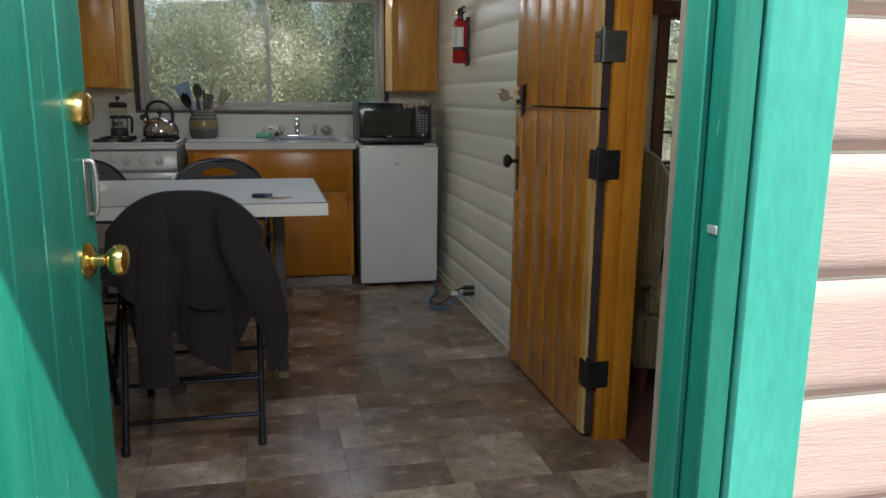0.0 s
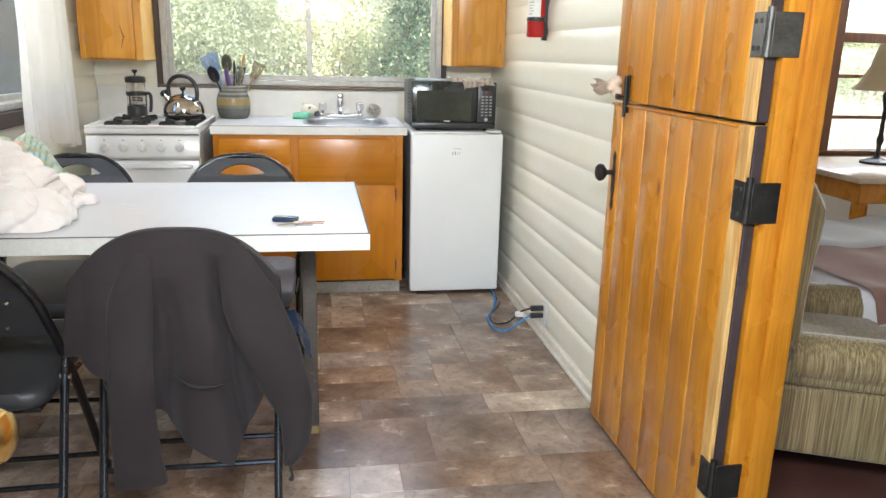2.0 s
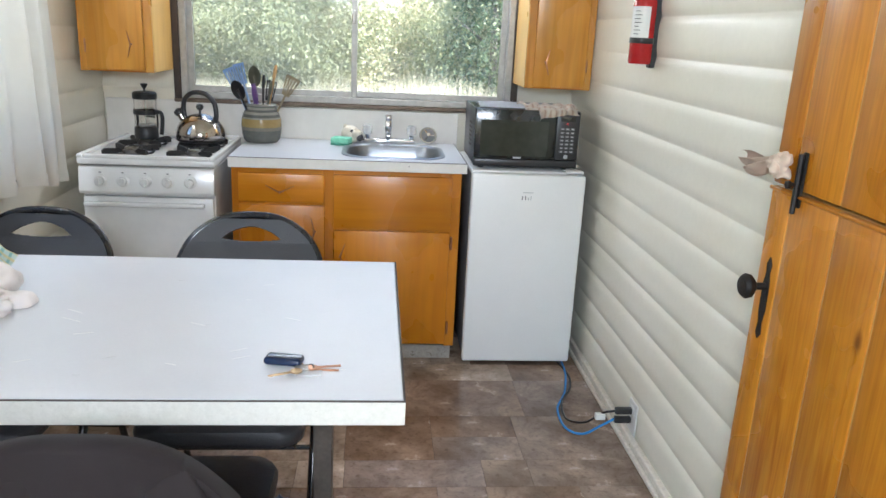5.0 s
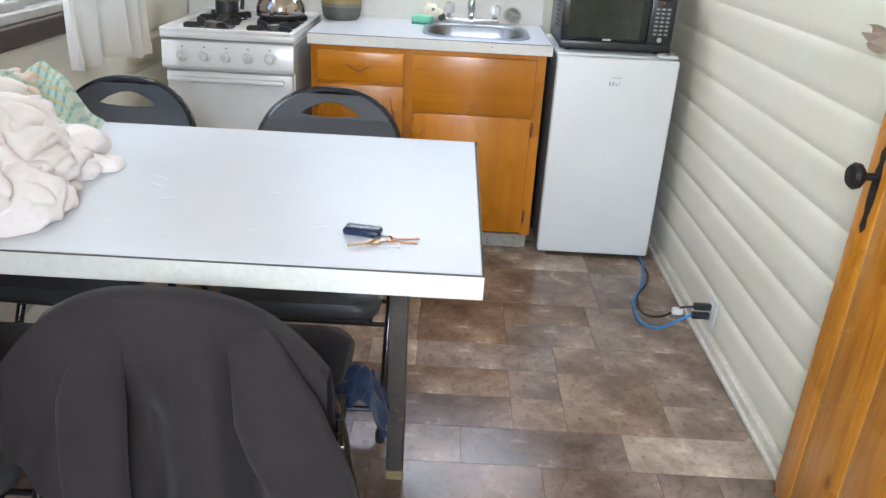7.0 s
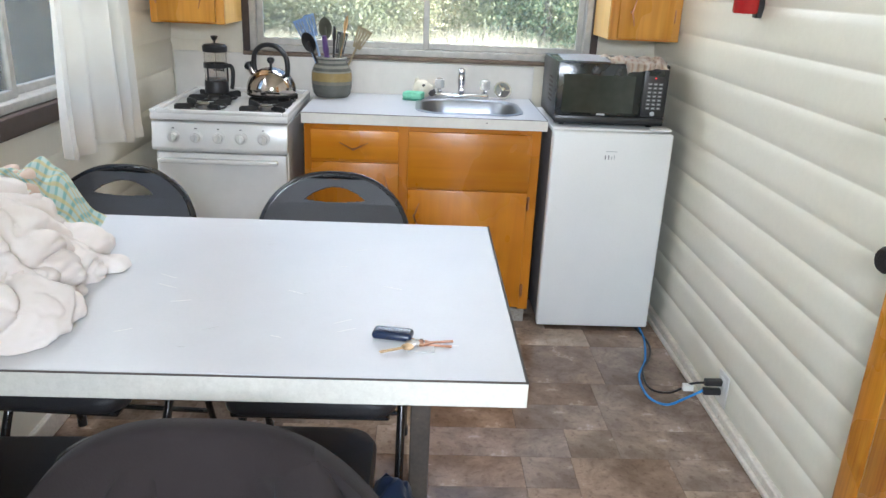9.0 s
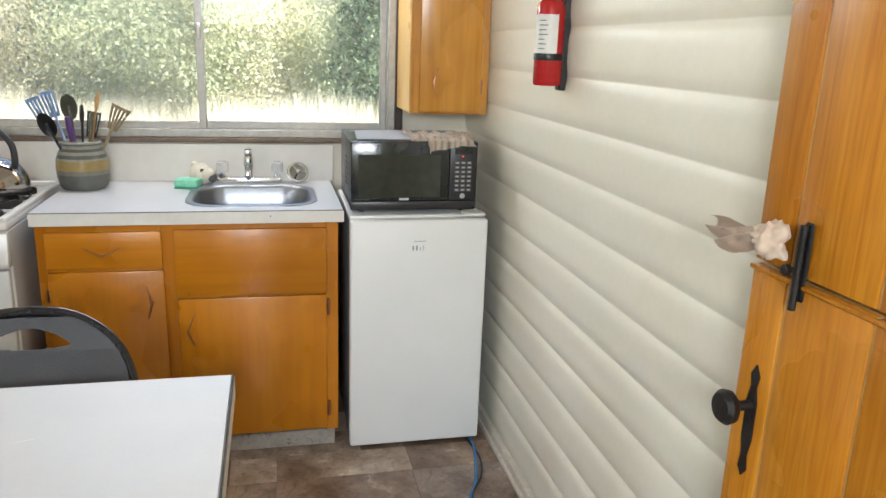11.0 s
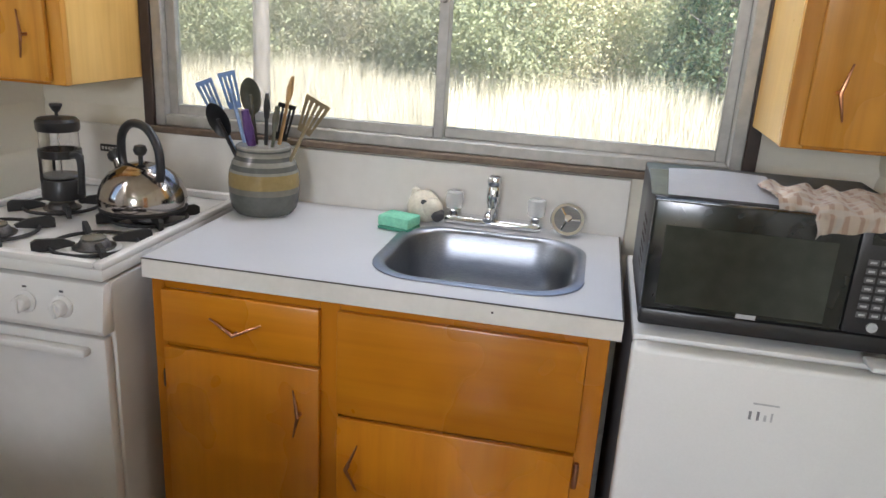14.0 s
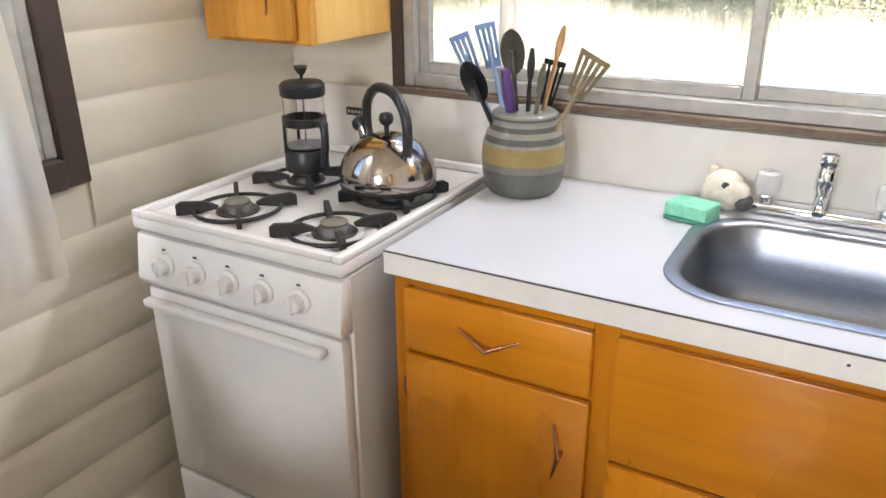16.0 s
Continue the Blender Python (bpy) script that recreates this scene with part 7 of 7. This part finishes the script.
# ---- outdoors ----
def leaf_mesh(name, kind, seed, count, radius, height, material):
    """A crown of single leaves in clumps, with gaps and an uneven outline."""
    rng = np.random.default_rng(seed)
    if kind == "conifer":
        lev = rng.random(count) ** 0.8
        z = height * (0.06 + 0.94 * lev)
        whorl = np.round(lev * 16) / 16
        rad = radius * (1 - lev) * (0.25 + 0.75 * rng.random(count)) + 0.1
        ang = np.round(rng.random(count) * 9) / 9 * 6.283 + whorl * 40 + rng.normal(0, 0.16, count)
        c = np.stack([np.cos(ang) * rad, np.sin(ang) * rad, z - rad * 0.35 + rng.normal(0, 0.05, count)], 1)
        size = 0.06 + 0.07 * rng.random(count)
    else:
        k = 46
        cl = rng.normal(0, 1, (k, 3))
        cl /= np.linalg.norm(cl, axis=1)[:, None]
        cl *= (0.45 + 0.55 * rng.random((k, 1)))
        cl = cl * np.array([radius, radius, height * 0.5]) + np.array([0, 0, height * 0.52])
        who = rng.integers(0, k, count)
        c = cl[who] + rng.normal(0, 1, (count, 3)) * radius * 0.17
        c[:, 2] = np.maximum(c[:, 2], 0.05)
        size = 0.016 + 0.025 * rng.random(count)
    d1 = rng.normal(0, 1, (count, 3))
    d1 /= np.linalg.norm(d1, axis=1)[:, None]
    d2 = np.cross(d1, rng.normal(0, 1, (count, 3)))
    d2 /= np.linalg.norm(d2, axis=1)[:, None]
    s = size[:, None]
    wide = 0.28 if kind == "conifer" else 0.6
    vs = np.stack([c - d1 * s, c + d2 * s * wide, c + d1 * s, c - d2 * s * wide], 1).reshape(-1, 3)
    me = bpy.data.meshes.new(name)
    me.from_pydata(vs.tolist(), [], np.arange(count * 4).reshape(-1, 4).tolist())
    me.materials.append(M[material])
    return me


def trees():
    """Bushes, broadleaf trees and conifers behind the cabin."""
    rnd = random.Random(12)
    G = -0.35
    kinds = {"bush": leaf_mesh("crown", "bush", 1, 27000, 1.5, 2.8, "leaf"), "bush2": leaf_mesh("crown", "bush", 2, 27000, 1.6, 3.0, "leaf2"), "tree": leaf_mesh("crown", "bush", 3, 26000, 2.2, 6.5, "leaf"), "fir": leaf_mesh("crown", "conifer", 4, 14000, 2.1, 9.0, "needle"), "fir2": leaf_mesh("crown", "conifer", 5, 14000, 2.4, 11.0, "needle")}
    bark = {}

    def trunk(key, h, r):
        if key not in bark:
            bm = tube([(0.04 * math.sin(q * 1.7), 0.03 * math.cos(q * 2.1), h * q / 6) for q in range(7)], [r * (1 - 0.85 * q / 6) for q in range(7)], 9)
            for k in range(9):
                a, z = k * 2.4, h * (0.18 + 0.08 * k)
                tube([(0, 0, z), (0.5 * h * 0.18 * math.cos(a), 0.5 * h * 0.18 * math.sin(a), z + h * 0.06), (h * 0.16 * math.cos(a), h * 0.16 * math.sin(a), z + h * 0.10)], [r * 0.35, r * 0.2, r * 0.08], 5, into=bm)
            bark[key] = finish(bm, "trunk")
            bark[key].materials.append(M["bark"])
        return bark[key]

    def plant(key, x, y, sc, name, label, cat):
        t = new(name)
        ROOT[t.name] = Vector((0, 0, 0))
        h, r = {"bush": (2.2, 0.05), "bush2": (2.4, 0.05), "tree": (6.0, 0.13), "fir": (9.0, 0.15), "fir2": (11.0, 0.18)}[key]
        a = new("trunk", trunk(key, h, r))
        a.parent = t
        b = new("crown", kinds[key])
        b.parent = t
        t.matrix_basis = pose(x, y, G, 0, 0, rnd.uniform(0, 360)) @ Matrix.Diagonal((sc, sc, sc, 1))
        tagged(t, label, cat, "trees and bushes round the cabin")
    # north side, seen through the kitchen and bedroom windows
    for i in range(17):
        x = -9 + i * 1.55 + rnd.uniform(-0.4, 0.4)
        plant("bush2" if i % 3 == 0 else "bush", x, 17.5 + rnd.uniform(-1.2, 1.4), rnd.uniform(0.9, 1.3), "bush", "sunlit leafy bush at the edge of the meadow", "bush")
    for i in range(14):
        x = -12 + i * 2.3 + rnd.uniform(-0.6, 0.6)
        plant("tree", x, 21.5 + rnd.uniform(-1.2, 1.6), rnd.uniform(0.8, 1.15), "broadleaf_tree", "sunlit broadleaf tree behind the bushes", "tree")
    for i in range(13):
        x = -14 + i * 2.9 + rnd.uniform(-0.8, 0.8)
        plant("fir" if i % 2 else "fir2", x, 26 + rnd.uniform(-1.5, 2.0), rnd.uniform(0.9, 1.2), "conifer_tree", "dark green conifer in the wood", "tree")
    for x, y, s in ((3.6, 17.2, 0.75), (5.0, 18.2, 0.85), (-3.6, 18.4, 0.7), (8.2, 17.6, 0.8), (10.5, 18.0, 0.8), (2.5, 16.2, 0.62)):
        plant("fir", x, y, s, "conifer_tree", "dark green conifer at the edge of the meadow", "tree")
    # west side, seen through the side window
    for i in range(9):
        plant("bush" if i % 2 else "bush2", -8.5 + rnd.uniform(-1, 1), -1 + i * 1.9, rnd.uniform(0.8, 1.1), "bush", "sunlit leafy bush beside the cabin", "bush")
    for i in range(7):
        plant("tree" if i % 2 else "fir", -12.5 + rnd.uniform(-1, 1), -2 + i * 2.8, rnd.uniform(0.8, 1.1), "broadleaf_tree" if i % 2 else "conifer_tree", "tall tree beside the cabin", "tree")
    pole = thing("dead_trunk", (-3.0, 10.8, G), "grey bare dead tree trunk standing in the meadow", "tree trunk")
    part("trunk", tube([(-3.0 + 0.02 * math.sin(k), 10.8, G + k * 0.8) for k in range(9)], [0.10 - 0.006 * k for k in range(9)], 10), "bark", pole)


def grass():
    """Tall dry grass over the meadow."""
    rng = np.random.default_rng(7)
    n = 130000
    x = rng.uniform(-9, 11, n)
    y = 5.6 + 11.5 * rng.random(n) ** 0.9
    m2 = 9000
    x[:m2] = rng.uniform(-8, -1.6, m2)
    y[:m2] = rng.uniform(-1, 8, m2)
    h = rng.uniform(0.45, 1.15, n) * (0.75 + 0.35 * np.sin(x * 1.3) * np.cos(y * 0.9))
    a = rng.uniform(0, 6.283, n)
    w = rng.uniform(0.004, 0.010, n)
    lean = rng.normal(0, 0.16, (n, 2)) * h[:, None]
    z = np.full(n, -0.36)
    b0 = np.stack([x - np.cos(a) * w, y - np.sin(a) * w, z], 1)
    b1 = np.stack([x + np.cos(a) * w, y + np.sin(a) * w, z], 1)
    tp = np.stack([x + lean[:, 0], y + lean[:, 1], z + h], 1)
    vs = np.stack([b0, b1, tp], 1).reshape(-1, 3)
    me = bpy.data.meshes.new("meadow_grass")
    me.from_pydata(vs.tolist(), [], np.arange(n * 3).reshape(-1, 3).tolist())
    me.materials.append(M["straw"])
    tagged(new("meadow_grass", me), "tall dry straw-coloured meadow grass", "grass", kind="stuff")


def ground():
    bm = bmesh.new()
    k = 24
    g = [[bm.verts.new((-400 + 800 * i / k, -400 + 800 * j / k, -0.36)) for i in range(k + 1)] for j in range(k + 1)]
    for j in range(k):
        for i in range(k):
            bm.faces.new((g[j][i], g[j][i + 1], g[j + 1][i + 1], g[j + 1][i]))
    part("ground", bm, "earth", None, "dry meadow ground reaching to the woods", "structure", smooth=0)


ground()
kitchen_window()
west_window()
bedroom_window()
curtain_rod()
curtain(3.59, 4.12, 0.838, 3, 0.055)
curtain(2.62, 3.14, 0.83, 5)
entry_frame()
entry_door()
inner_frame()
dutch_door()
base_cabinet()
counter_top()
sink()
faucet()
small_sink_things()
stove()
kettle()
french_press()
shrink(bpy.data.objects["kettle"], 0.89)
shrink(bpy.data.objects["french_press"], 0.93)
maker_badge()
crock()
bpy.data.objects["utensil_crock"].scale = (1.0, 1.0, 0.94)
fridge()
microwave()
upper_cabinet(0.943, 1.232, 4.672, 1.168, False, "wall cabinets")
upper_cabinet(-0.905, -0.612, 4.668, 1.165, True, "wall cabinets")
light_bar()
extinguisher()
outlet()
table()
chairs()
hoodie()
keys()
towels()
for heap in [ob for ob in bpy.data.objects if ob.type == 'EMPTY' and ob.name.split(".")[0] in ("bath_towel", "hand_towel", "washcloth")]:
    heap.scale = (1, 1, 0.79)
for cloth_ob in [ob for ob in bpy.data.objects if ob.type == 'EMPTY' and ob.name.split(".")[0] == "plaid_towel"]:
    cloth_ob.location.z -= 0.012
door_rag()
armchair()
bed()
desk()
trees()
grass()
tile_floor()
